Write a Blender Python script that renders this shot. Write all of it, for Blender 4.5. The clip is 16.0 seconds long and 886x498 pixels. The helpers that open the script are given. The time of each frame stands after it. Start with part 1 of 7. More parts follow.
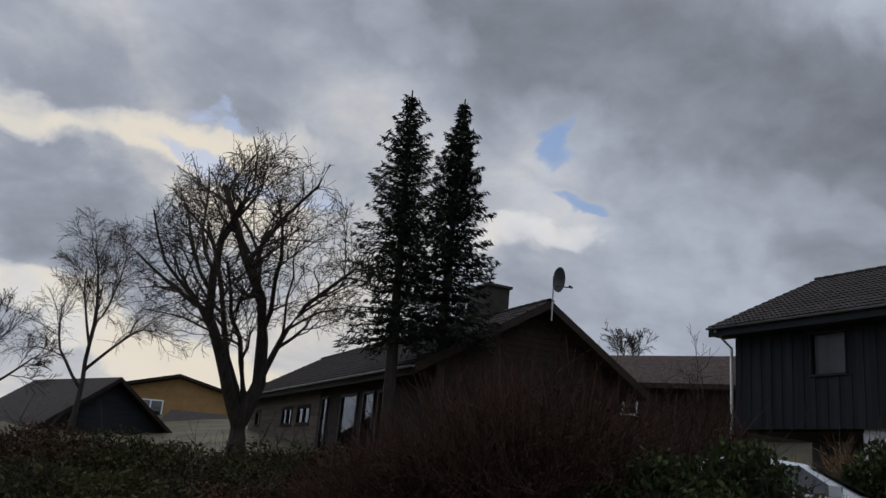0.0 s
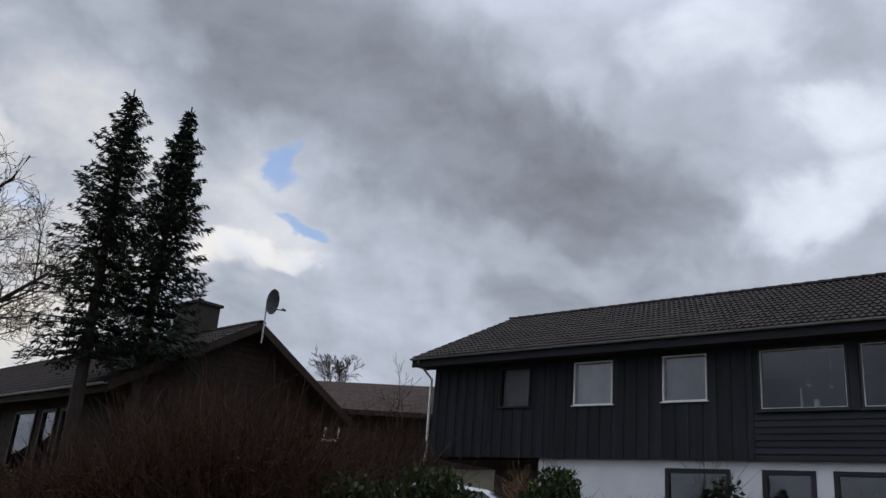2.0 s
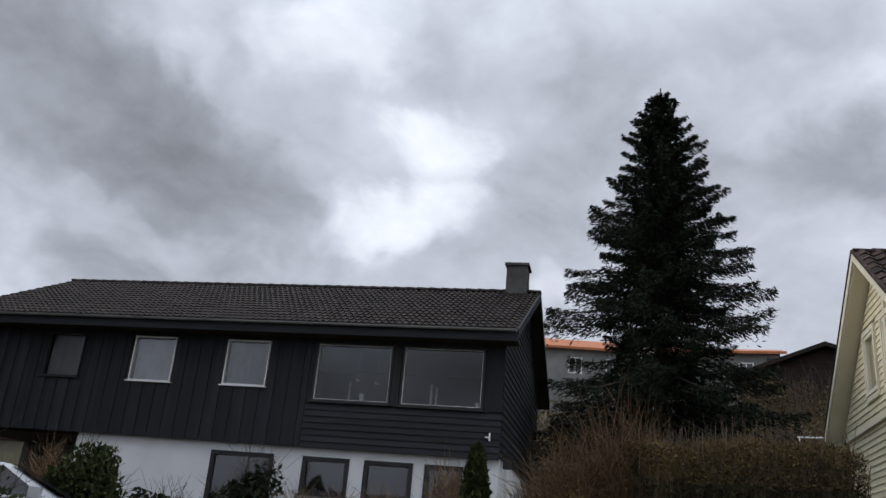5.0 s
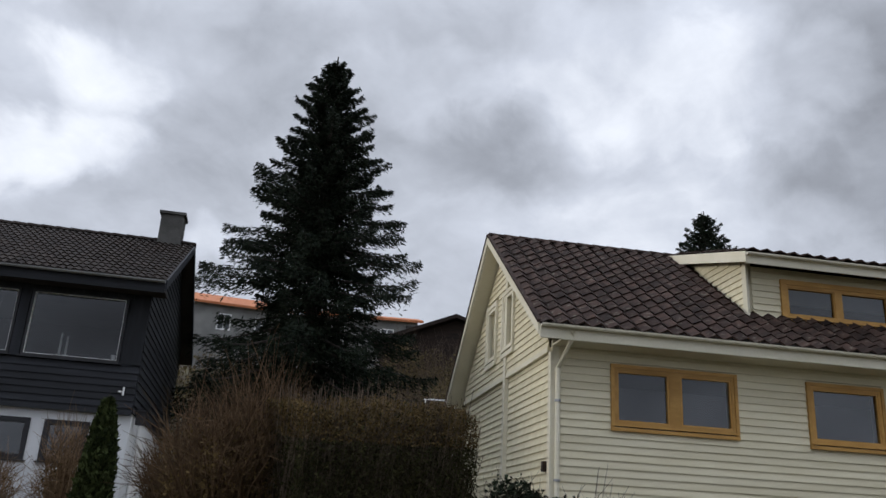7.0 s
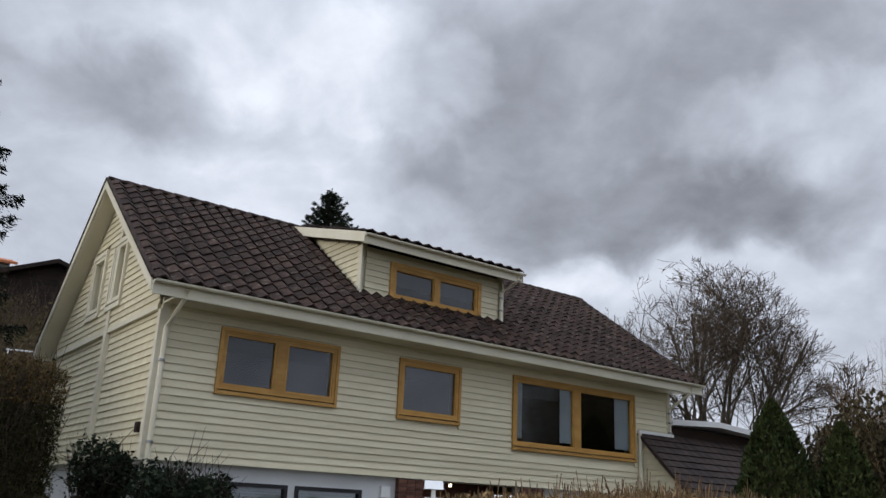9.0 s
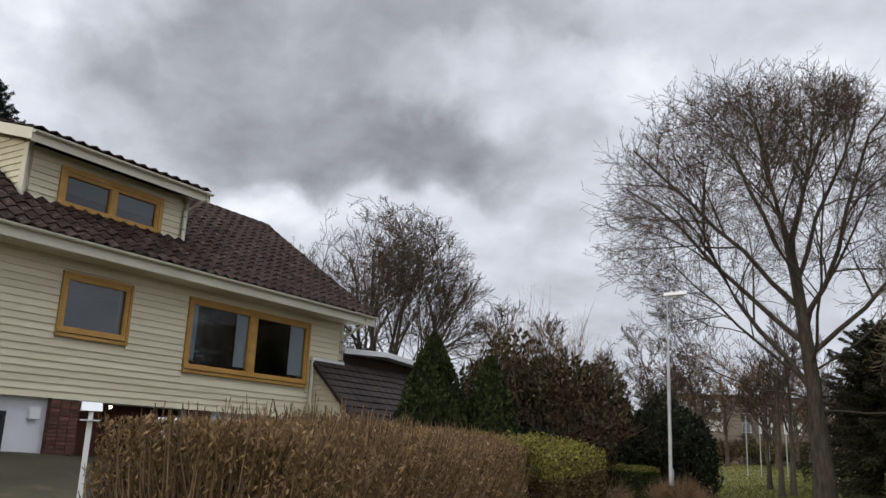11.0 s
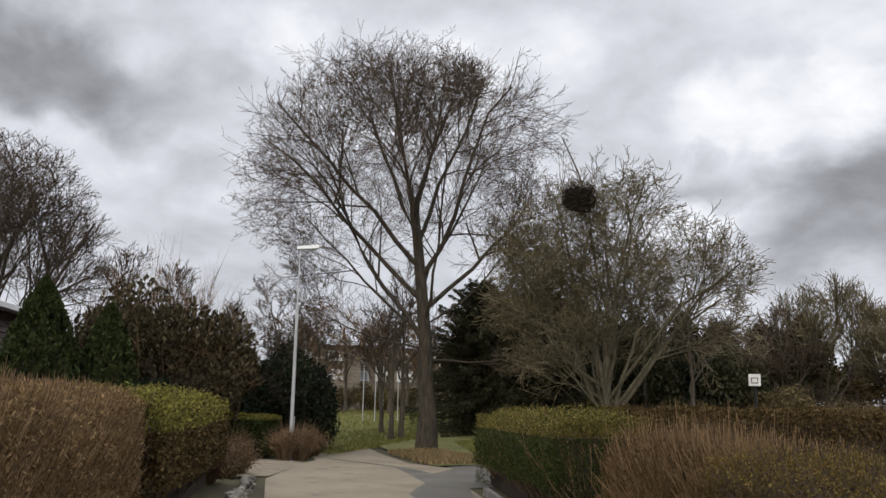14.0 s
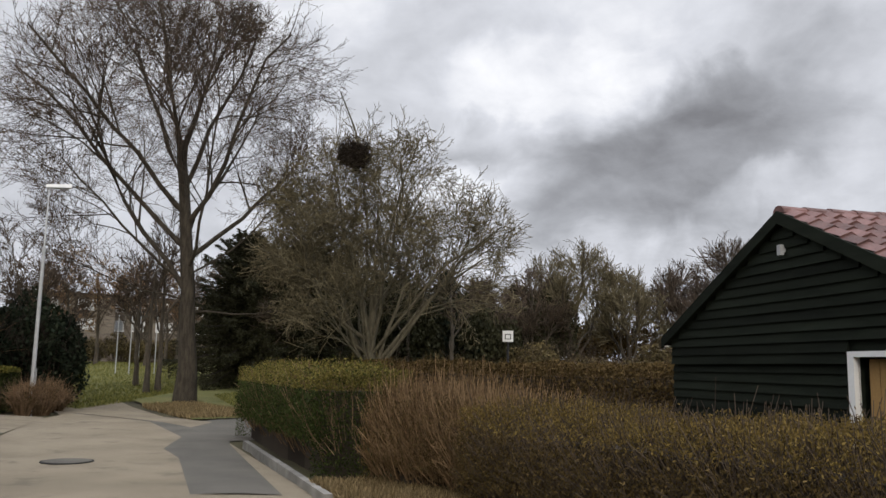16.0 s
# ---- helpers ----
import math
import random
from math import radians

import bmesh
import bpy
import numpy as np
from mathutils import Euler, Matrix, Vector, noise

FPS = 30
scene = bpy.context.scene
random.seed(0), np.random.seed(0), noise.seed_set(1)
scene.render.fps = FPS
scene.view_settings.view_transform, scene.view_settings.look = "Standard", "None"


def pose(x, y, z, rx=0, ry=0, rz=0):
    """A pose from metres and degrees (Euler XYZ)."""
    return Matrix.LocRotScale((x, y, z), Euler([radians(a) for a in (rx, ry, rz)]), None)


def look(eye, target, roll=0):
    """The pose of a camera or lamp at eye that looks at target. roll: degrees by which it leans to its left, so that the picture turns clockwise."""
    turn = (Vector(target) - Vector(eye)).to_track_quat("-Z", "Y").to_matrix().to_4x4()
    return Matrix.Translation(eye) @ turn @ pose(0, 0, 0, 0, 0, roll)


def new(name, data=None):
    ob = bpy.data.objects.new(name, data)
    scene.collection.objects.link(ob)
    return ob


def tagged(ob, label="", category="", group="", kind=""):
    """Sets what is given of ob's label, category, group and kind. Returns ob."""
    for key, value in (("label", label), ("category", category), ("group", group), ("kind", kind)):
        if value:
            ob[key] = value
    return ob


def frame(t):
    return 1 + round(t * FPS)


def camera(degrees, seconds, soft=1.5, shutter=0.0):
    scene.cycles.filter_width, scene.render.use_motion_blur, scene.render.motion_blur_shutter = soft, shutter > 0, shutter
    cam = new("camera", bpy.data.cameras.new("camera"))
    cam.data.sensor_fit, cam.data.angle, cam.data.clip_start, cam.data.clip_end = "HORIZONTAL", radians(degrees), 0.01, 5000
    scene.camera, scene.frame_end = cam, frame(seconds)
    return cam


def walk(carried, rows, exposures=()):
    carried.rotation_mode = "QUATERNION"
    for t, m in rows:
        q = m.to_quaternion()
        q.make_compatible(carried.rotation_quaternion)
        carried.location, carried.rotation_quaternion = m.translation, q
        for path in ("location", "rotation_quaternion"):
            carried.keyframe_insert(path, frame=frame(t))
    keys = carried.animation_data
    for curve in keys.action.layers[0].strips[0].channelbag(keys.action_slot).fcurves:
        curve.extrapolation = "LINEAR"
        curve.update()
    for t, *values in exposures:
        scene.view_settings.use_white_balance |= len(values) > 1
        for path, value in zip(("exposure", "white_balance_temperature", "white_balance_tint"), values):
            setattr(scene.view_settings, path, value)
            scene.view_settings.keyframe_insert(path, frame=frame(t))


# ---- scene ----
EYE = 1.6
cam = camera(55.95, 16.0)
TURNS = [  # seconds, yaw, pitch, roll
    (0.0, 3.74, 15.10, -5.04),
    (0.5, -1.63, 16.22, -4.78),
    (1.0, -6.87, 17.01, -4.56),
    (1.5, -11.51, 17.62, -4.37),
    (2.0, -16.21, 18.43, -4.54),
    (2.5, -21.16, 19.11, -4.89),
    (3.0, -26.49, 19.46, -4.81),
    (5.5, -51.69, 19.39, -4.77),
    (6.0, -58.03, 18.84, -4.54),
    (6.5, -63.97, 18.55, -4.18),
    (7.0, -69.82, 18.66, -3.11),
    (7.5, -76.11, 18.94, -2.34),
    (8.0, -82.87, 18.92, -2.39),
    (8.5, -89.59, 18.64, -2.51),
    (9.0, -96.29, 17.61, -2.54),
    (9.5, -102.70, 16.10, -2.54),
    (12.0, -126.60, 12.83, -1.91),
    (12.5, -130.58, 12.27, -1.61),
    (13.0, -134.35, 11.55, -1.25),
    (13.5, -138.42, 11.34, -0.74),
    (14.0, -143.06, 10.98, -0.87),
    (14.5, -148.17, 10.27, -1.25),
    (15.0, -152.23, 9.53, -1.17),
    (15.5, -155.83, 8.76, -1.03),
    (16.0, -158.91, 8.12, -1.10),
]
EXPOSURES = [(0.0, -0.45, 6100, 10), (0.5, -0.26, 6100, 10), (1.5, -0.15, 6100, 10), (3.0, -0.05, 6150, 10), (5.5, 0.1, 6300, 10), (9.0, 0.1, 6250, 10), (12.0, 0.28, 6650, 10), (16.0, 0.25, 6700, 10)]
walk(cam, [(t, pose(0, 0, EYE, 90 + p, r, w)) for t, w, p, r in TURNS], EXPOSURES)

# ---------------------------------------------------------------- node helpers
def nodes_of(tree):
    tree.nodes.clear()
    return tree.nodes, tree.links


class Net:
    """Small wrapper that adds nodes and links them."""

    def __init__(self, tree):
        self.n, self.l = nodes_of(tree)

    def add(self, kind, sets=None, **ins):
        nd = self.n.new(kind)
        sets = sets or {}
        if "operation" in sets:
            nd.operation = sets["operation"]
        if "interpolation_type" in sets:
            nd.interpolation_type = sets["interpolation_type"]
        if "sky_type" in sets:
            nd.sky_type, nd.sun_disc = sets["sky_type"], False
            nd.sun_elevation, nd.sun_rotation = sets["sun_elevation"], sets["sun_rotation"]
        for k, v in ins.items():
            key = int(k[1:]) if k[0] == "i" and k[1:].isdigit() else k.replace("_", " ")
            self.put(nd.inputs[key], v)
        return nd

    def put(self, sock, v):
        if isinstance(v, bpy.types.NodeSocket):
            self.l.new(v, sock)
        else:
            sock.default_value = v

    def math(self, op, a, b=0.0, c=None):
        nd = self.add("ShaderNodeMath", {"operation": op}, i0=a, i1=b)
        if c is not None:
            self.put(nd.inputs[2], c)
        return nd.outputs[0]

    def vec(self, op, a, b=(0, 0, 0)):
        nd = self.add("ShaderNodeVectorMath", {"operation": op}, i0=a, i1=b)
        return nd.outputs["Value"] if op in ("DOT_PRODUCT", "LENGTH") else nd.outputs["Vector"]

    def mix(self, f, a, b, blend="MIX"):
        nd = self.n.new("ShaderNodeMix")
        nd.data_type, nd.blend_type = "RGBA", blend
        self.put(nd.inputs[0], f)
        self.put(nd.inputs[6], a)
        self.put(nd.inputs[7], b)
        return nd.outputs[2]

    def step(self, v, lo, hi, a=0.0, b=1.0):
        nd = self.add("ShaderNodeMapRange", {"interpolation_type": "SMOOTHSTEP"}, i0=v, i1=lo, i2=hi, i3=a, i4=b)
        return nd.outputs[0]

    def noise(self, v, scale, detail=4.0, rough=0.55, dist=0.0):
        nd = self.add("ShaderNodeTexNoise", None, Vector=v, Scale=scale, Detail=detail, Roughness=rough, Distortion=dist)
        return nd.outputs[0]


def rgb(c):
    return (c[0], c[1], c[2], 1.0)


def bearing(az, el=0.0):
    """Unit vector: az clockwise from +y, el up, degrees."""
    a, e = radians(az), radians(el)
    return Vector((math.sin(a) * math.cos(e), math.cos(a) * math.cos(e), math.sin(e)))


def spot(az, d, z=0.0):
    """A place d metres off at bearing az."""
    return Vector((math.sin(radians(az)) * d, math.cos(radians(az)) * d, z))


# ---------------------------------------------------------------- sky and sun
SUN_AZ, SUN_EL = -22.0, 14.0


def make_sky():
    world = bpy.data.worlds.new("sky")
    scene.world = world
    world.use_nodes = True
    k = Net(world.node_tree)
    way = k.vec("NORMALIZE", k.add("ShaderNodeTexCoord").outputs["Generated"])
    sky = k.add("ShaderNodeTexSky", {"sky_type": "NISHITA", "sun_elevation": radians(SUN_EL),
                                     "sun_rotation": radians(SUN_AZ)}).outputs[0]
    sep = k.add("ShaderNodeSeparateXYZ", None, i0=way)
    up = k.math("MAXIMUM", sep.outputs[2], 0.0)
    # the cloud deck is flat: look it up on a plane overhead, so that it crowds towards the horizon
    inv = k.math("DIVIDE", 1.0, k.math("ADD", up, 0.45))
    deck = k.add("ShaderNodeVectorMath", {"operation": "SCALE"}, i0=way, Scale=inv).outputs[0]
    big = k.noise(deck, 1.5, 2.0, 0.45, 0.15)
    mid = k.noise(k.vec("ADD", deck, (7.3, 2.1, 4.0)), 4.2, 7.0, 0.55, 0.35)
    fine = k.noise(k.vec("ADD", deck, (1.3, 9.1, 2.0)), 11.0, 6.0, 0.58, 0.3)

    def swirl(at, scale, detail, amount):
        soft = k.add("ShaderNodeTexNoise", None, Vector=at, Scale=scale, Detail=detail, Roughness=0.52).outputs["Color"]
        return k.vec("ADD", at, k.add("ShaderNodeVectorMath", {"operation": "SCALE"}, Scale=amount, i0=k.vec("SUBTRACT", soft, (0.5, 0.5, 0.5))).outputs[0])
    warp = swirl(swirl(way, 4.0, 3.0, 0.20), 13.0, 5.0, 0.09)
    tone = k.math("MULTIPLY_ADD", k.math("SUBTRACT", big, 0.5), 0.3, 0.675)

    # heavy and thin places in the deck, drawn out and tilted, with torn edges
    def near(az, el, rx, ry, tilt):
        c = bearing(az, el)
        r = Vector((math.cos(radians(az)), -math.sin(radians(az)), 0))
        u = r.cross(c)
        ct, st = math.cos(radians(tilt)), math.sin(radians(tilt))
        a, b = (r * ct + u * st) / math.tan(radians(rx)), (u * ct - r * st) / math.tan(radians(ry))
        off = k.vec("SUBTRACT", warp, tuple(c))
        p, q, w = k.vec("DOT_PRODUCT", off, tuple(a)), k.vec("DOT_PRODUCT", off, tuple(b)), k.vec("DOT_PRODUCT", off, tuple(c * 2))
        return k.step(k.math("MULTIPLY_ADD", p, p, k.math("MULTIPLY_ADD", q, q, k.math("MULTIPLY", w, w))), 0.0, 1.0, 1.0, 0.0)
    for az, el, rx, ry, tilt, amount in CLOUDS_NORTH + CLOUDS_EAST + CLOUDS_SOUTHEAST + CLOUDS_SOUTH + CLOUDS_UNSEEN:
        tone = k.math("MULTIPLY_ADD", near(az, el, rx, ry, tilt), amount * 0.8, tone)
    tone = k.math("SMOOTH_MIN", k.math("SMOOTH_MAX", tone, 0.24, 0.22), 1.0, 0.25)
    tone = k.math("MULTIPLY_ADD", k.math("SUBTRACT", mid, 0.5), 0.46, tone)
    tone = k.math("MULTIPLY_ADD", k.math("SUBTRACT", fine, 0.5), 0.24, tone)
    ramp = k.add("ShaderNodeValToRGB", None, Fac=tone)
    cr = ramp.color_ramp
    cr.elements[0].position, cr.elements[0].color = 0.0, (0.10, 0.105, 0.118, 1)
    cr.elements[1].position, cr.elements[1].color = 1.0, (0.92, 0.945, 1.0, 1)
    for at, c in ((0.25, (0.185, 0.192, 0.215)), (0.5, (0.365, 0.385, 0.43)), (0.75, (0.60, 0.63, 0.70))):
        cr.elements.new(at).color = rgb(c)
    cloud = ramp.outputs[0]
    # warm light low round the hidden sun
    sun_dot = k.vec("DOT_PRODUCT", warp, tuple(bearing(SUN_AZ + 4, 8)))
    warm = k.math("MULTIPLY", k.step(sun_dot, math.cos(radians(27)), 1.0), k.step(tone, 0.56, 0.98))
    cloud = k.mix(k.math("MULTIPLY", warm, 0.9), cloud, (1.12, 0.97, 0.74, 1))
    # overcast light grows towards the zenith
    lift = k.step(sep.outputs[2], 0.5, 1.0, 1.0, 3.6)
    cloud = k.mix(1.0, cloud, k.add("ShaderNodeCombineXYZ", None, i0=lift, i1=lift, i2=lift).outputs[0], "MULTIPLY")
    # rifts of blue sky
    hole = 0.0
    for az, el, rx, ry, tilt in SKY_RIFTS:
        hole = k.math("MAXIMUM", hole, near(az, el, rx, ry, tilt))
    hole = k.math("MULTIPLY", k.step(hole, 0.12, 1.0, 0.0, 0.85), k.step(fine, 0.28, 0.5))
    blue = k.mix(1.0, sky, (0.10, 0.10, 0.10, 1), "MULTIPLY")
    blue = k.mix(0.8, blue, (0.30, 0.47, 0.80, 1))
    out = k.mix(hole, cloud, blue)
    bg = k.add("ShaderNodeBackground", None, Color=out, Strength=1.0)
    k.add("ShaderNodeOutputWorld", None, Surface=bg.outputs[0])


# places in the cloud deck: bearing, height, half width, half height, tilt in degrees, change of tone
CLOUDS_NORTH = [(9.0, 27.4, 33.9, 11.3, -27, -0.36), (22.0, 20.5, 14.1, 7.0, -25, 0.08), (-21.1, 26.3, 9.0, 5.1, -5, -0.14), (-34.1, 22.4, 9.6, 6.8, -25, -0.14), (-23.9, 20.4, 11.3, 2.0, 7, 0.36), (-34.1, 19.4, 6.2, 1.8, -20, 0.26), (-18.6, 16.5, 7.3, 3.4, -5, 0.25), (-30.4, 13.3, 12.4, 6.2, -5, -0.2), (-30.0, 6.2, 11.3, 2.0, -11, 0.4), (-21.3, 5.2, 8.5, 2.8, -5, 0.45), (-10.4, 10.7, 8.5, 5.1, -5, 0.12), (1.7, 15.6, 3.9, 1.2, 20, 0.34), (-8.4, 28.9, 3.9, 3.4, -5, 0.2), (3.5, 23.5, 6.8, 3.4, -25, 0.2), (9.3, 17.8, 12.4, 5.1, -25, 0.12)]
CLOUDS_EAST = [(21.9, 25.0, 18.6, 6.2, -30, -0.15), (40.7, 21.9, 7.3, 3.4, 25, 0.38), (42.8, 26.7, 3.9, 5.1, 55, 0.25), (34.8, 33.5, 6.8, 4.5, 35, 0.22), (25.3, 29.9, 2.8, 2.8, -5, 0.1), (49.4, 28.3, 7.9, 6.8, 25, -0.1), (47.0, 33.2, 3.4, 6.8, -5, 0.12), (21.5, 17.9, 14.1, 2.3, -13, 0.1), (29.1, 25.1, 9.0, 7.3, -5, -0.1), (43.3, 28.4, 3.9, 3.4, -5, 0.18), (76.3, 25.6, 13.0, 3.1, 3, -0.18), (70.4, 28.8, 14.1, 3.4, -5, 0.12), (84.1, 30.1, 11.3, 6.8, -5, 0.18), (52.7, 18.5, 3.4, 1.7, -5, 0.15), (51.3, 32.8, 9.0, 3.4, -5, -0.08)]
CLOUDS_SOUTHEAST = [(87.1, 27.0, 13.5, 6.2, 17, 0.2), (97.7, 30.3, 3.4, 3.4, -3, 0.15), (87.4, 23.7, 12.4, 2.0, 5, -0.12), (110.4, 26.7, 21.4, 11.3, -3, -0.3), (116.9, 19.2, 13.0, 3.4, 5, -0.18), (124.2, 19.9, 4.5, 3.4, -3, 0.15), (100.2, 15.9, 11.3, 2.8, -3, 0.12), (111.9, 20.4, 15.8, 4.8, 3, -0.17), (123.8, 25.3, 11.3, 3.4, 6, 0.25), (127.5, 15.7, 3.9, 2.3, -2, -0.12), (144.7, 22.4, 19.7, 5.6, -2, 0.14), (155.0, 21.1, 9.0, 3.4, 13, -0.15), (106.1, 14.5, 11.3, 2.3, -2, 0.1), (119.6, 15.2, 8.5, 2.3, -2, 0.08), (129.4, 8.8, 6.8, 3.9, -2, -0.08)]
CLOUDS_SOUTH = [(173.6, 13.9, 14.7, 6.2, 11, -0.42), (175.5, 17.7, 6.2, 2.8, 9, -0.15), (161.0, 16.0, 4.5, 2.0, -1, -0.2), (166.5, 18.7, 10.2, 4.5, 9, 0.2), (170.1, 22.8, 16.9, 3.4, -1, 0.04), (-177.5, 20.7, 6.8, 3.9, -1, -0.12), (159.4, 13.1, 8.5, 2.8, -1, 0.2), (175.2, 8.3, 14.7, 2.5, -1, -0.2), (179.4, 11.0, 5.6, 1.4, 14, 0.1)]
# out of view: invented light and dark places for the window panes to mirror
CLOUDS_UNSEEN = [(-48, 9, 16, 6, 0, 0.35), (215, 13, 15, 6, 0, -0.35), (236, 21, 15, 6, 10, 0.3), (251, 10, 16, 5, 0, -0.4), (270, 18, 15, 6, -10, 0.25), (225, 4, 14, 4, 0, 0.25), (290, 12, 16, 6, 0, -0.2)]
SKY_RIFTS = [(-21.1, 19.5, 7.0, 1.1, -8), (-22.6, 22.7, 2.6, 0.9, -5), (3.3, 22.9, 2.4, 1.2, -25), (5.1, 18.7, 2.1, 1.0, -5), (-13.4, 18.5, 2.8, 1.1, -5)]
make_sky()

sun = new("sun", bpy.data.lights.new("sun", "SUN"))
sun.data.energy, sun.data.angle, sun.data.color = 1.0, radians(14), (1.0, 0.93, 0.82)
sun.matrix_world = look(bearing(SUN_AZ, SUN_EL) * 50, (0, 0, 0))


# ---------------------------------------------------------------- materials
def mat(name, c1, c2, scale=2.0, rough=0.8, bump=0.15, bscale=60.0, c3=None, vary=0.0, island=False, metal=0.0,
        stretch=(1, 1, 1), spec=0.3, spots=0.55):
    """Two tones mixed by a coarse and a fine noise, stains of a third, fine relief, and piece-to-piece variation."""
    m = bpy.data.materials.new(name)
    m.use_nodes = True
    k = Net(m.node_tree)
    tc = k.add("ShaderNodeTexCoord")
    co = tc.outputs["Object"]
    info = k.add("ShaderNodeObjectInfo").outputs["Random"]
    if vary and not island:
        co = k.vec("ADD", co, k.add("ShaderNodeCombineXYZ", None, i0=k.math("MULTIPLY", info, 37.0), i1=k.math("MULTIPLY", info, 11.0)).outputs[0])
    co = k.vec("MULTIPLY", co, stretch)
    a = k.noise(co, scale, 3.0)
    b = k.noise(co, bscale, 5.0, 0.6)
    f = k.step(k.math("ADD", k.math("MULTIPLY", a, 0.6), k.math("MULTIPLY", b, 0.4)), 0.36, 0.64)
    col = k.mix(f, rgb(c1), rgb(c2))
    if c3:
        st = k.step(k.noise(co, scale * 2.7, 6.0, 0.65), spots, spots + 0.14)
        col = k.mix(k.math("MULTIPLY", st, 0.75), col, rgb(c3))
    if vary:
        r = k.add("ShaderNodeNewGeometry").outputs["Random Per Island"] if island else info
        v = k.step(r, 0.0, 1.0, 1.0 - vary, 1.0 + vary)
        col = k.mix(1.0, col, k.add("ShaderNodeCombineXYZ", None, i0=v, i1=v, i2=v).outputs[0], "MULTIPLY")
    p = k.add("ShaderNodeBsdfPrincipled", None, Base_Color=col, Metallic=metal)
    p.inputs["Specular IOR Level"].default_value = spec
    k.put(p.inputs["Roughness"], k.step(b, 0.3, 0.7, max(0.02, rough - 0.08), min(1, rough + 0.08)))
    if bump:
        bp = k.add("ShaderNodeBump", None, Strength=bump, Distance=0.02, Height=b)
        k.put(p.inputs["Normal"], bp.outputs[0])
    k.add("ShaderNodeOutputMaterial", None, Surface=p.outputs[0])
    return m


def leaf_mat(name, c1, c2, vary=0.4, shine=0.25):
    """Leaves, needles and twigs: each piece its own tone, some light let through."""
    m = bpy.data.materials.new(name)
    m.use_nodes = True
    k = Net(m.node_tree)
    co = k.add("ShaderNodeTexCoord").outputs["Object"]
    r = k.add("ShaderNodeNewGeometry").outputs["Random Per Island"]
    big = k.noise(co, 0.9, 3.0)
    col = k.mix(k.step(k.math("ADD", k.math("MULTIPLY", r, 0.55), k.math("MULTIPLY", big, 0.6)), 0.25, 0.85), rgb(c1), rgb(c2))
    v = k.step(k.math("FRACT", k.math("MULTIPLY", r, 17.0)), 0, 1, 1 - vary, 1 + vary)
    col = k.mix(1.0, col, k.add("ShaderNodeCombineXYZ", None, i0=v, i1=v, i2=v).outputs[0], "MULTIPLY")
    p = k.add("ShaderNodeBsdfPrincipled", None, Base_Color=col, Roughness=0.75)
    p.inputs["Specular IOR Level"].default_value = 0.06
    t = k.add("ShaderNodeBsdfTranslucent", None, Color=col)
    s = k.add("ShaderNodeMixShader", None, i0=shine, i1=p.outputs[0], i2=t.outputs[0])
    k.add("ShaderNodeOutputMaterial", None, Surface=s.outputs[0])
    return m


def glass_mat(name, tint=(0.02, 0.022, 0.026)):
    """Window glass: clear pane with a mirror of the sky."""
    m = bpy.data.materials.new(name)
    m.use_nodes = True
    k = Net(m.node_tree)
    gl = k.add("ShaderNodeBsdfGlossy", None, Color=(0.9, 0.92, 0.95, 1), Roughness=0.02)
    tr = k.add("ShaderNodeBsdfTransparent", None, Color=(0.78, 0.80, 0.81, 1))
    fr = k.add("ShaderNodeFresnel", None, IOR=2.0).outputs[0]
    s = k.add("ShaderNodeMixShader", None, i0=fr, i1=tr.outputs[0], i2=gl.outputs[0])
    k.add("ShaderNodeOutputMaterial", None, Surface=s.outputs[0])
    return m


M_TILE_B = mat("dark concrete tile", (0.018, 0.0135, 0.0115), (0.034, 0.0255, 0.021), 3, 0.75, 0.3, 50, c3=(0.06, 0.056, 0.046), vary=0.2, spots=0.64, spec=0.12)
M_TILE_Y = mat("mossy brown tile", (0.021, 0.0145, 0.0125), (0.055, 0.034, 0.027), 4, 0.85, 0.4, 40, c3=(0.13, 0.12, 0.096), vary=0.25, spots=0.55, spec=0.1)
M_TILE_YJ = mat("mossy brown tile field", (0.021, 0.0145, 0.0125), (0.055, 0.034, 0.027), 4, 0.85, 0.4, 40, c3=(0.13, 0.12, 0.096), vary=0.25, island=True, spots=0.55, spec=0.1)
M_TILE_BJ = mat("dark concrete tile field", (0.018, 0.0135, 0.0115), (0.034, 0.0255, 0.021), 3, 0.75, 0.3, 50, c3=(0.06, 0.056, 0.046), vary=0.2, island=True, spots=0.64, spec=0.12)
M_TILE_R = mat("red brown tile", (0.105, 0.055, 0.050), (0.185, 0.098, 0.088), 4, 0.6, 0.3, 40, vary=0.25)
M_TILE_P = mat("porch tile", (0.024, 0.0155, 0.013), (0.036, 0.023, 0.019), 4, 0.8, 0.3, 40, vary=0.25)
M_BLACK = mat("black stained wood", (0.0092, 0.0103, 0.0135), (0.0175, 0.0195, 0.025), 1.5, 0.6, 0.3, 35, vary=0.25, stretch=(6, 6, 0.6))
M_BLACKH = mat("black stained lap board", (0.0092, 0.0103, 0.0135), (0.0175, 0.0195, 0.025), 1.5, 0.6, 0.3, 35, vary=0.25, stretch=(0.6, 6, 6))
M_CREAM = mat("cream painted board", (0.63, 0.575, 0.405), (0.72, 0.665, 0.49), 1.2, 0.55, 0.12, 30, c3=(0.52, 0.46, 0.32), vary=0.06, stretch=(0.5, 4, 4), spots=0.66)
M_CREAMT = mat("cream trim", (0.68, 0.64, 0.50), (0.75, 0.71, 0.58), 1.2, 0.5, 0.08, 30, c3=(0.50, 0.46, 0.36), spots=0.68)
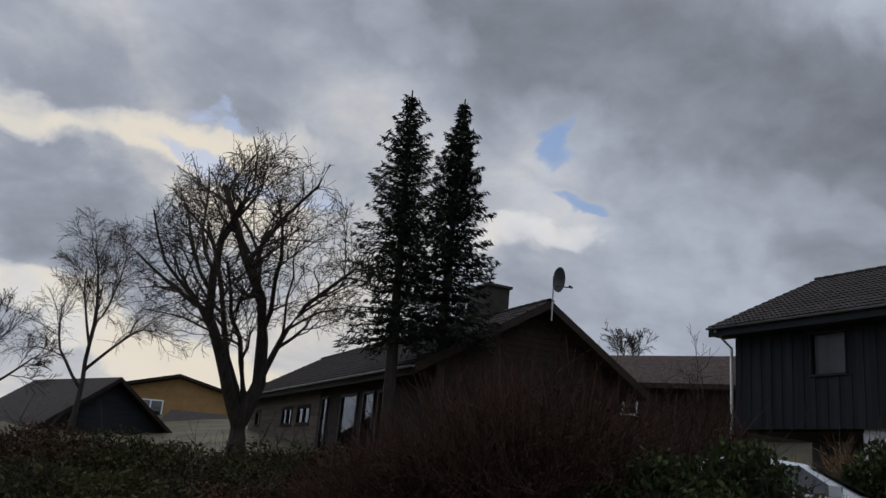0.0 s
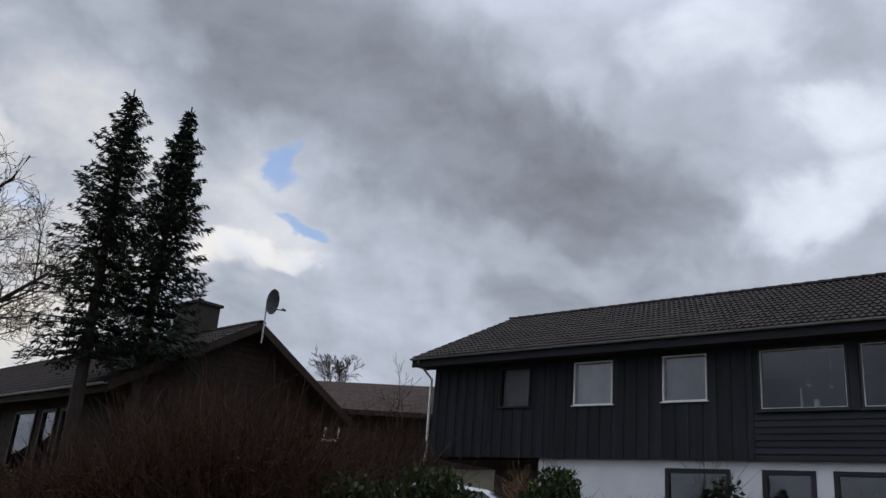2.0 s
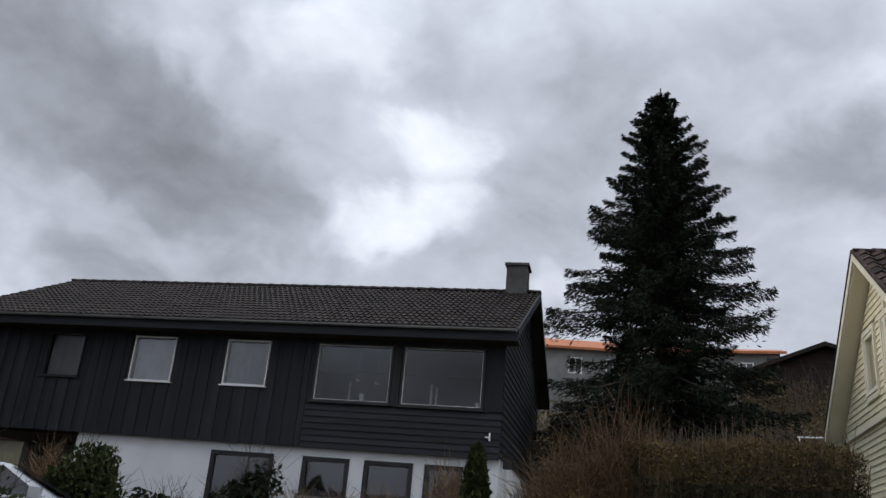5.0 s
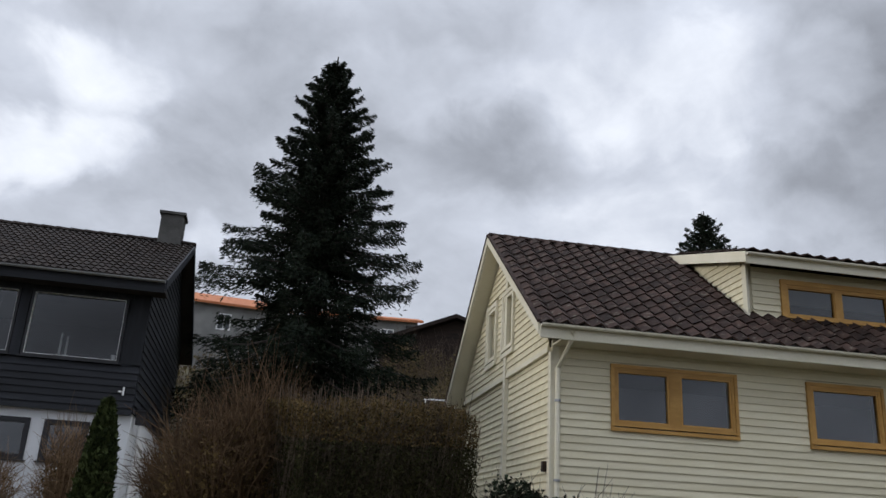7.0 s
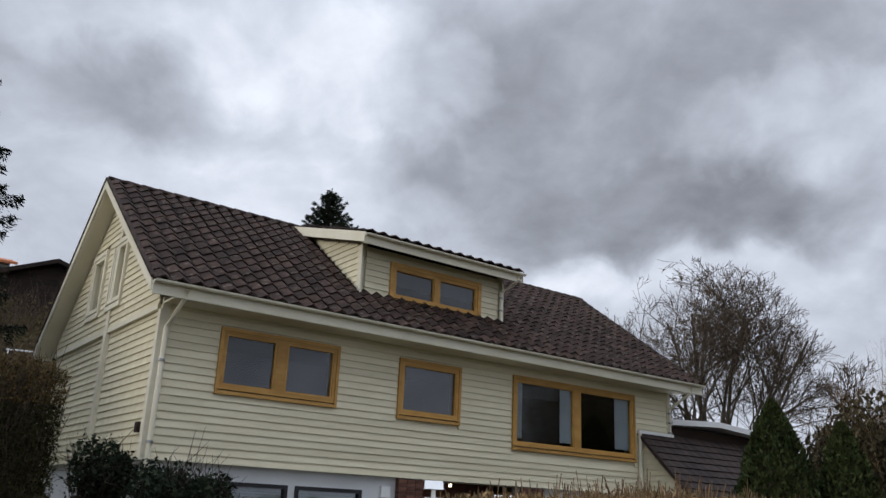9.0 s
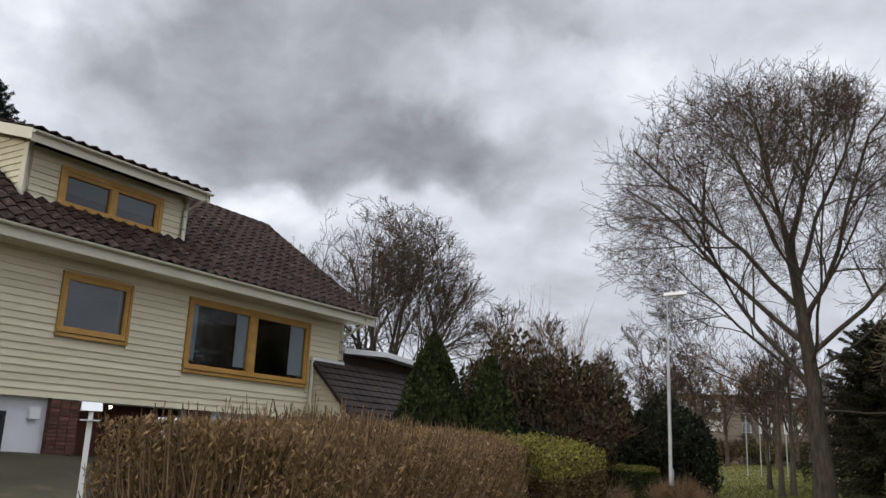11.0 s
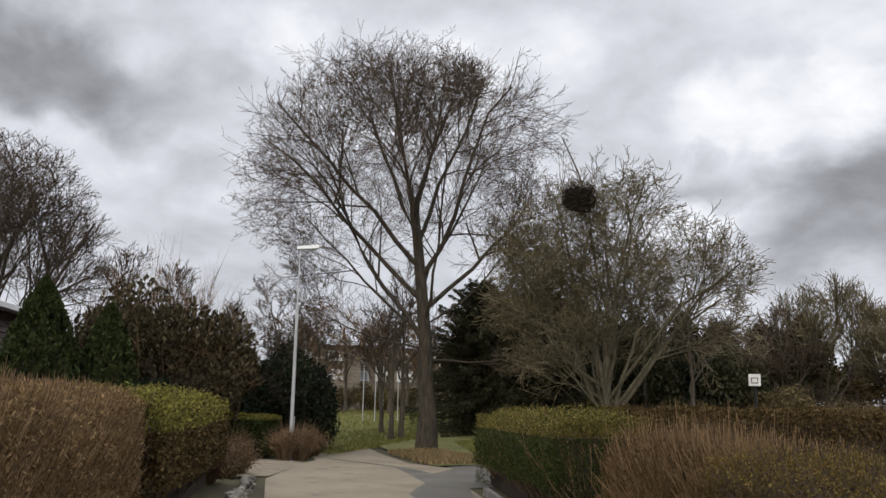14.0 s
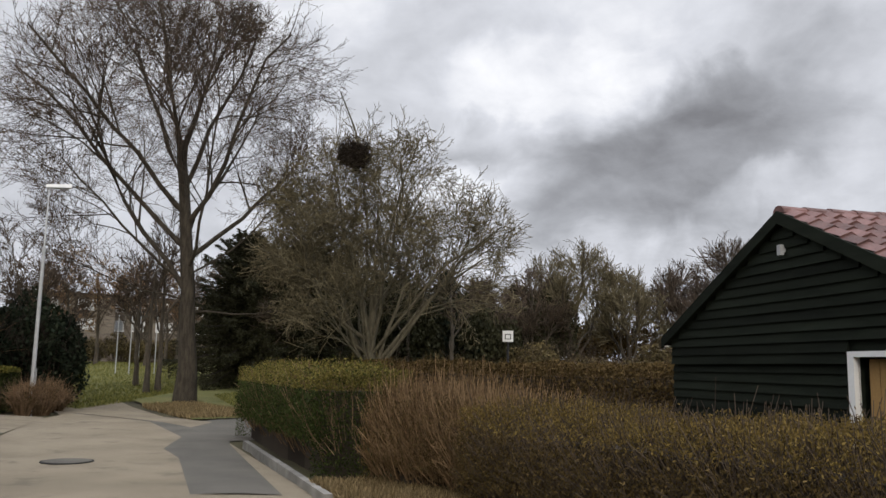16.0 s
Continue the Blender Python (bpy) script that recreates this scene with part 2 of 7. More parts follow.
M_WHITE = mat("white paint", (0.74, 0.74, 0.73), (0.82, 0.82, 0.81), 1.5, 0.5, 0.06, 40, c3=(0.55, 0.54, 0.50), spots=0.7)
M_PLASTER = mat("white plaster", (0.62, 0.63, 0.64), (0.74, 0.75, 0.76), 0.8, 0.9, 0.3, 90, c3=(0.46, 0.46, 0.45), spots=0.64)
M_RENDER = mat("grey render", (0.17, 0.17, 0.165), (0.25, 0.25, 0.24), 0.8, 0.9, 0.3, 60, c3=(0.13, 0.13, 0.125), spots=0.62)
M_OCHRE = mat("ochre window wood", (0.40, 0.215, 0.055), (0.52, 0.30, 0.085), 2, 0.45, 0.15, 40, vary=0.1, stretch=(1, 3, 3))
M_DARKFRAME = mat("dark window wood", (0.018, 0.018, 0.02), (0.03, 0.03, 0.034), 2, 0.5, 0.1, 40)
M_BROWNWOOD = mat("dark brown boards", (0.015, 0.0088, 0.0062), (0.030, 0.017, 0.0115), 1.5, 0.75, 0.3, 35, vary=0.2, stretch=(0.6, 5, 5))
M_ROWWALL = mat("brown grey boards", (0.12, 0.10, 0.08), (0.19, 0.16, 0.125), 1.5, 0.8, 0.2, 35, vary=0.15, stretch=(0.5, 4, 4))
M_REDWOOD = mat("red brown stained boards", (0.085, 0.030, 0.020), (0.14, 0.052, 0.034), 1.5, 0.6, 0.3, 35, vary=0.2, stretch=(5, 5, 0.6))
M_DUSKWOOD = mat("weathered brown boards", (0.085, 0.066, 0.050), (0.14, 0.11, 0.082), 1.5, 0.8, 0.2, 35, vary=0.2, stretch=(0.5, 4, 4))
M_OCHREWALL = mat("ochre boards", (0.27, 0.16, 0.06), (0.36, 0.22, 0.085), 1.5, 0.8, 0.2, 35, vary=0.12)
M_GREEN = mat("dark green boards", (0.0075, 0.0098, 0.0068), (0.0145, 0.018, 0.0125), 1.5, 0.85, 0.3, 35, vary=0.25, stretch=(0.6, 5, 5), spec=0.1)
M_BRICK = mat("red brown brick", (0.10, 0.045, 0.032), (0.17, 0.075, 0.052), 5, 0.9, 0.4, 60, vary=0.3)
M_MORTAR = mat("mortar", (0.10, 0.09, 0.08), (0.15, 0.135, 0.12), 5, 0.95, 0.3, 60)
M_CHIM = mat("chimney render", (0.06, 0.058, 0.055), (0.10, 0.098, 0.092), 2, 0.9, 0.3, 50, c3=(0.07, 0.07, 0.065))
M_METAL = mat("zinc", (0.30, 0.31, 0.32), (0.40, 0.41, 0.42), 2, 0.45, 0.05, 40, metal=0.8)
M_GREYMETAL = mat("galvanised steel", (0.42, 0.43, 0.44), (0.55, 0.56, 0.57), 3, 0.5, 0.05, 40, metal=0.5)
M_DISH = mat("dull grey enamel", (0.04, 0.041, 0.043), (0.065, 0.066, 0.068), 3, 0.6, 0.05, 40)
M_GLASS = glass_mat("window glass")
# near-black so that rooms look unlit: the shade is in the colour
M_ROOMSHADE = mat("room with painted shade", (0.030, 0.031, 0.034), (0.05, 0.05, 0.052), 1.0, 0.9, 0.0, 10)
M_CURTAIN = mat("pale curtain", (0.76, 0.82, 0.84), (0.85, 0.89, 0.90), 3, 0.9, 0.1, 30)
M_NET = mat("grey net curtain", (0.46, 0.45, 0.47), (0.56, 0.55, 0.57), 3, 0.9, 0.1, 30)
M_SOFFIT = mat("dark soffit", (0.03, 0.024, 0.02), (0.05, 0.042, 0.036), 2, 0.8, 0.1, 30)
M_ASPHALT = mat("worn asphalt", (0.190, 0.156, 0.108), (0.270, 0.224, 0.158), 0.5, 0.9, 0.35, 150, c3=(0.13, 0.108, 0.078), spots=0.54)
M_PATCH = mat("newer asphalt", (0.092, 0.084, 0.070), (0.130, 0.118, 0.098), 0.8, 0.9, 0.35, 150)
M_CONCRETE = mat("concrete kerb", (0.17, 0.16, 0.14), (0.26, 0.245, 0.22), 3, 0.9, 0.3, 60, vary=0.15)
M_STONE = mat("field stone", (0.12, 0.108, 0.085), (0.22, 0.20, 0.165), 4, 0.9, 0.4, 50, vary=0.3)
M_SOIL = mat("winter ground", (0.035, 0.030, 0.018), (0.085, 0.075, 0.035), 0.35, 1.0, 0.5, 25, c3=(0.10, 0.075, 0.045))
M_LAWN = mat("moss and lawn", (0.10, 0.105, 0.030), (0.17, 0.16, 0.052), 0.5, 1.0, 0.4, 30, c3=(0.15, 0.125, 0.065))
M_BARK = mat("grey bark", (0.055, 0.045, 0.035), (0.115, 0.096, 0.075), 3, 0.95, 0.6, 30, c3=(0.10, 0.105, 0.07), stretch=(4, 4, 0.8), spots=0.6)
M_BARKN = mat("olive grey bark", (0.070, 0.062, 0.042), (0.145, 0.128, 0.088), 3, 0.95, 0.6, 30, c3=(0.10, 0.105, 0.06), stretch=(4, 4, 0.8), spots=0.6)
M_BARKT = mat("dark grey brown bark", (0.034, 0.028, 0.021), (0.080, 0.066, 0.050), 2.5, 0.95, 0.9, 14, c3=(0.085, 0.088, 0.055), stretch=(4, 4, 0.8), spots=0.58)
M_BARKD = mat("dark bark", (0.022, 0.018, 0.015), (0.050, 0.041, 0.034), 3, 0.95, 0.6, 30, stretch=(4, 4, 0.8))
M_TWIG = leaf_mat("grey brown twigs", (0.062, 0.047, 0.036), (0.118, 0.090, 0.067), 0.3, 0.0)
M_TWIGR = leaf_mat("reddish twigs", (0.135, 0.086, 0.050), (0.25, 0.166, 0.098), 0.35, 0.0)
M_TWIGM = leaf_mat("brown twigs", (0.060, 0.038, 0.022), (0.115, 0.074, 0.042), 0.35, 0.0)
M_TWIGD = leaf_mat("dark twigs", (0.030, 0.024, 0.020), (0.060, 0.048, 0.038), 0.3, 0.0)
M_TWIGG = leaf_mat("lichened twigs", (0.098, 0.083, 0.050), (0.185, 0.156, 0.096), 0.3, 0.0)
M_TWIGB = leaf_mat("dark red brown twigs", (0.029, 0.0165, 0.0115), (0.064, 0.036, 0.025), 0.3, 0.0)
M_LEAFB = leaf_mat("dark brown dead leaves", (0.028, 0.0155, 0.009), (0.058, 0.032, 0.018), 0.3, 0.15)
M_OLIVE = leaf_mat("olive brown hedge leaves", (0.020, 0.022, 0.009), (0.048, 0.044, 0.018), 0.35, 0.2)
M_NEEDLE = leaf_mat("dark needles", (0.008, 0.0125, 0.009), (0.022, 0.029, 0.018), 0.4, 0.1)
M_NEEDLEB = leaf_mat("brownish needles", (0.036, 0.031, 0.018), (0.078, 0.062, 0.034), 0.4, 0.1)
M_NEEDLEM = leaf_mat("olive dark needles", (0.026, 0.027, 0.015), (0.058, 0.056, 0.031), 0.4, 0.1)
M_THUJA = leaf_mat("thuja scales", (0.022, 0.032, 0.012), (0.050, 0.062, 0.022), 0.35, 0.15)
M_BEECH = leaf_mat("withered hedge leaves", (0.175, 0.115, 0.055), (0.33, 0.220, 0.108), 0.36, 0.25)
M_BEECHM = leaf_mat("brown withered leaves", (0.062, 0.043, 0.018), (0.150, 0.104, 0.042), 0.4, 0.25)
M_TWIGP = leaf_mat("pinkish brown twigs", (0.16, 0.102, 0.056), (0.30, 0.200, 0.110), 0.35, 0.0)
M_SCRUB = leaf_mat("olive brown scrub", (0.075, 0.060, 0.030), (0.145, 0.115, 0.055), 0.4, 0.2)
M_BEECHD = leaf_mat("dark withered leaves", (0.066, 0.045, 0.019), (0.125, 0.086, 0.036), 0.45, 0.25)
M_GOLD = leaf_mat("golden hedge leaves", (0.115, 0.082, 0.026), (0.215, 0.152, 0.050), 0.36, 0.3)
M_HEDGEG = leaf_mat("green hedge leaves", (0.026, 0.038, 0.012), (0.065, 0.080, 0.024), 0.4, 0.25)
# paler olive for the corner hedge's top, light from above put into the colour
M_HEDGELIT = leaf_mat("lit olive top leaves", (0.105, 0.092, 0.026), (0.20, 0.165, 0.046), 0.4, 0.25)
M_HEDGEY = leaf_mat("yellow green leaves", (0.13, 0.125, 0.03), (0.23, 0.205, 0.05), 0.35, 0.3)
M_DARKLEAF = leaf_mat("dark evergreen leaves", (0.013, 0.019, 0.012), (0.030, 0.038, 0.023), 0.4, 0.12)
M_GRASS = leaf_mat("grass blades", (0.11, 0.115, 0.030), (0.21, 0.20, 0.062), 0.35, 0.3)
M_STRAW = leaf_mat("dry grass", (0.17, 0.125, 0.065), (0.30, 0.225, 0.12), 0.35, 0.3)
M_CARW = mat("white car paint", (0.42, 0.43, 0.44), (0.48, 0.49, 0.50), 1, 0.2, 0.0, 20, spec=0.6)
M_CARD = mat("dark car paint", (0.02, 0.024, 0.03), (0.028, 0.032, 0.04), 1, 0.2, 0.0, 20, spec=0.6)
M_RUBBER = mat("rubber", (0.012, 0.012, 0.012), (0.02, 0.02, 0.02), 3, 0.9, 0.2, 60)
M_CARGLASS = mat("dark car glass", (0.008, 0.009, 0.01), (0.012, 0.013, 0.015), 1, 0.12, 0.0, 10, spec=0.35)
M_ORANGE = mat("orange tile", (0.34, 0.12, 0.05), (0.45, 0.17, 0.075), 3, 0.8, 0.2, 40, vary=0.2)
M_BLUEPL = mat("porcelain white", (0.8, 0.8, 0.8), (0.85, 0.85, 0.85), 2, 0.3, 0.0, 20)


def lamp_mat(name, colour, power):
    m = bpy.data.materials.new(name)
    m.use_nodes = True
    k = Net(m.node_tree)
    e = k.add("ShaderNodeEmission", None, Color=rgb(colour), Strength=power)
    k.add("ShaderNodeOutputMaterial", None, Surface=e.outputs[0])
    return m


M_BULB = lamp_mat("lit bulb", (1.0, 0.85, 0.6), 6.0)


# ---------------------------------------------------------------- mesh helpers
class MB:
    """Collects boxes, prisms and quads for one mesh."""

    def __init__(self):
        self.v, self.f = [], []

    def quad(self, *pts):
        n = len(self.v)
        self.v += [tuple(p) for p in pts]
        self.f.append(tuple(range(n, n + len(pts))))
        return self

    def box(self, x0, x1, y0, y1, z0, z1):
        return self.hexa([(x0, y0, z0), (x1, y0, z0), (x1, y1, z0), (x0, y1, z0), (x0, y0, z1), (x1, y0, z1), (x1, y1, z1), (x0, y1, z1)])

    def hexa(self, c):
        n = len(self.v)
        self.v += [tuple(p) for p in c]
        for f in ((0, 3, 2, 1), (4, 5, 6, 7), (0, 1, 5, 4), (1, 2, 6, 5), (2, 3, 7, 6), (3, 0, 4, 7)):
            self.f.append(tuple(n + i for i in f))
        return self

    def prism(self, outline, shift):
        """A flat outline pushed along shift."""
        n, k = len(self.v), len(outline)
        o = [Vector(p) for p in outline]
        self.v += [tuple(p) for p in o] + [tuple(p + Vector(shift)) for p in o]
        self.f.append(tuple(range(n + k - 1, n - 1, -1)))
        self.f.append(tuple(range(n + k, n + 2 * k)))
        for i in range(k):
            j = (i + 1) % k
            self.f.append((n + i, n + j, n + k + j, n + k + i))
        return self

    def tube(self, pts, radii, sides=6, cap=True):
        pts = [Vector(p) for p in pts]
        n0 = len(self.v)
        for i, p in enumerate(pts):
            d = (pts[min(i + 1, len(pts) - 1)] - pts[max(i - 1, 0)]).normalized()
            a = d.cross(Vector((0, 0, 1)) if abs(d.z) < 0.9 else Vector((1, 0, 0))).normalized()
            b = d.cross(a)
            r = radii[i] if isinstance(radii, (list, tuple)) else radii
            for s in range(sides):
                t = 2 * math.pi * s / sides
                self.v.append(tuple(p + a * (r * math.cos(t)) + b * (r * math.sin(t))))
        for i in range(len(pts) - 1):
            for s in range(sides):
                q = (s + 1) % sides
                self.f.append((n0 + i * sides + s, n0 + i * sides + q, n0 + (i + 1) * sides + q, n0 + (i + 1) * sides + s))
        if cap:
            self.f.append(tuple(n0 + s for s in range(sides - 1, -1, -1)))
            self.f.append(tuple(n0 + (len(pts) - 1) * sides + s for s in range(sides)))
        return self

    def mesh(self, name):
        me = bpy.data.meshes.new(name)
        me.from_pydata(self.v, [], self.f)
        me.update()
        return me


def part(name, mb, material, parent=None, label="", at=None, smooth=False, kind=""):
    me = mb.mesh(name) if isinstance(mb, MB) else mb
    if not me.materials:
        me.materials.append(material)
    if smooth:
        me.polygons.foreach_set("use_smooth", [True] * len(me.polygons))
    ob = new(name, me)
    if parent is not None:
        ob.parent = parent
    if at is not None:
        ob.matrix_basis = at
    return tagged(ob, label, kind=kind)


def piece(name, me, parent, at):
    """One of many alike pieces on a shared mesh."""
    ob = new(name, me)
    ob.parent = parent
    ob.matrix_basis = at
    return ob


def fast_mesh(name, verts, quads, material):
    me = bpy.data.meshes.new(name)
    verts = np.asarray(verts, dtype=np.float32).reshape(-1, 3)
    quads = np.asarray(quads, dtype=np.int32)
    k = quads.shape[1]
    me.vertices.add(len(verts))
    me.vertices.foreach_set("co", verts.ravel())
    me.loops.add(quads.size)
    me.loops.foreach_set("vertex_index", quads.ravel())
    me.polygons.add(len(quads))
    me.polygons.foreach_set("loop_start", np.arange(0, quads.size, k, dtype=np.int32))
    me.update(calc_edges=True)
    me.materials.append(material)
    return me


def thing(name, label, category, at, group="", kind=""):
    ob = new(name)
    ob.matrix_world = at
    return tagged(ob, label, category, group, kind)


# ---------------------------------------------------------------- lie of the land
def smooth01(v, lo, hi):
    t = np.clip((v - lo) / (hi - lo), 0, 1)
    return t * t * (3 - 2 * t)


def land(x, y):
    """Height of the ground: flat along the lane, a hillside up behind the houses."""
    x, y = np.asarray(x, float), np.asarray(y, float)
    s57, c57 = math.sin(radians(57)), math.cos(radians(57))
    depth, along = x * s57 + y * c57, x * c57 - y * s57
    up = 1.1 * smooth01(depth, 4.5, 15) + 2.2 * smooth01(depth, 17, 29) + 8.0 * smooth01(depth, 26, 62) + 9.0 * smooth01(depth, 58, 130)
    up = up * (1 - smooth01(along, 7, 26))
    low = 0.30 * smooth01(depth, 4, 9) * smooth01(along, 2, 10) * (1 - smooth01(along, 18, 26))
    left = 0.06 * np.clip(-along - 6, 0, 80) * smooth01(-along, 4, 12)
    away, turn = np.hypot(x, y), x * math.sin(radians(146)) + y * math.cos(radians(146))
    lawn = 1.5 * smooth01(away, 27, 68) * smooth01(turn / (away + 1e-6), 0.72, 0.92)
    return up + low + left + lawn


def ground_at(p):
    return float(land(p[0], p[1]))


def on_land(az, d, lift=0.0):
    p = spot(az, d)
    return Vector((p.x, p.y, ground_at(p) + lift))


def build_ground():
    edges = np.concatenate([-np.geomspace(60, 2500, 14)[::-1], np.linspace(-58, 58, 150), np.geomspace(60, 2500, 14)])
    n = len(edges)
    gx, gy = np.meshgrid(edges, edges, indexing="ij")
    gz = land(gx, gy)
    rng = np.random.default_rng(3)
    gz = gz - 0.03 + rng.normal(0, 0.012, gz.shape) * (np.hypot(gx, gy) > 12)
    verts = np.stack([gx, gy, gz], -1)
    i, j = np.meshgrid(np.arange(n - 1), np.arange(n - 1), indexing="ij")
    a = (i * n + j).ravel()
    quads = np.stack([a, a + n, a + n + 1, a + 1], -1)
    ob = new("ground", fast_mesh("ground", verts, quads, M_SOIL))
    tagged(ob, "rough winter ground of earth and thin grass", "ground", kind="structure")


build_ground()

ROAD_AZ = 135.5


def strip(name, rows, material, lift, label, kind="structure", category="road"):
    """A band over the ground from pairs of left and right points."""
    mb = MB()
    pts = []
    for (a, b) in rows:
        row = []
        for f in np.linspace(0, 1, 13):
            x, y = a[0] + (b[0] - a[0]) * f, a[1] + (b[1] - a[1]) * f
            row.append((x, y, float(land(x, y)) + lift + 0.02 * math.sin(math.pi * f)))
        pts.append(row)
    for r0, r1 in zip(pts, pts[1:]):
        for k in range(12):
            mb.quad(r0[k], r0[k + 1], r1[k + 1], r1[k])
    ob = part(name, mb, material)
    return tagged(ob, label, category, kind=kind)


def build_road():
    left = [(-16, 17), (-8, 9), (0.9, 0.4), (9.5, -8.4), (14.7, -13.0), (18.6, -17.6), (19.6, -19.4), (22.4, -21.6), (27.0, -25.0), (33, -29)]
    right = [(-20, 13), (-11, 5.5), (-2.0, -2.1), (5.5, -9.6), (10.4, -14.8), (14.2, -19.6), (16.8, -20.6), (20.6, -23.6), (25.6, -27.6), (31, -32)]
    strip("road", list(zip(left, right)), M_ASPHALT, 0.0, "pale worn asphalt lane, dry and patched")
    strip("road_apron", [((14.9, -12.3), (15.1, -13.4)), ((18.5, -14.0), (17.6, -16.6)), ((23, -18.0), (19.2, -18.4))], M_ASPHALT, 0.004, "pale asphalt driveway mouth beside the lane")
    strip("road_patch", [((6.73, -8.6), (5.64, -9.2)), ((9.37, -11.8), (8.39, -12.4)), ((10.6, -12.86), (9.98, -14.26)), ((11.87, -15.17), (11.63, -16.48)), ((16.36, -19.11), (13.93, -17.85)), ((19.91, -20.1), (18.95, -19.96))], M_PATCH, 0.012,
          "darker asphalt repair along and across the lane")
    strip("road_branch", [((14.4, -18.3), (10.6, -15.0)), ((15.2, -21.2), (9.0, -18.5)), ((13.4, -26.0), (6.0, -23.5))], M_PATCH, -0.004, "side path turning off behind the hedge")
    strip("lawn", [((60, -34), (21.0, -21.6)), ((61, -41), (22.4, -24.4)), ((62, -48), (24.0, -27.4)), ((58, -57), (24.4, -38)), ((54, -66), (24.8, -49)), ((50, -75), (25, -60))], M_LAWN, 0.03, "mossy green lawn beside the lane", category="lawn")
    strip("lawn_verge", [((27.5, -29.8), (15.2, -19.9)), ((24.6, -31.0), (14.4, -22.3)), ((24, -38), (13, -27)), ((24.6, -45), (11.4, -32.6)), ((25.3, -52), (9.8, -38.3)), ((26, -60), (8, -44))], M_LAWN, 0.03, "mossy green verge round the tall tree", category="lawn")
    strip("garden_path", [((35.5, -31.6), (34, -33.0)), ((43, -38), (41.5, -40.0))], M_CONCRETE, 0.05, "pale gravel path across the lawn", category="path")


build_road()


# ---------------------------------------------------------------- house parts
def lap_boards(wall, x0, x1, z0, z1, pitch, holes, material, face, top=None, axis="x", out=-1):
    """Horizontal lap boards as pieces under wall. Local x (or y) along, boards lean out at their foot. holes: (a0, a1, z0, z1).
    top(a): upper limit of the wall at a, for gables (sampled by cutting the ends)."""
    n = int(math.ceil((z1 - z0) / pitch))
    for i in range(n):
        a, b = z0 + i * pitch, min(z0 + (i + 1) * pitch + 0.015, z1 + 0.01)
        lo, hi = x0, x1
        if top:
            xs = np.linspace(x0, x1, 241)
            ok = [x for x in xs if top(x) > a + pitch * 0.6]
            if not ok:
                continue
            lo, hi = ok[0], ok[-1]
        cuts = [(lo, hi)]
        for h0, h1, hz0, hz1 in holes:
            if hz1 > a + 0.03 and hz0 < b - 0.03:
                nxt = []
                for c0, c1 in cuts:
                    if h1 <= c0 or h0 >= c1:
                        nxt.append((c0, c1))
                    else:
                        if h0 > c0:
                            nxt.append((c0, h0))
                        if h1 < c1:
                            nxt.append((h1, c1))
                cuts = nxt
        for c0, c1 in cuts:
            if c1 - c0 < 0.05:
                continue
            t0, t1 = 0.034, 0.008
            mb = MB()
            if axis == "x":
                mb.hexa([(c0, face + out * t0, a), (c1, face + out * t0, a), (c1, face, a), (c0, face, a),
                         (c0, face + out * t1, b), (c1, face + out * t1, b), (c1, face, b), (c0, face, b)])
            else:
                mb.hexa([(face + out * t0, c0, a), (face + out * t0, c1, a), (face, c1, a), (face, c0, a),
                         (face + out * t1, c0, b), (face + out * t1, c1, b), (face, c1, b), (face, c0, b)])
            part("board", mb, material, wall)


def upright_boards(wall, x0, x1, z0, z1, width, holes, material, face, out=-1):
    """Board-on-board upright cladding along local x."""
    n = int(round((x1 - x0) / width))
    width = (x1 - x0) / n
    for i in range(n):
        a, b = x0 + i * width + (0.012 if i % 2 else -0.012), x0 + (i + 1) * width + (-0.012 if i % 2 else 0.012)
        spans = [(z0, z1)]
        for h0, h1, hz0, hz1 in holes:
            if h1 > a + 0.02 and h0 < b - 0.02:
                spans = [s for c0, c1 in spans for s in ((c0, min(c1, hz0)), (max(c0, hz1), c1)) if s[1] - s[0] > 0.04]
        t = 0.022 if i % 2 else 0.044
        for c0, c1 in spans:
            part("board", MB().box(a, b, face + min(0, out * t), face + max(0, out * t), c0, c1), material, wall)


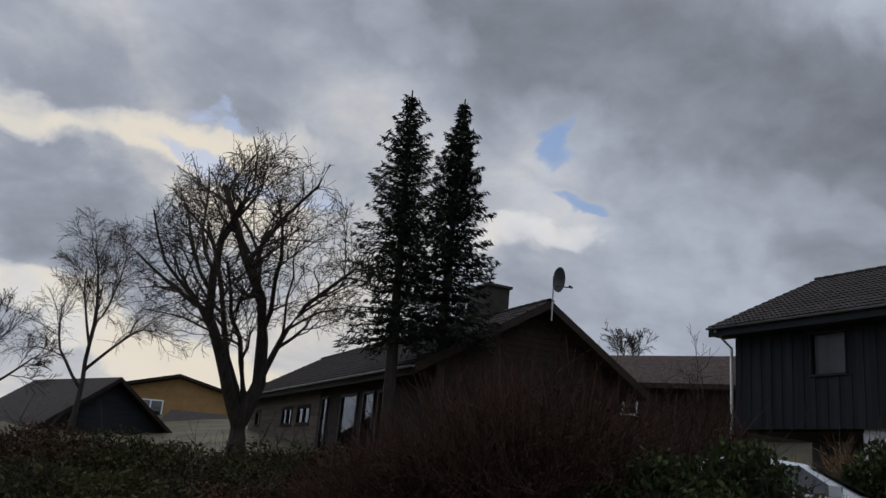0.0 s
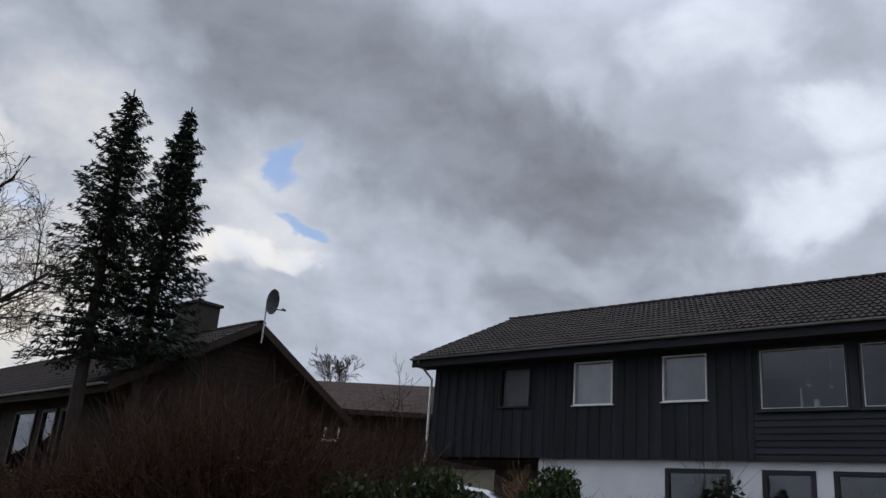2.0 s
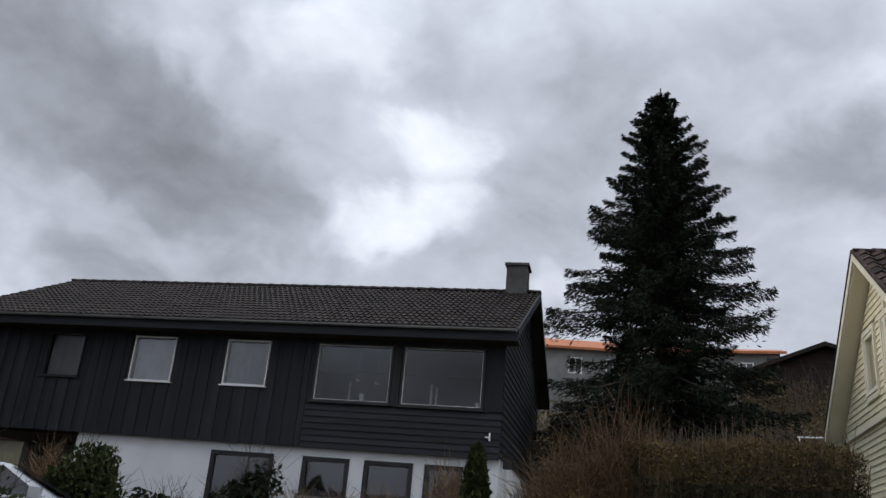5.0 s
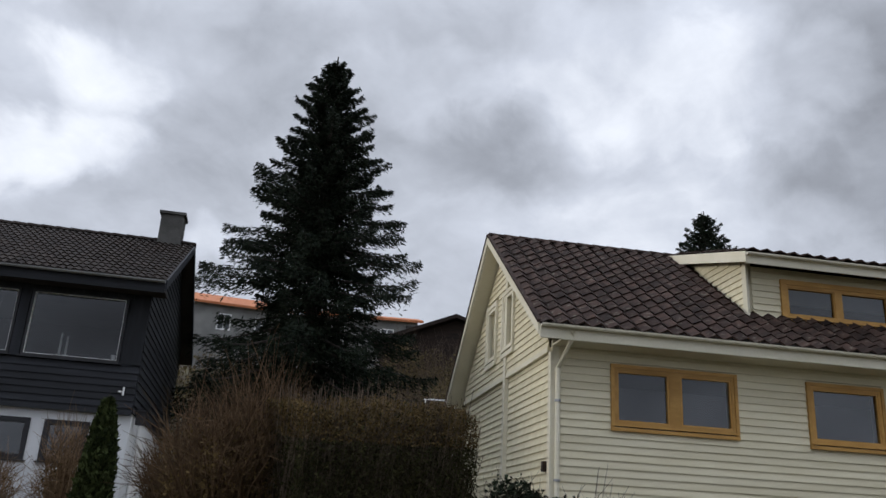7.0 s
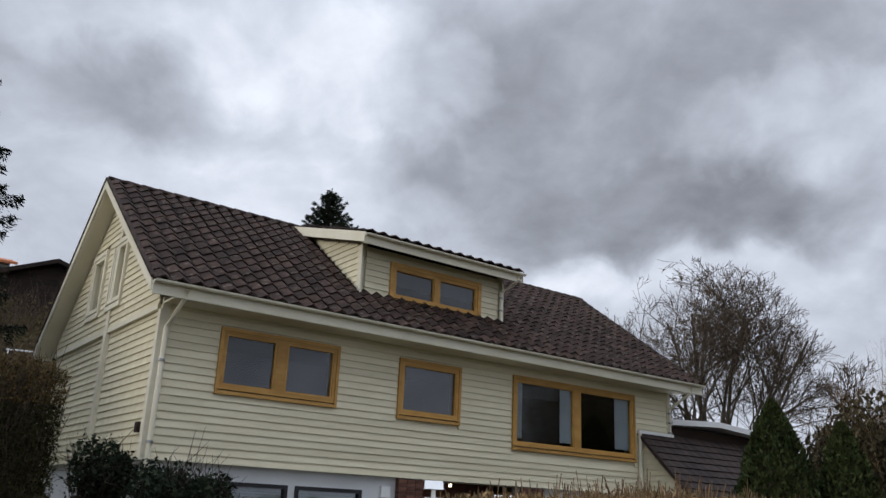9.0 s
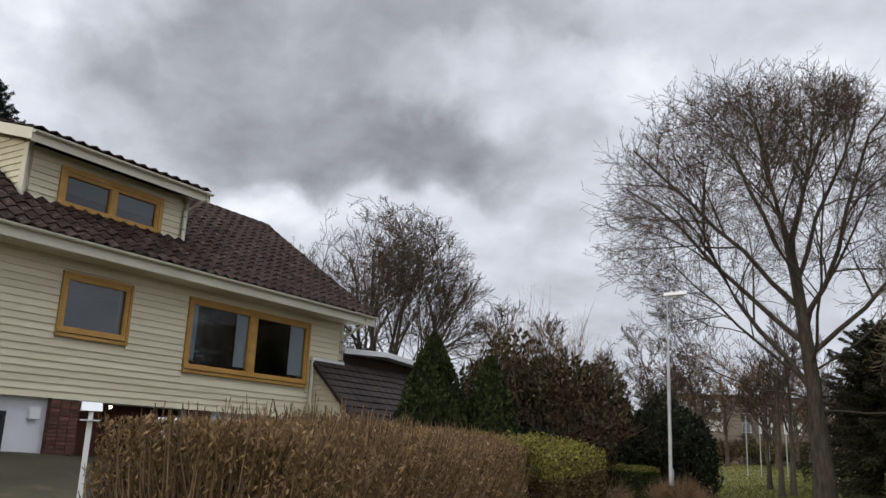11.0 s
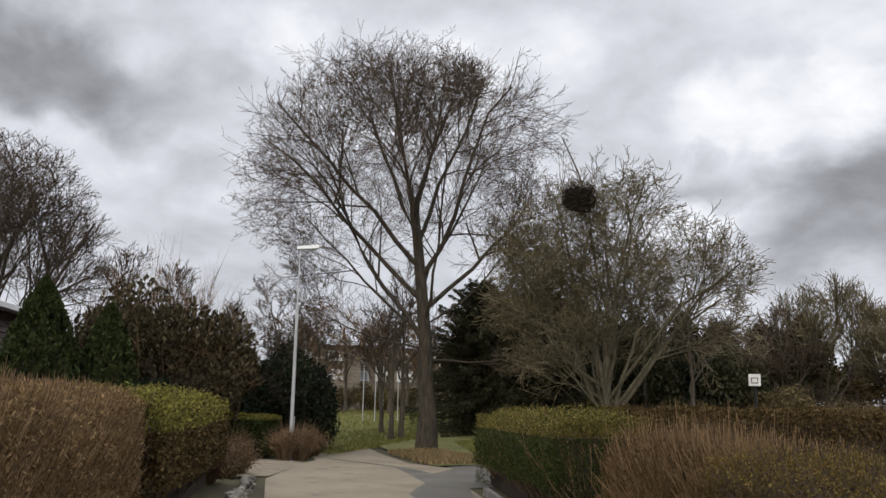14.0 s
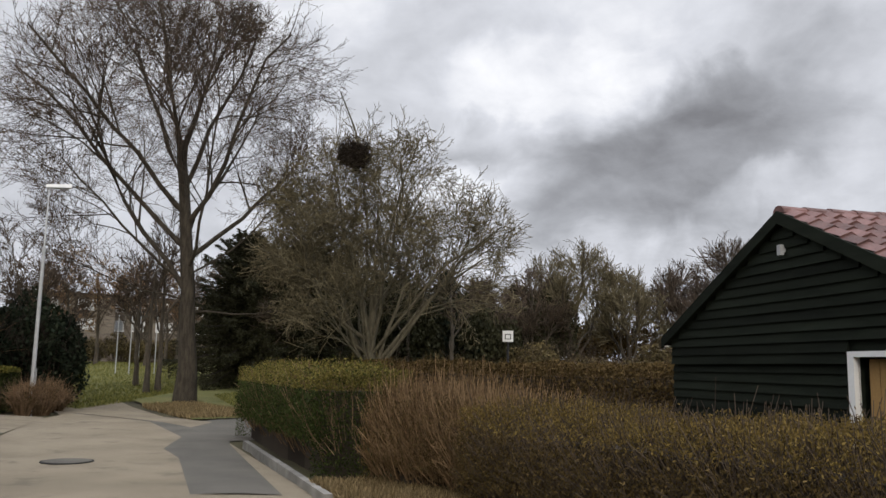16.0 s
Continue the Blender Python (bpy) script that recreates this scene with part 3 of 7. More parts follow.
def holed_wall(x0, x1, y0, y1, z0, z1, holes):
    """A thick wall along local x, with openings through it: one closed shell."""
    xs = sorted({x0, x1, *[h[0] for h in holes], *[h[1] for h in holes]})
    zs = sorted({z0, z1, *[min(max(q, z0), z1) for h in holes for q in h[2:]]})
    nx, nz = len(xs) - 1, len(zs) - 1

    def solid(i, j):
        if not (0 <= i < nx and 0 <= j < nz):
            return False
        cx, cz = (xs[i] + xs[i + 1]) / 2, (zs[j] + zs[j + 1]) / 2
        return not any(h[0] < cx < h[1] and h[2] < cz < h[3] for h in holes)
    mb, index = MB(), {}

    def vert(*p):
        if p not in index:
            index[p] = len(mb.v)
            mb.v.append(p)
        return index[p]

    def face(*pts):
        mb.f.append(tuple(vert(*p) for p in pts))
    for i in range(nx):
        for j in range(nz):
            if not solid(i, j):
                continue
            a, b, c, d = xs[i], xs[i + 1], zs[j], zs[j + 1]
            face((a, y0, c), (b, y0, c), (b, y0, d), (a, y0, d))
            face((b, y1, c), (a, y1, c), (a, y1, d), (b, y1, d))
            if not solid(i - 1, j):
                face((a, y1, c), (a, y0, c), (a, y0, d), (a, y1, d))
            if not solid(i + 1, j):
                face((b, y0, c), (b, y1, c), (b, y1, d), (b, y0, d))
            if not solid(i, j - 1):
                face((a, y1, c), (b, y1, c), (b, y0, c), (a, y0, c))
            if not solid(i, j + 1):
                face((a, y0, d), (b, y0, d), (b, y1, d), (a, y1, d))
    return mb


def window(house, x0, x1, z0, z1, face, material, lights=1, rail=0.07, casing=0.0, casing_mat=None, depth=0.14, out=-1, axis="x", post=0.07, sash=0.0, sash_mat=None):
    """A window: frame, posts, panes, sill, and an outer casing where the house has one. Local x along, outwards is out*y."""
    def bx(mb, a, b, c, d, z_0, z_1):
        c, d = sorted((c, d))
        return mb.box(a, b, c, d, z_0, z_1) if axis == "x" else mb.box(c, d, a, b, z_0, z_1)
    w = new("window")
    w.parent = house
    f = MB()
    y0, y1 = face + out * 0.035, face - out * (depth - 0.035)
    bx(f, x0, x1, y0, y1, z1 - rail, z1), bx(f, x0, x1, y0, y1, z0, z0 + rail)
    bx(f, x0, x0 + rail, y0, y1, z0 + rail, z1 - rail), bx(f, x1 - rail, x1, y0, y1, z0 + rail, z1 - rail)
    step = (x1 - x0 - 2 * rail + post) / lights
    for i in range(1, lights):
        c = x0 + rail + i * step - post
        bx(f, c, c + post, y0, y1, z0 + rail, z1 - rail)
    part("window_frame", f, material, w)
    for i in range(lights):
        a, b = x0 + rail + i * step, x0 + rail + (i + 1) * step - post
        if sash:
            sm = MB()
            for q in ((a, b, z1 - rail - sash, z1 - rail), (a, b, z0 + rail, z0 + rail + sash), (a, a + sash, z0 + rail + sash, z1 - rail - sash), (b - sash, b, z0 + rail + sash, z1 - rail - sash)):
                bx(sm, q[0], q[1], face + out * 0.022, face - out * 0.05, q[2], q[3])
            part("sash", sm, sash_mat or material, w)
        g = MB()
        yy = face - out * 0.025
        tilt = random.uniform(-0.004, 0.004)
        if axis == "x":
            g.quad((a, yy + tilt, z0 + rail), (b, yy - tilt, z0 + rail), (b, yy - tilt, z1 - rail), (a, yy + tilt, z1 - rail))
        else:
            g.quad((yy - tilt, b, z0 + rail), (yy + tilt, a, z0 + rail), (yy + tilt, a, z1 - rail), (yy - tilt, b, z1 - rail))
        p = part("pane", g, M_GLASS, w)
        p.visible_shadow = False
    s = MB()
    bx(s, x0 - 0.05, x1 + 0.05, face + out * 0.07, face - out * 0.02, z0 - 0.028, z0 - 0.002)
    part("window_sill", s, material, w)
    if casing:
        c = MB()
        q = face + out * 0.055
        bx(c, x0 - casing, x1 + casing, q, face, z1, z1 + casing), bx(c, x0 - casing, x0, q, face, z0 - 0.05, z1), bx(c, x1, x1 + casing, q, face, z0 - 0.05, z1)
        bx(c, x0 - casing, x1 + casing, q, face, z0 - 0.05 - casing, z0 - 0.05)
        part("casing", c, casing_mat or material, w)
    return w


def tile_mesh(name, w, l, material, waves=2, lift=0.035):
    """One interlocking roof tile: local x across, y up the slope, rolls along y; its front edge shows thickness."""
    mb = MB()
    k = 4 * waves
    prof = [(w * i / k, lift * 0.5 * (1 - math.cos(math.pi * i / 2))) for i in range(k + 1)]
    for i in range(k):
        (xa, za), (xb, zb) = prof[i], prof[i + 1]
        mb.quad((xa, -0.03, za + 0.032), (xb, -0.03, zb + 0.032), (xb, l, zb), (xa, l, za))
        mb.quad((xa, -0.03, za + 0.006), (xb, -0.03, zb + 0.006), (xb, -0.03, zb + 0.032), (xa, -0.03, za + 0.032))
    me = mb.mesh(name)
    me.materials.append(material)
    return me


def tiled_slope(roof, origin, across, upslope, width, length, tw, tl, me, joined_mat, limit=300, skip=None, jitter=0.006, seed=1):
    """Tiles over a slope. The first rows are pieces of their own up to limit, the rest one joined part."""
    rng = random.Random(seed)
    across, upslope = Vector(across).normalized(), Vector(upslope).normalized()
    nrm = across.cross(upslope)
    nx, ny = int(round(width / tw)), int(round(length / tl))
    tw, tl = width / nx, length / ny
    base = Matrix((across, upslope, nrm)).transposed().to_4x4()
    src_v = np.array([v.co[:] for v in me.vertices])
    src_f = np.array([p.vertices[:] for p in me.polygons])
    count, vs, fs = 0, [], []
    for r in range(ny):
        for c in range(nx):
            if skip and skip((c + 0.5) * tw, (r + 0.5) * tl):
                continue
            p = Vector(origin) + across * (c * tw) + upslope * (r * tl) + nrm * (0.012 + rng.uniform(0, jitter))
            m = Matrix.Translation(p) @ base @ Matrix.Rotation(rng.uniform(-0.012, 0.012), 4, "Z") @ Matrix.Rotation(rng.uniform(-0.012, 0.012), 4, "X")
            if count < limit:
                piece("tile", me, roof, m)
            else:
                mm = np.array(m)
                fs.append(src_f + len(vs) * len(src_v))
                vs.append(src_v @ mm[:3, :3].T + mm[:3, 3])
            count += 1
    if vs:
        part("tile_field", fast_mesh("tile_field", np.concatenate(vs), np.concatenate(fs), joined_mat), joined_mat, roof, kind="stuff")


def house_at(name, label, az_normal, group="houses along the lane"):
    """An Empty whose local x runs along the facade, y away from the lane, z up from the eye's level."""
    n = bearing(az_normal)
    u = Vector((n.y, -n.x, 0))
    m = Matrix((u, n, Vector((0, 0, 1)))).transposed().to_4x4()
    m.translation = (0, 0, EYE)
    h = thing(name, label, "house", m, group)
    return h


def gutter(house, x0, x1, y, z, material, r=0.06):
    k = 6
    arc = [(y - r * math.cos(math.pi * i / k), z - r * math.sin(math.pi * i / k)) for i in range(k + 1)]
    inner = [(y - (r - 0.005) * math.cos(math.pi * i / k), z - (r - 0.005) * math.sin(math.pi * i / k)) for i in range(k, -1, -1)]
    mb = MB().prism([(x0, *p) for p in arc + inner], (x1 - x0, 0, 0))
    return part("gutter", mb, material, house)


def gable_roof(house, x0, x1, y_front, z_front, y_ridge, z_ridge, y_back, z_back, thick, deck_mat):
    """Two slabs that meet at the ridge."""
    roof = new("roof")
    roof.parent = house
    for ya, za in ((y_front, z_front), (y_back, z_back)):
        d = Vector((0, y_ridge - ya, z_ridge - za)).normalized()
        nrm = Vector((0, -d.z, d.y)) if ya < y_ridge else Vector((0, d.z, -d.y))
        if nrm.z < 0:
            nrm = -nrm
        a, b = Vector((x0, ya, za)), Vector((x0, y_ridge, z_ridge))
        part("roof_deck", MB().prism([a, b, b - Vector((0, 0, thick)), a - Vector((0, 0, thick))], (x1 - x0, 0, 0)), deck_mat, roof)
    return roof


def ridge_caps(roof, x0, x1, y, z, material, n):
    step = (x1 - x0) / n
    mb = MB()
    k = 5
    pr = [(0.13 * math.cos(math.pi * i / k), 0.09 * math.sin(math.pi * i / k)) for i in range(k + 1)]
    for i in range(k):
        (ya, za), (yb, zb) = pr[i], pr[i + 1]
        mb.quad((0, ya, za + 0.02), (step + 0.03, ya, za), (step + 0.03, yb, zb), (0, yb, zb + 0.02))
    mb.quad(*[(0, a, b + 0.02) for a, b in pr])
    me = mb.mesh("ridge_cap")
    me.materials.append(material)
    for i in range(n):
        piece("ridge_cap", me, roof, Matrix.Translation((x0 + i * step, y, z - 0.02)))


def verge(house, x0, x1, ya, za, yb, zb, h, material, name="bargeboard"):
    """A board along a sloping roof edge."""
    part(name, MB().prism([(x0, ya, za), (x0, yb, zb), (x0, yb, zb - h), (x0, ya, za - h)], (x1 - x0, 0, 0)), material, house)


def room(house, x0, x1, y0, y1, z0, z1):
    """Rooms behind the windows, their dimness put into near-black colour: floor, back wall, ceiling, sides."""
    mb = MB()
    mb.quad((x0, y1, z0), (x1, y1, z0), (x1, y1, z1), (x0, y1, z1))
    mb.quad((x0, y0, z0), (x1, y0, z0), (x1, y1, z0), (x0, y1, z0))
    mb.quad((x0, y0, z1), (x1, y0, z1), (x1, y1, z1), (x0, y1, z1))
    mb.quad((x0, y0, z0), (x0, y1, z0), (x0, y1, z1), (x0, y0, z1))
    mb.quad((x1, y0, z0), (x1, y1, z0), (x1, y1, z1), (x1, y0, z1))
    part("interior", mb, M_ROOMSHADE, house)


def downpipe(house, pts, material, r=0.04):
    part("downpipe", MB().tube(pts, r, 8), material, house)
    mb = MB()
    a, b = Vector(pts[-2]), Vector(pts[-1])
    for f in (0.15, 0.5, 0.85):
        p = a.lerp(b, f)
        mb.tube([p + Vector((0, 0, -0.02)), p + Vector((0, 0, 0.02))], r * 1.35, 8)
    part("pipe_clip", mb, M_METAL, house)


# ---------------------------------------------------------------- the black house
def black_house():
    h = house_at("black_house", "black-stained timber house on a white plastered basement, dark tiled roof", 57.0)
    L, R, F, B = -16.20, -2.47, 18.0, 26.0
    zs, zt = 1.90, 4.50          # foot and head of the cladding above the eye
    g0 = -0.75                   # foot of the basement
    up = [(-13.86, -12.84, 3.15, 4.22), (-11.49, -10.39, 3.14, 4.22), (-9.06, -7.98, 3.15, 4.22), (-6.82, -4.98, 2.88, 4.24), (-4.76, -2.88, 2.87, 4.24)]
    wall = part("upper_wall", holed_wall(L, R, F, F + 0.25, zs, zt, up), M_BLACK, h, "black-stained upright boards")
    upright_boards(wall, L, -6.95, zs - 0.05, zt, 0.165, up, M_BLACK, F)
    lap_boards(wall, -6.95, R, zs - 0.05, 2.85, 0.14, [], M_BLACKH, F)
    upright_boards(wall, -6.95, R, 2.86, zt, 0.165, up, M_BLACK, F)
    for i, (a, b, c, d) in enumerate(up):
        if i < 3:
            window(h, a, b, c, d, F - 0.02, M_DARKFRAME if i == 0 else M_WHITE, 1, 0.03)
        else:
            window(h, a, b, c, d, F - 0.02, M_DARKFRAME, 1, 0.05, sash=0.012, sash_mat=M_WHITE)
        if i < 3:
            mb = MB()
            for q in range(10):
                xa, xb = a + (b - a) * q / 10, a + (b - a) * (q + 1) / 10
                mb.quad((xa, F + 0.16 + 0.02 * (q % 2), c), (xb, F + 0.16 + 0.02 * ((q + 1) % 2), c), (xb, F + 0.16 + 0.02 * ((q + 1) % 2), d), (xa, F + 0.16 + 0.02 * (q % 2), d))
            part("curtain", mb, M_NET, h, "grey net curtain")
    side = new("side_wall")
    side.parent = h
    ridge_y, ridge_z = 22.0, 6.66
    def gab(y):
        return 4.54 + (ridge_z + 0.1 - 4.54) * (1 - abs(y - ridge_y) / 4.58) - 0.17
    for x, o in ((R, 1), (L, -1)):
        part("gable", MB().prism([(x, F + 0.25, zs), (x, B, zs), (x, B, gab(B)), (x, ridge_y, gab(ridge_y)), (x, F + 0.25, gab(F + 0.25))], (-0.2 * o, 0, 0)), M_BLACK, side)
        lap_boards(side, F, B, zs, ridge_z, 0.16, [], M_BLACKH, x, gab, "y", o)
    part("back_wall", MB().box(L, R, B - 0.2, B, -1, 4.6), M_BLACK, h)
    base = [(-9.07, -7.55, 0.40, 1.67), (-6.86, -5.77, 0.86, 1.67), (-5.43, -4.33, 0.86, 1.67), (-4.07, -3.22, 0.86, 1.67)]
    cellar = part("basement_wall", holed_wall(-12.55, R, F + 0.1, F + 0.35, g0, zs + 0.02, base), M_PLASTER, h, "white plastered basement wall")
    part("basement_return", MB().box(R - 0.3, R, F + 0.35, B - 0.2, g0, zs), M_PLASTER, h)
    part("carport_back", MB().box(L, -12.55, F + 3.0, F + 3.2, g0, zs), M_CHIM, h)
    part("carport_side", MB().box(-12.75, -12.55, F + 0.35, F + 3.0, g0, zs), M_PLASTER, h)
    part("carport_ceiling", MB().box(L, -12.55, F + 0.26, F + 3.0, zs - 0.1, zs), M_SOFFIT, h)
    part("carport_post", MB().box(L + 0.02, L + 0.16, F + 0.03, F + 0.17, g0 - 0.6, zs - 0.06), M_BLACK, h)
    for a, b, c, d in base:
        window(h, a, b, c, d, F + 0.1, M_DARKFRAME, 1, 0.07, sash=0.03, sash_mat=M_DARKFRAME)
    part("basement_door", MB().box(R - 0.02, R + 0.03, F + 1.6, F + 2.5, g0 + 0.1, 1.5), M_WHITE, h, "white side door")
    part("downpipe_side", MB().tube([(R + 0.06, F + 1.1, 1.9), (R + 0.06, F + 1.1, g0)], 0.04, 8), M_WHITE, h)
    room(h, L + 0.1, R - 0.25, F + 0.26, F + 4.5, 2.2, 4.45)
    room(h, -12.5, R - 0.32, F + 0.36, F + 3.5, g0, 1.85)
    # roof
    e_y, e_z = 17.42, 4.54
    x0, x1 = L - 0.45, R + 0.32
    roof = gable_roof(h, x0, x1, e_y, e_z, ridge_y, ridge_z + 0.1, 26.58, 4.54, 0.16, M_SOFFIT)
    sl = Vector((0, ridge_y - e_y, ridge_z + 0.1 - e_z))
    tiled_slope(roof, (x0, e_y - 0.02, e_z + 0.01), (1, 0, 0), sl, x1 - x0, sl.length, 0.31, 0.345,
                tile_mesh("black_roof_tile", 0.30, 0.36, M_TILE_B), M_TILE_BJ, seed=5)
    ridge_caps(roof, x0, x1, ridge_y, ridge_z + 0.15, M_TILE_B, 42)
    part("fascia", MB().box(x0, x1, e_y - 0.035, e_y - 0.004, e_z - 0.24, e_z - 0.01), M_BLACKH, h)
    part("soffit", MB().box(x0, x1, e_y + 0.03, F + 0.05, e_z - 0.2, e_z - 0.17), M_SOFFIT, h)
    gutter(h, x0, x1, e_y - 0.10, e_z, M_METAL, 0.055)
    for x in (x0 - 0.03, x1):
        verge(h, x, x + 0.03, e_y, e_z + 0.04, ridge_y, ridge_z + 0.14, 0.22, M_BLACKH)
        verge(h, x, x + 0.03, 26.58, 4.58, ridge_y, ridge_z + 0.14, 0.22, M_BLACKH)
    part("verge_soffit", MB().prism([(R, e_y, e_z - 0.16), (R, ridge_y, ridge_z - 0.08), (R, ridge_y, ridge_z - 0.11), (R, e_y, e_z - 0.19)], (0.28, 0, 0)), M_SOFFIT, h)
    downpipe(h, [(L - 0.2, e_y - 0.06, e_z - 0.08), (L - 0.12, F - 0.08, e_z - 0.5), (L - 0.10, F - 0.08, -0.6)], M_GREYMETAL)
    ch = part("chimney", MB().box(-3.07, -2.50, ridge_y - 0.31, ridge_y + 0.31, 6.2, 7.50), M_CHIM, h, "dark rendered chimney")
    part("chimney_cap", MB().box(-3.12, -2.45, ridge_y - 0.36, ridge_y + 0.36, 7.50, 7.57), M_CHIM, ch)
    # number sign as plain bars
    sign = part("number_sign", MB().box(-2.70, -2.665, F - 0.075, F - 0.05, 2.23, 2.40).box(-2.78, -2.70, F - 0.075, F - 0.05, 2.29, 2.32), M_WHITE, h, "small white number sign, plain bars")
    lampb = part("wall_lantern", MB().box(R + 0.05, R + 0.22, F + 0.4, F + 0.55, 1.72, 1.98).prism([(R + 0.02, F + 0.37, 1.98), (R + 0.25, F + 0.37, 1.98), (R + 0.25, F + 0.58, 1.98), (R + 0.02, F + 0.58, 1.98)], (0, 0, 0.03)), M_DARKFRAME, h)
    return h


def sill_things():
    """Candlesticks, vases and glass birds in the big panes of the black house."""
    n = bearing(57.0)
    u = Vector((n.y, -n.x, 0))
    def at(s, d, z):
        return Matrix.Translation(u * s + n * d + Vector((0, 0, EYE + z)))
    z = 2.95
    def candle(s, hgt):
        t = thing("candlestick", "slim white candle in a pale candlestick on the window sill", "candlestick", at(s, 18.13, z), "window ornaments")
        part("candle", MB().tube([(0, 0, 0.09), (0, 0, hgt)], [0.024, 0.018], 8), M_BLUEPL, t)
        part("holder", MB().tube([(0, 0, 0), (0, 0, 0.02), (0, 0, 0.03), (0, 0, 0.09)], [0.05, 0.045, 0.018, 0.028], 10), M_WHITE, t)
    candle(-5.98, 0.42), candle(-4.08, 0.46), candle(-3.96, 0.40)
    for s, r, hh in ((-5.68, 0.06, 0.17), (-3.03, 0.045, 0.10)):
        t = thing("vase", "small white pot on the window sill", "pot", at(s, 18.13, z), "window ornaments")
        part("body", MB().tube([(0, 0, 0), (0, 0, hh * 0.5), (0, 0, hh)], [r * 0.7, r, r * 1.05], 10), M_BLUEPL, t)
    for s, zz in ((-5.82, 3.42), (-5.36, 3.36)):
        t = thing("hanging_bird", "small pale ornament hanging in the window", "ornament", at(s, 18.14, zz), "window ornaments")
        part("body", MB().tube([(-0.06, 0, 0.03), (0, 0, 0), (0.07, 0, 0.02)], [0.008, 0.03, 0.006], 6), M_BLUEPL, t)
        part("thread", MB().tube([(0, 0, 0.02), (0, 0, 4.18 - zz)], 0.0008, 3), M_WHITE, t)


# ---------------------------------------------------------------- the cream house
def cream_house():
    h = house_at("cream_house", "cream-painted weatherboard house with ochre windows, mossy brown tiled roof and dormer", 59.5)
    L, R, F, B = 4.36, 17.55, 14.0, 21.4
    zs, zt = 0.69, 3.30
    ry, rz = 17.7, 6.35
    w = [(5.47, 7.75, 1.91, 2.91), (9.25, 10.70, 1.86, 2.90), (12.28, 16.15, 1.50, 2.95)]
    wall = part("front_wall", holed_wall(L, R, F, F + 0.25, zs, zt, w), M_CREAM, h, "cream lap boards")
    lap_boards(wall, L + 0.1, R - 0.1, zs - 0.06, zt, 0.132, [(a - 0.05, b + 0.05, c - 0.10, d + 0.05) for a, b, c, d in w], M_CREAM, F)
    for i, (a, b, c, d) in enumerate(w):
        window(h, a, b, c, d, F - 0.02, M_OCHRE, (2, 1, 2)[i], 0.055, 0.06, M_OCHRE, post=(0.22, 0.1, 0.20)[i], sash=0.03, sash_mat=M_OCHRE)
    for x in (L, R - 0.1):
        part("corner_board", MB().box(x - 0.03 if x == L else x, x + 0.1 if x == L else x + 0.13, F - 0.05, F - 0.002, zs - 0.08, zt), M_CREAMT, h)
    # left gable
    side = new("gable_wall")
    side.parent = h
    def gab(y):
        return 3.05 + (rz - 3.05) * (1 - abs(y - ry) / 4.25) - 0.06
    gw = [(16.55, 17.35, 3.72, 4.95), (18.05, 18.85, 3.72, 4.95)]
    for x, o in ((L, -1), (R, 1)):
        part("gable_core", MB().prism([(x, F + 0.25, zs), (x, B, zs), (x, B, gab(B)), (x, ry, gab(ry)), (x, F + 0.25, gab(F + 0.25))], (-0.2 * o, 0, 0)), M_CREAM, side)
        lap_boards(side, F + 0.06, B, zs - 0.06, 3.12, 0.132, [(17.02, 17.2, 0, 9)] if o < 0 else [], M_CREAM, x, None, "y", o)
        lap_boards(side, F + 0.06, B, 3.17, rz, 0.132, ([(17.02, 17.2, 0, 9)] + [(a - 0.1, b + 0.1, c - 0.1, d + 0.1) for a, b, c, d in gw]) if o < 0 else [], M_CREAM, x - 0.05 * -o, gab, "y", o)
    part("seam_board", MB().box(L - 0.09, L - 0.002, F + 0.05, B, 3.10, 3.19), M_CREAMT, side)
    part("upright_cover", MB().box(L - 0.11, L - 0.002, 17.02, 17.20, zs, 5.9), M_CREAMT, side)
    part("corner_cover", MB().box(L - 0.06, L - 0.002, F - 0.05, F + 0.1, zs - 0.08, 3.1), M_CREAMT, side)
    for a, b, c, d in gw:
        window(h, a, b, c, d, L - 0.07, M_CREAMT, 1, 0.08, 0.10, M_CREAMT, axis="y", out=-1)
    part("back_wall", MB().box(L, R, B - 0.2, B, -1.5, 3.2), M_CREAM, h)
    # basement
    base = [(5.0 + 0.75, 7.05, -1.0, 0.36), (7.2, 8.6, -1.0, 0.36), (9.95, 12.6, -1.35, 0.62)]
    cellar = part("basement_wall", holed_wall(L + 0.1, R - 0.1, F + 0.12, F + 0.37, -1.5, zs + 0.02, base), M_PLASTER, h, "pale plastered basement wall")
    part("basement_side", MB().box(L + 0.1, L + 0.3, F + 0.37, B - 0.2, -1.5, zs), M_PLASTER, h)
    for a, b, c, d in base[:2]:
        wn = window(h, a, b, c, d, F + 0.12, M_DARKFRAME, 1, 0.07)
        bl = MB()
        for i in range(26):
            zz = c + 0.08 + i * 0.05
            bl.hexa([(a + 0.07, F + 0.2, zz), (b - 0.07, F + 0.2, zz), (b - 0.07, F + 0.206, zz), (a + 0.07, F + 0.206, zz),
                     (a + 0.07, F + 0.215, zz + 0.047), (b - 0.07, F + 0.215, zz + 0.047), (b - 0.07, F + 0.221, zz + 0.047), (a + 0.07, F + 0.221, zz + 0.047)])
        part("blind", bl, M_CURTAIN, wn, "pale slatted blind")
    # entrance recess with brick piers and a dark door
    for x0, x1 in ((9.35, 9.95), (12.6, 13.2)):
        pier = part("brick_pier", MB().box(x0 + 0.02, x1 - 0.02, F + 0.0, F + 0.12, -1.5, 0.66), M_MORTAR, h)
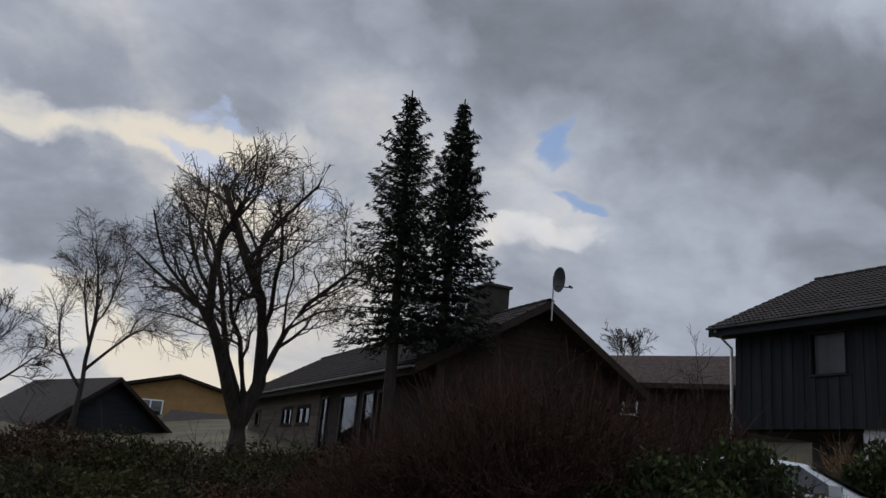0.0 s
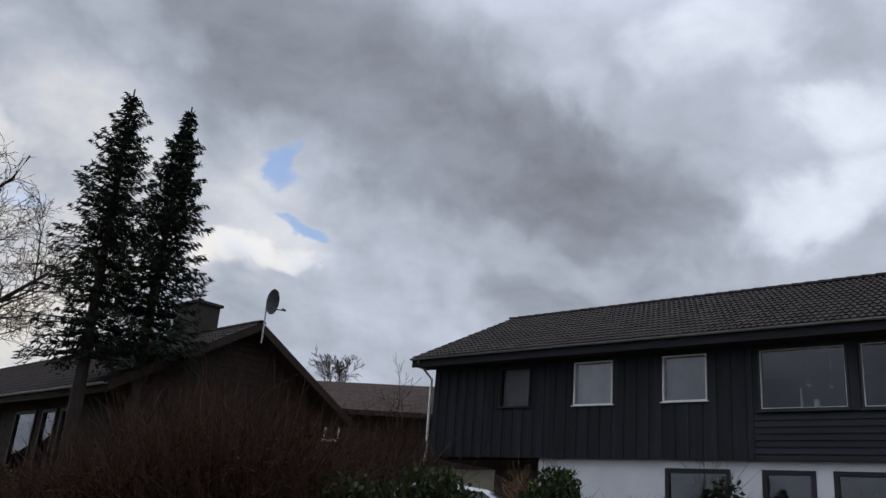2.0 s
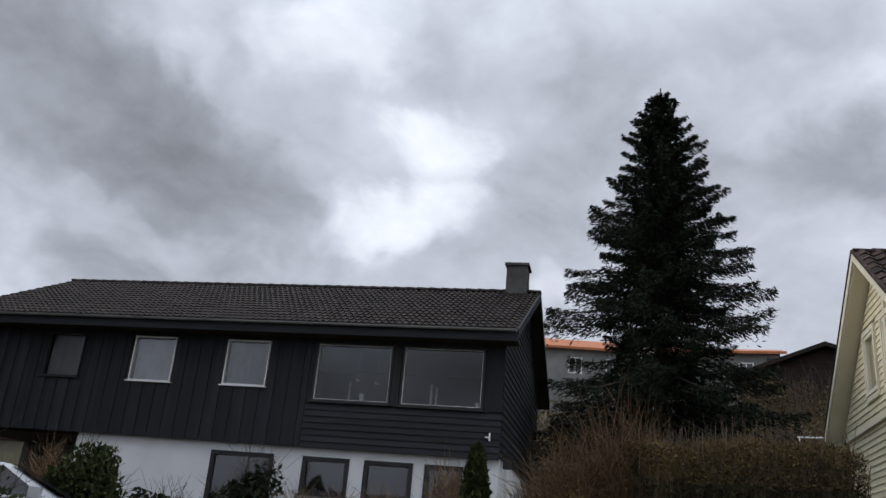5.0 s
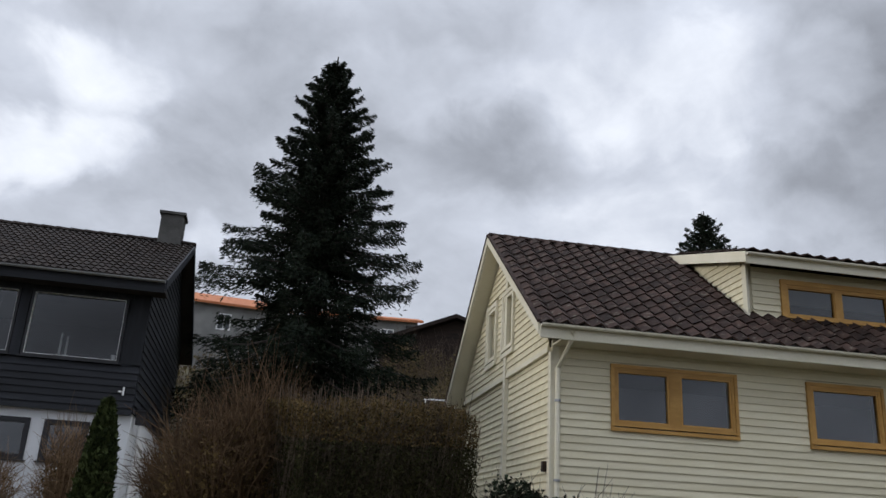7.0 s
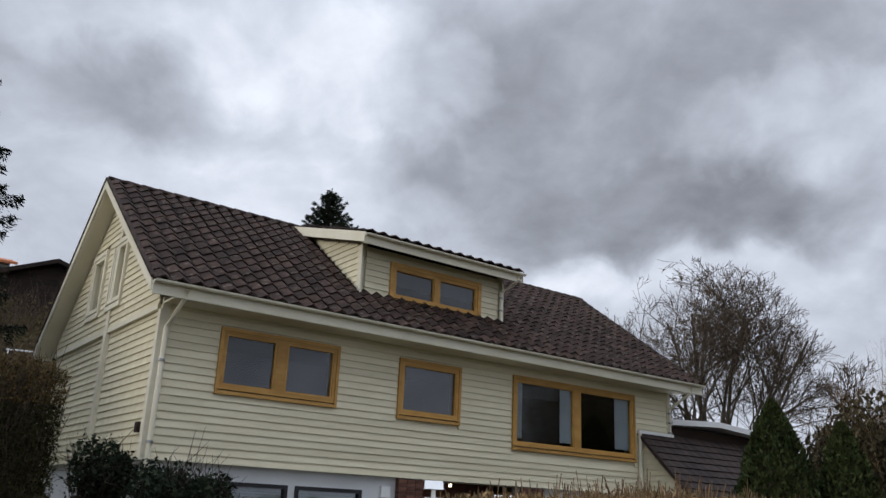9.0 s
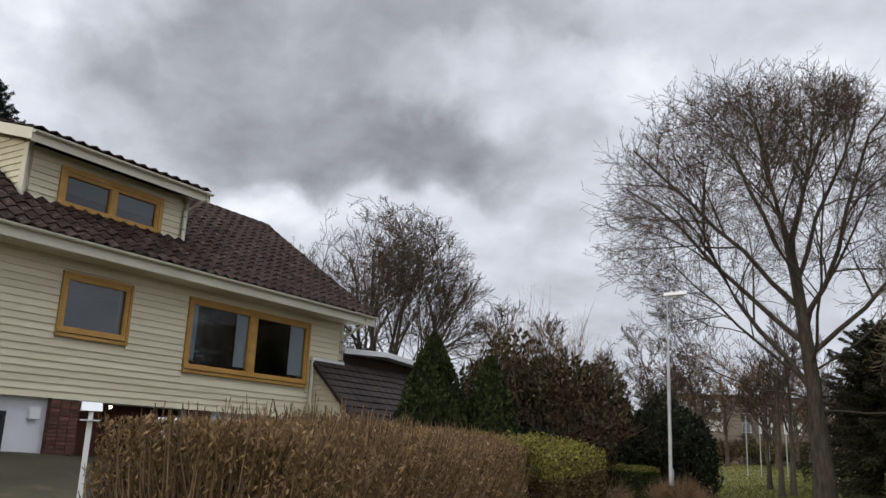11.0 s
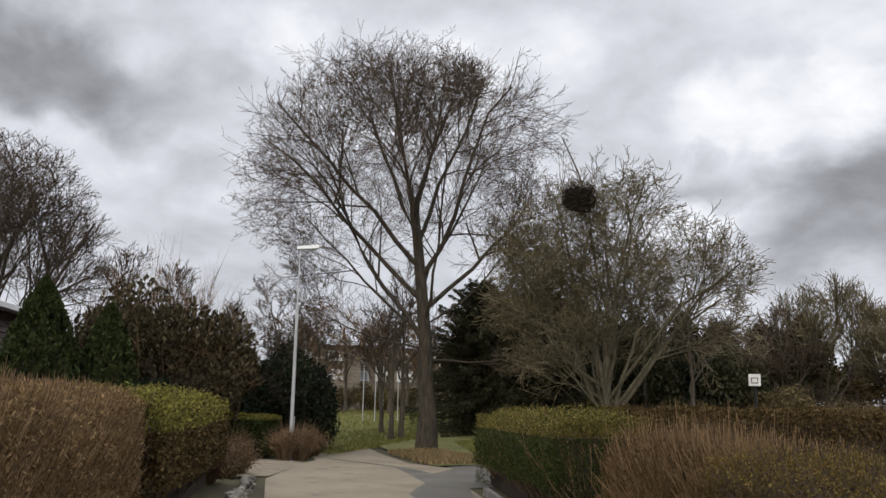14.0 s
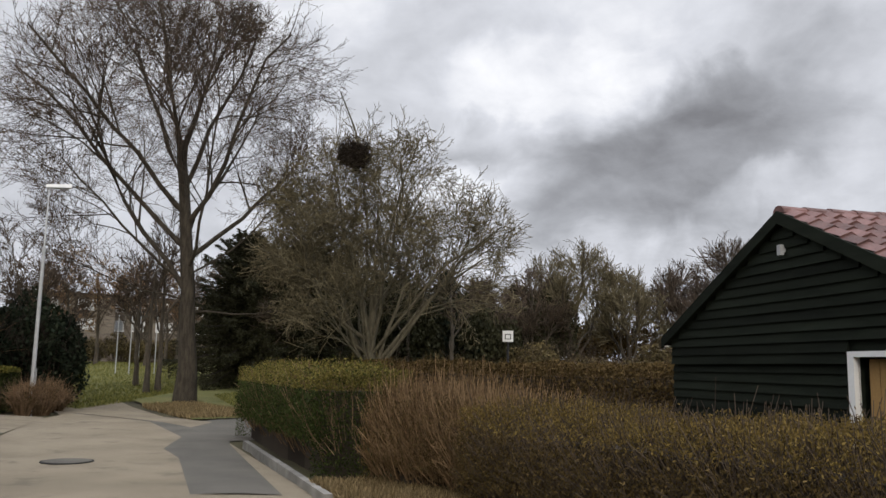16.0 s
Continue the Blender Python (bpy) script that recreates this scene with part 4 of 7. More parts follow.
        bm = MB().box(0, 0.185, -0.02, 0.09, 0, 0.058)
        me = bm.mesh("brick")
        me.materials.append(M_BRICK)
        for r in range(29):
            for c in range(3):
                piece("brick", me, pier, Matrix.Translation((x0 + c * 0.2 + (0.0 if r % 2 else 0.01), F, -1.5 + r * 0.073)))
    part("recess_back", MB().box(9.95, 12.6, F + 1.0, F + 1.1, -1.5, 0.66), M_REDWOOD, h, "red-brown boarded entrance wall")
    door = part("door", MB().box(11.2, 12.1, F + 0.93, F + 0.995, -1.45, 0.5), M_REDWOOD, h, "dark stained entrance door")
    part("door_pane", MB().box(11.5, 11.8, F + 0.915, F + 0.926, -0.6, 0.35), M_CARGLASS, door)
    lm = part("porch_lamp", MB().tube([(11.0, F + 0.5, 0.60), (11.0, F + 0.5, 0.54)], [0.03, 0.025], 10), M_BULB, h, "small lit porch lamp")
    part("meter_box", MB().box(9.0, 9.2, F + 0.04, F + 0.12, 0.25, 0.45), M_WHITE, h)
    part("side_box", MB().box(L - 0.1, L - 0.035, F + 0.16, F + 0.3, 1.05, 1.22), M_BROWNWOOD, h)
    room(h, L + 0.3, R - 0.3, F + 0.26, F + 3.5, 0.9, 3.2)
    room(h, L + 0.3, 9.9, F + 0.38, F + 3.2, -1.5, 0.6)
    for x0, x1 in ((12.38, 12.56), (13.72, 14.28), (15.56, 16.15)):
        mb = MB()
        k = 24
        for i in range(k):
            a, b = x0 + (x1 - x0) * i / k, x0 + (x1 - x0) * (i + 1) / k
            ya, yb = F + 0.03 + 0.025 * (i % 2), F + 0.03 + 0.025 * ((i + 1) % 2)
            mb.quad((a, ya, 1.66), (b, yb, 1.66), (b, yb, 2.88), (a, ya, 2.88))
        part("curtain", mb, M_CURTAIN, h, "pale blue-grey curtain")
    # roof
    x0, x1 = L - 0.42, R + 0.62
    ey, ez = 13.42, 3.42
    roof = gable_roof(h, x0, x1, ey, ez, ry, rz + 0.08, 21.95, 3.30, 0.16, M_SOFFIT)
    sl = Vector((0, ry - ey, rz + 0.08 - ez))
    d0, d1 = 8.53 - x0, 12.5 - x0
    def under_dormer(a, b):
        return d0 + 0.15 < a < d1 - 0.15 and 1.75 < b < 4.6
    tiled_slope(roof, (x0, ey - 0.03, ez + 0.01), (1, 0, 0), sl, x1 - x0, sl.length, 0.30, 0.33,
                tile_mesh("cream_roof_tile", 0.29, 0.35, M_TILE_Y, 1, 0.075), M_TILE_YJ, skip=under_dormer, jitter=0.012, seed=9)
    ridge_caps(roof, x0, x1, ry, rz + 0.12, M_TILE_Y, 40)
    part("fascia", MB().box(x0, x1, ey - 0.035, ey - 0.004, ez - 0.22, ez - 0.01), M_CREAMT, h, "off-white eaves fascia")
    part("soffit", MB().box(x0 + 0.4, x1 - 0.4, ey + 0.03, F - 0.001, ez - 0.22, ez - 0.19), M_CREAMT, h)
    gutter(h, x0, x1, ey - 0.10, ez + 0.01, M_CREAMT, 0.055)
    for x in (x0 - 0.03, x1):
        verge(h, x, x + 0.03, ey, ez + 0.03, ry, rz + 0.12, 0.19, M_CREAMT)
        verge(h, x, x + 0.03, 21.95, 3.33, ry, rz + 0.12, 0.19, M_CREAMT)
        o = x - 0.02 if x < L else x - 0.03
        verge(h, o, o + 0.08, ey - 0.02, ez + 0.085, ry, rz + 0.18, 0.05, M_TILE_Y, "verge_tile")
        verge(h, o, o + 0.08, 21.97, 3.385, ry, rz + 0.18, 0.05, M_TILE_Y, "verge_tile")
    for (ya, za) in ((ey, ez), (21.95, 3.3)):
        part("verge_soffit", MB().prism([(x0, ya, za - 0.165), (x0, ry, rz - 0.09), (x0, ry, rz - 0.12), (x0, ya, za - 0.20)], (0.40, 0, 0)), M_CREAMT, h)
    downpipe(h, [(L + 0.15, ey - 0.06, ez - 0.06), (L + 0.15, ey - 0.02, ez - 0.2), (L + 0.06, F - 0.1, ez - 0.62), (L + 0.06, F - 0.1, -1.0)], M_CREAMT, 0.045)
    downpipe(h, [(x1 - 0.45, ey - 0.06, ez - 0.06), (x1 - 0.45, ey - 0.02, ez - 0.22), (R - 0.05, F - 0.09, ez - 0.62), (R - 0.05, F - 0.09, 2.1)], M_CREAMT, 0.04)
    # dormer
    dm = new("dormer")
    dm.parent = h
    yf, zb, zc = 14.62, 4.05, 5.33
    hole = [(9.32, 11.62, 4.36, 5.02)]
    part("dormer_front", holed_wall(8.53, 12.35, yf, yf + 0.12, zb, zc, hole), M_CREAM, dm)
    lap_boards(dm, 8.62, 12.26, zb, zc, 0.132, [(9.23, 11.71, 4.2, 5.12)], M_CREAM, yf)
    window(h, *hole[0], yf - 0.02, M_OCHRE, 2, 0.05, 0.10, M_OCHRE, post=0.15, depth=0.1, sash=0.025, sash_mat=M_OCHRE)
    part("dormer_room", MB().box(8.7, 12.4, yf + 0.9, yf + 0.95, 4.1, 5.3), M_CURTAIN, dm)
    for x, o in ((8.53, -1), (12.35, 1)):
        def cheek(y):
            return 5.36 + (y - 14.3) * 0.29
        cm = MB().prism([(x, yf, zb), (x, 17.3, 6.15), (x, 17.3, 6.2), (x, yf, cheek(yf))], (-0.1 * o, 0, 0))
        part("cheek", cm, M_CREAM, dm)
        for i in range(13):
            a = zb + i * 0.132
            y_lo = yf if a < cheek(yf) - 0.1 else 14.3 + (a + 0.13 - 5.36) / 0.29
            lo, hi = y_lo, min(17.2, yf + (a - zb) / 0.70)
            if hi - lo > 0.1:
                part("board", MB().hexa([(x, lo, a), (x, hi, a), (x + o * 0.034, hi, a), (x + o * 0.034, lo, a), (x, lo, a + 0.14), (x, hi + 0.1, a + 0.14), (x + o * 0.008, hi + 0.1, a + 0.14), (x + o * 0.008, lo, a + 0.14)]), M_CREAM, dm)
        part("dormer_corner", MB().box(min(x, x + o * 0.05), max(x, x + o * 0.05), yf - 0.06, yf + 0.1, zb - 0.05, zc), M_CREAMT, dm)
    a, b = Vector((8.30, 14.2, 5.46)), Vector((8.30, 17.55, 6.42))
    part("dormer_deck", MB().prism([a, b, b - Vector((0, 0, 0.12)), a - Vector((0, 0, 0.12))], (12.62 - 8.30, 0, 0)), M_SOFFIT, dm)
    sl2 = b - a
    tiled_slope(dm, (8.28, 14.17, 5.47), (1, 0, 0), sl2, 4.36, sl2.length, 0.30, 0.35, tile_mesh("dormer_tile", 0.29, 0.37, M_TILE_Y, 1, 0.06), M_TILE_YJ, limit=60, seed=3)
    part("dormer_fascia", MB().box(8.28, 12.64, 14.16, 14.19, 5.24, 5.47), M_CREAMT, dm)
    for x in (8.27, 12.62):
        verge(dm, x, x + 0.03, 14.16, 5.48, 17.55, 6.44, 0.22, M_CREAMT)
    gutter(dm, 8.28, 12.66, 14.10, 5.44, M_CREAMT, 0.05)
    downpipe(dm, [(12.5, 14.1, 5.38), (12.5, 14.12, 5.28), (12.30, 14.54, 5.0), (12.30, 14.54, 4.15)], M_CREAMT, 0.035)
    # lean-to at the far end
    x0, x1 = 16.4, 22.5
    ln = part("porch_core", MB().prism([(x0 + 0.05, F, 0.70), (x0 + 0.05, 12.62, 0.70), (x0 + 0.05, F, 2.02)], (x1 - x0 - 0.1, 0, 0)), M_CREAM, h, "cream boarded lean-to cheek")
    for i in range(10):
        a = 0.70 + i * 0.132
        y = 12.62 + (a + 0.10 - 0.70) * 1.045
        if y < F - 0.05:
            part("board", MB().hexa([(x0 + 0.05, y, a), (x0 + 0.05, F, a), (x0 + 0.016, F, a), (x0 + 0.016, y, a), (x0 + 0.05, y, a + 0.13), (x0 + 0.05, F, a + 0.13), (x0 + 0.042, F, a + 0.13), (x0 + 0.042, y, a + 0.13)]), M_CREAM, ln)
    porch = new("porch_roof")
    porch.parent = h
    a, b = Vector((x0 - 0.05, 12.48, 0.62)), Vector((x0 - 0.05, F, 2.12))
    part("porch_deck", MB().prism([a, b, b - Vector((0, 0, 0.08)), a - Vector((0, 0, 0.08))], (x1 - x0 + 0.05, 0, 0)), M_SOFFIT, porch)
    tiled_slope(porch, a + Vector((0, 0, 0.01)), (1, 0, 0), b - a, x1 - x0, (b - a).length, 0.34, 0.24, tile_mesh("porch_tile", 0.33, 0.26, M_TILE_P, 1, 0.012), M_TILE_P, limit=200, seed=4)
    verge(h, x0 - 0.08, x0 - 0.05, a.y, a.z + 0.05, b.y, b.z + 0.05, 0.09, M_TILE_P)
    part("porch_flashing", MB().box(x0 - 0.1, 17.6, F - 0.12, F - 0.04, 2.10, 2.17), M_WHITE, h)
    part("porch_downpipe", MB().tube([(x0 - 0.06, F - 0.09, 2.1), (x0 - 0.06, F - 0.09, 0.3)], 0.045, 8), M_CREAMT, h)
    part("wing_roof", MB().prism([(17.6, F - 0.1, 2.42), (19.3, F - 0.3, 2.50), (22.6, F - 0.3, 2.30), (22.6, F + 5, 2.30), (17.6, F + 5, 2.42)], (0, 0, 0.14)), M_WHITE, h, "white edged flat wing roof")
    part("wing_wall", MB().box(17.6, 22.5, F + 0.05, F + 4.8, -1.5, 2.41), M_BROWNWOOD, h)
    part("porch_base", MB().box(x0 + 0.05, x1 - 0.1, 12.66, F + 0.1, -1.5, 0.62), M_PLASTER, h)
    return h


# ---------------------------------------------------------------- the brown gabled house
def brown_house():
    h = house_at("brown_house", "dark brown timber house with long low tiled roof and chimney", 60.0)
    L, R, F, B = -40.6, -20.6, 9.5, 15.9
    ry, rz, ey, ez = 12.9, 4.98, 8.85, 2.70
    g = -0.6
    w = [(-39.3, -38.4, 1.35, 2.05), (-34.8, -33.3, 1.35, 2.05), (-32.6, -30.9, 1.35, 2.05), (-29.6, -28.9, 0.1, 2.3), (-27.5, -25.9, 0.1, 2.3), (-25.4, -24.4, 0.1, 2.3), (-24.1, -23.2, 0.1, 2.3)]
    wall = part("front_wall", holed_wall(L, R, F, F + 0.2, g, 2.7, w), M_BROWNWOOD, h)
    lap_boards(wall, L, -29.9, g, 2.7, 0.16, w, M_DUSKWOOD, F)
    for i, (a, b, c, d) in enumerate(w):
        window(h, a, b, c, d, F - 0.02, M_DARKFRAME if i > 2 else M_BROWNWOOD, 2 if i in (1, 2) else 1, 0.08)
    side = new("gable_wall")
    side.parent = h
    def gab(y):
        return 2.75 + (rz - 2.75) * (1 - abs(y - ry) / 3.95) - 0.05
    for x, o in ((R, 1), (L, -1)):
        part("gable_core", MB().prism([(x, F, g), (x, B, g), (x, B, gab(B)), (x, ry, gab(ry)), (x, F, gab(F))], (-0.2 * o, 0, 0)), M_BROWNWOOD, side)
        lap_boards(side, F, B, g, rz, 0.18, [], M_BROWNWOOD, x, gab, "y", o)
    part("back_wall", MB().box(L, R, B - 0.2, B, g, 2.75), M_BROWNWOOD, h)
    room(h, L + 0.3, R - 0.3, F + 0.25, F + 3, g, 2.6)
    x0, x1 = L - 0.5, R + 0.5
    roof = gable_roof(h, x0, x1, ey, ez, ry, rz + 0.08, 16.55, 2.85, 0.18, M_SOFFIT)
    sl = Vector((0, ry - ey, rz + 0.08 - ez))
    tiled_slope(roof, (x0, ey, ez + 0.01), (1, 0, 0), sl, x1 - x0, sl.length, 0.32, 0.38, tile_mesh("brown_roof_tile", 0.31, 0.40, M_TILE_B), M_TILE_BJ, limit=120, seed=8)
    ridge_caps(roof, x0, x1, ry, rz + 0.12, M_TILE_B, 50)
    part("fascia", MB().box(x0, x1, ey, ey + 0.03, ez - 0.24, ez), M_BROWNWOOD, h)
    gutter(h, x0, x1, ey - 0.07, ez, M_GREYMETAL)
    for x in (x0 - 0.03, x1):
        verge(h, x, x + 0.04, ey, ez + 0.04, ry, rz + 0.13, 0.25, M_BROWNWOOD)
        verge(h, x, x + 0.04, 16.55, 2.89, ry, rz + 0.13, 0.25, M_BROWNWOOD)
    ch = part("chimney", MB().box(-24.6, -23.2, ry - 0.4, ry + 0.4, 4.6, 6.0), M_SOFFIT, h, "dark brick chimney")
    part("chimney_cap", MB().box(-24.68, -23.12, ry - 0.47, ry + 0.47, 6.0, 6.08), M_SOFFIT, ch)


def satellite_dish():
    p = bearing(60.0) * 12.91 + Vector((math.cos(radians(60)), -math.sin(radians(60)), 0)) * -20.0
    p.z = EYE + 4.70
    t = thing("satellite_dish", "grey satellite dish on a thin mast at the gable's peak", "satellite dish", Matrix.Translation(p))
    part("mast", MB().tube([(0, 0, -0.2), (0, 0, 1.05)], 0.022, 8), M_GREYMETAL, t)
    mb = MB()
    rings, k = 4, 20
    pts = [[(0.0, 0.0, 0.0)] * k]
    for r in range(1, rings + 1):
        q = r / rings
        pts.append([(0.33 * q * math.cos(2 * math.pi * i / k), 0.37 * q * math.sin(2 * math.pi * i / k), 0.07 * q * q) for i in range(k)])
    for r in range(rings):
        for i in range(k):
            j = (i + 1) % k
            mb.quad(pts[r][i], pts[r][j], pts[r + 1][j], pts[r + 1][i])
    for i in range(k):
        j = (i + 1) % k
        a, b = pts[rings][i], pts[rings][j]
        mb.quad(a, b, (b[0], b[1], b[2] - 0.015), (a[0], a[1], a[2] - 0.015))
    turn = look((0, 0, 0), -bearing(124, -8)).to_3x3().to_4x4()
    part("reflector", mb, M_DISH, t, "grey dish", Matrix.Translation((0.10, -0.04, 1.02)) @ turn, True)
    d = bearing(104, -6)
    part("feed_arm", MB().tube([Vector((0.0, 0, 0.84)), Vector((0, 0, 0.84)) + d * 0.56], 0.018, 6), M_DISH, t)
    e = Vector((0, 0, 0.84)) + d * 0.56
    part("feed_head", MB().tube([e, e - d * 0.1 + Vector((0, 0, 0.04))], [0.03, 0.035], 8), M_DARKFRAME, t)


# ---------------------------------------------------------------- the dark garage
def garage():
    g_dir = Vector((math.sin(radians(148)), math.cos(radians(148)), 0))
    back = Vector((math.sin(radians(238)), math.cos(radians(238)), 0))
    apex = spot(180.95, 11.0)
    apex = apex + back * 0.09
    m = Matrix((-g_dir, -back, Vector((0, 0, 1)))).transposed().to_4x4()
    m.translation = (apex.x, apex.y, -0.2)
    t = thing("garage", "dark green boarded garage with red-brown tiled gable roof", "garage", m)
    # local x from far corner to near corner, y out of the gable
    W, za, ze, ln = 3.06, 3.75, 2.38, 7.0
    k = (za - ze) / W
    def gab(x):
        return za - abs(x) * k - 0.10
    wall = part("gable_wall", holed_wall(-W, W, -0.2, 0, -0.1, ze - 0.05, [(1.22, 2.96, -0.1, 2.0)]), M_GREEN, t)
    part("gable_top", MB().prism([(-W, 0, ze - 0.05), (W, 0, ze - 0.05), (0, 0, za - 0.10)], (0, -0.2, 0)), M_GREEN, wall)
    lap_boards(wall, -W, W, -0.1, 1.90, 0.128, [(1.12, 3.1, -1, 2.1)], M_GREEN, 0, None, "x", 1)
    lap_boards(wall, -W, W, 1.93, za, 0.128, [(1.12, 3.1, -1, 2.1)], M_GREEN, 0.025, gab, "x", 1)
    for x in (-W, W):
        part("side_wall", MB().box(min(x, x * 0.94), max(x, x * 0.94), -ln, -0.2, -0.1, ze), M_GREEN, t)
    part("back_wall", MB().box(-W, W, -ln - 0.2, -ln, -0.1, ze), M_GREEN, t)
    roof = new("roof")
    roof.parent = t
    ov = 0.09
    for sgn in (-1, 1):
        a, b = Vector((0, ov, za + 0.02)), Vector((sgn * (W + 0.22), ov, za + 0.02 - k * (W + 0.22)))
        part("roof_deck", MB().prism([a, b, b - Vector((0, 0, 0.1)), a - Vector((0, 0, 0.1))], (0, -ln - 2 * ov, 0)), M_GREEN, roof)
        up = (a - b)
        if sgn > 0:
            tiled_slope(roof, (b.x, ov - ln - 2 * ov, b.z + 0.01), (0, 1, 0), up, ln + 2 * ov, up.length, 0.25, 0.30, tile_mesh("garage_tile", 0.245, 0.32, M_TILE_R, 1, 0.06), M_TILE_R, seed=2)
        part("bargeboard", MB().prism([a + Vector((0, 0.03, 0.04)), b + Vector((0, 0.03, 0.04)), b + Vector((0, 0.03, -0.12)), a + Vector((0, 0.03, -0.12))], (0, -0.03, 0)), M_GREEN, roof)
        part("gutter", MB().box(b.x - 0.05, b.x + 0.05, ov - ln - 2 * ov, ov - 0.02, b.z - 0.10, b.z - 0.02), M_WHITE, roof)
    mb = MB()
    kk = 6
    for i in range(kk):
        a0, a1 = math.pi * i / kk, math.pi * (i + 1) / kk
        mb.quad((0.12 * math.cos(a0), 0, 0.1 * math.sin(a0)), (0.12 * math.cos(a1), 0, 0.1 * math.sin(a1)), (0.11 * math.cos(a1), -0.36, 0.085 * math.sin(a1)), (0.11 * math.cos(a0), -0.36, 0.085 * math.sin(a0)))
    mb.quad(*[(0.12 * math.cos(math.pi * i / kk), 0, 0.1 * math.sin(math.pi * i / kk)) for i in range(kk + 1)])
    me = mb.mesh("ridge_cap")
    me.materials.append(M_TILE_R)
    for i in range(22):
        piece("ridge_cap", me, roof, Matrix.Translation((0, ov - i * 0.345, za + 0.03)))
    fr = MB()
    fr.box(1.12, 1.22, -0.02, 0.06, -0.1, 2.0).box(1.12, 3.1, -0.02, 0.06, 2.0, 2.06)
    dr = part("door", MB().box(1.32, 2.95, -0.12, -0.06, -0.1, 1.98), M_OCHREWALL, t, "brown wooden door in a white frame")
    for i in range(10):
        part("plank", MB().box(1.33 + i * 0.162, 1.48 + i * 0.162, -0.06, -0.045, -0.08, 1.95), M_OCHREWALL, dr)
    part("door_frame", fr, M_WHITE, dr, "white door frame")
    lp = part("wall_lamp", MB().box(0.0, 0.07, 0.075, 0.13, za - 0.50, za - 0.37).box(0.015, 0.055, 0.03, 0.075, za - 0.46, za - 0.40), M_GREYMETAL, t, "small grey wall lamp")


black_house()
sill_things()
cream_house()
brown_house()
satellite_dish()
garage()


# ---------------------------------------------------------------- plants
def tubes_mesh(name, branches, material, sides=5, least=3):
    """branches: arrays (k, 4) of x, y, z, radius. One mesh of tapered tubes, worked out in batches of equal length."""
    groups = {}
    for br in branches:
        groups.setdefault((len(br), sides if br[0][3] > 0.03 else least), []).append(br)
    vs, fs, n = [], [], 0
    for (k, sd), many in groups.items():
        m = np.array(many, dtype=float)
        p, r = m[:, :, :3], m[:, :, 3]
        d = np.gradient(p, axis=1)
        d /= np.linalg.norm(d, axis=2, keepdims=True) + 1e-9
        ref = np.where(np.abs(d[:, :, 2:3]) < 0.9, np.array([0, 0, 1.0]), np.array([1.0, 0, 0]))
        a = np.cross(d, ref)
        a /= np.linalg.norm(a, axis=2, keepdims=True) + 1e-9
        b = np.cross(d, a)
        t = np.arange(sd) * 2 * math.pi / sd
        ring = p[:, :, None] + r[:, :, None, None] * (a[:, :, None] * np.cos(t)[None, None, :, None] + b[:, :, None] * np.sin(t)[None, None, :, None])
        vs.append(ring.reshape(-1, 3))
        i, s = np.meshgrid(np.arange(k - 1), np.arange(sd), indexing="ij")
        q = (s + 1) % sd
        one = np.stack([i * sd + s, i * sd + q, (i + 1) * sd + q, (i + 1) * sd + s], -1).reshape(-1, 4)
        fs.append((one[None] + (np.arange(len(many)) * k * sd)[:, None, None]).reshape(-1, 4) + n)
        n += len(many) * k * sd
    return fast_mesh(name, np.concatenate(vs), np.concatenate(fs), material)


def unit(v):
    return v / (np.linalg.norm(v) + 1e-9)


def unit3(x, y, z):
    q = math.sqrt(x * x + y * y + z * z) + 1e-9
    return (x / q, y / q, z / q)


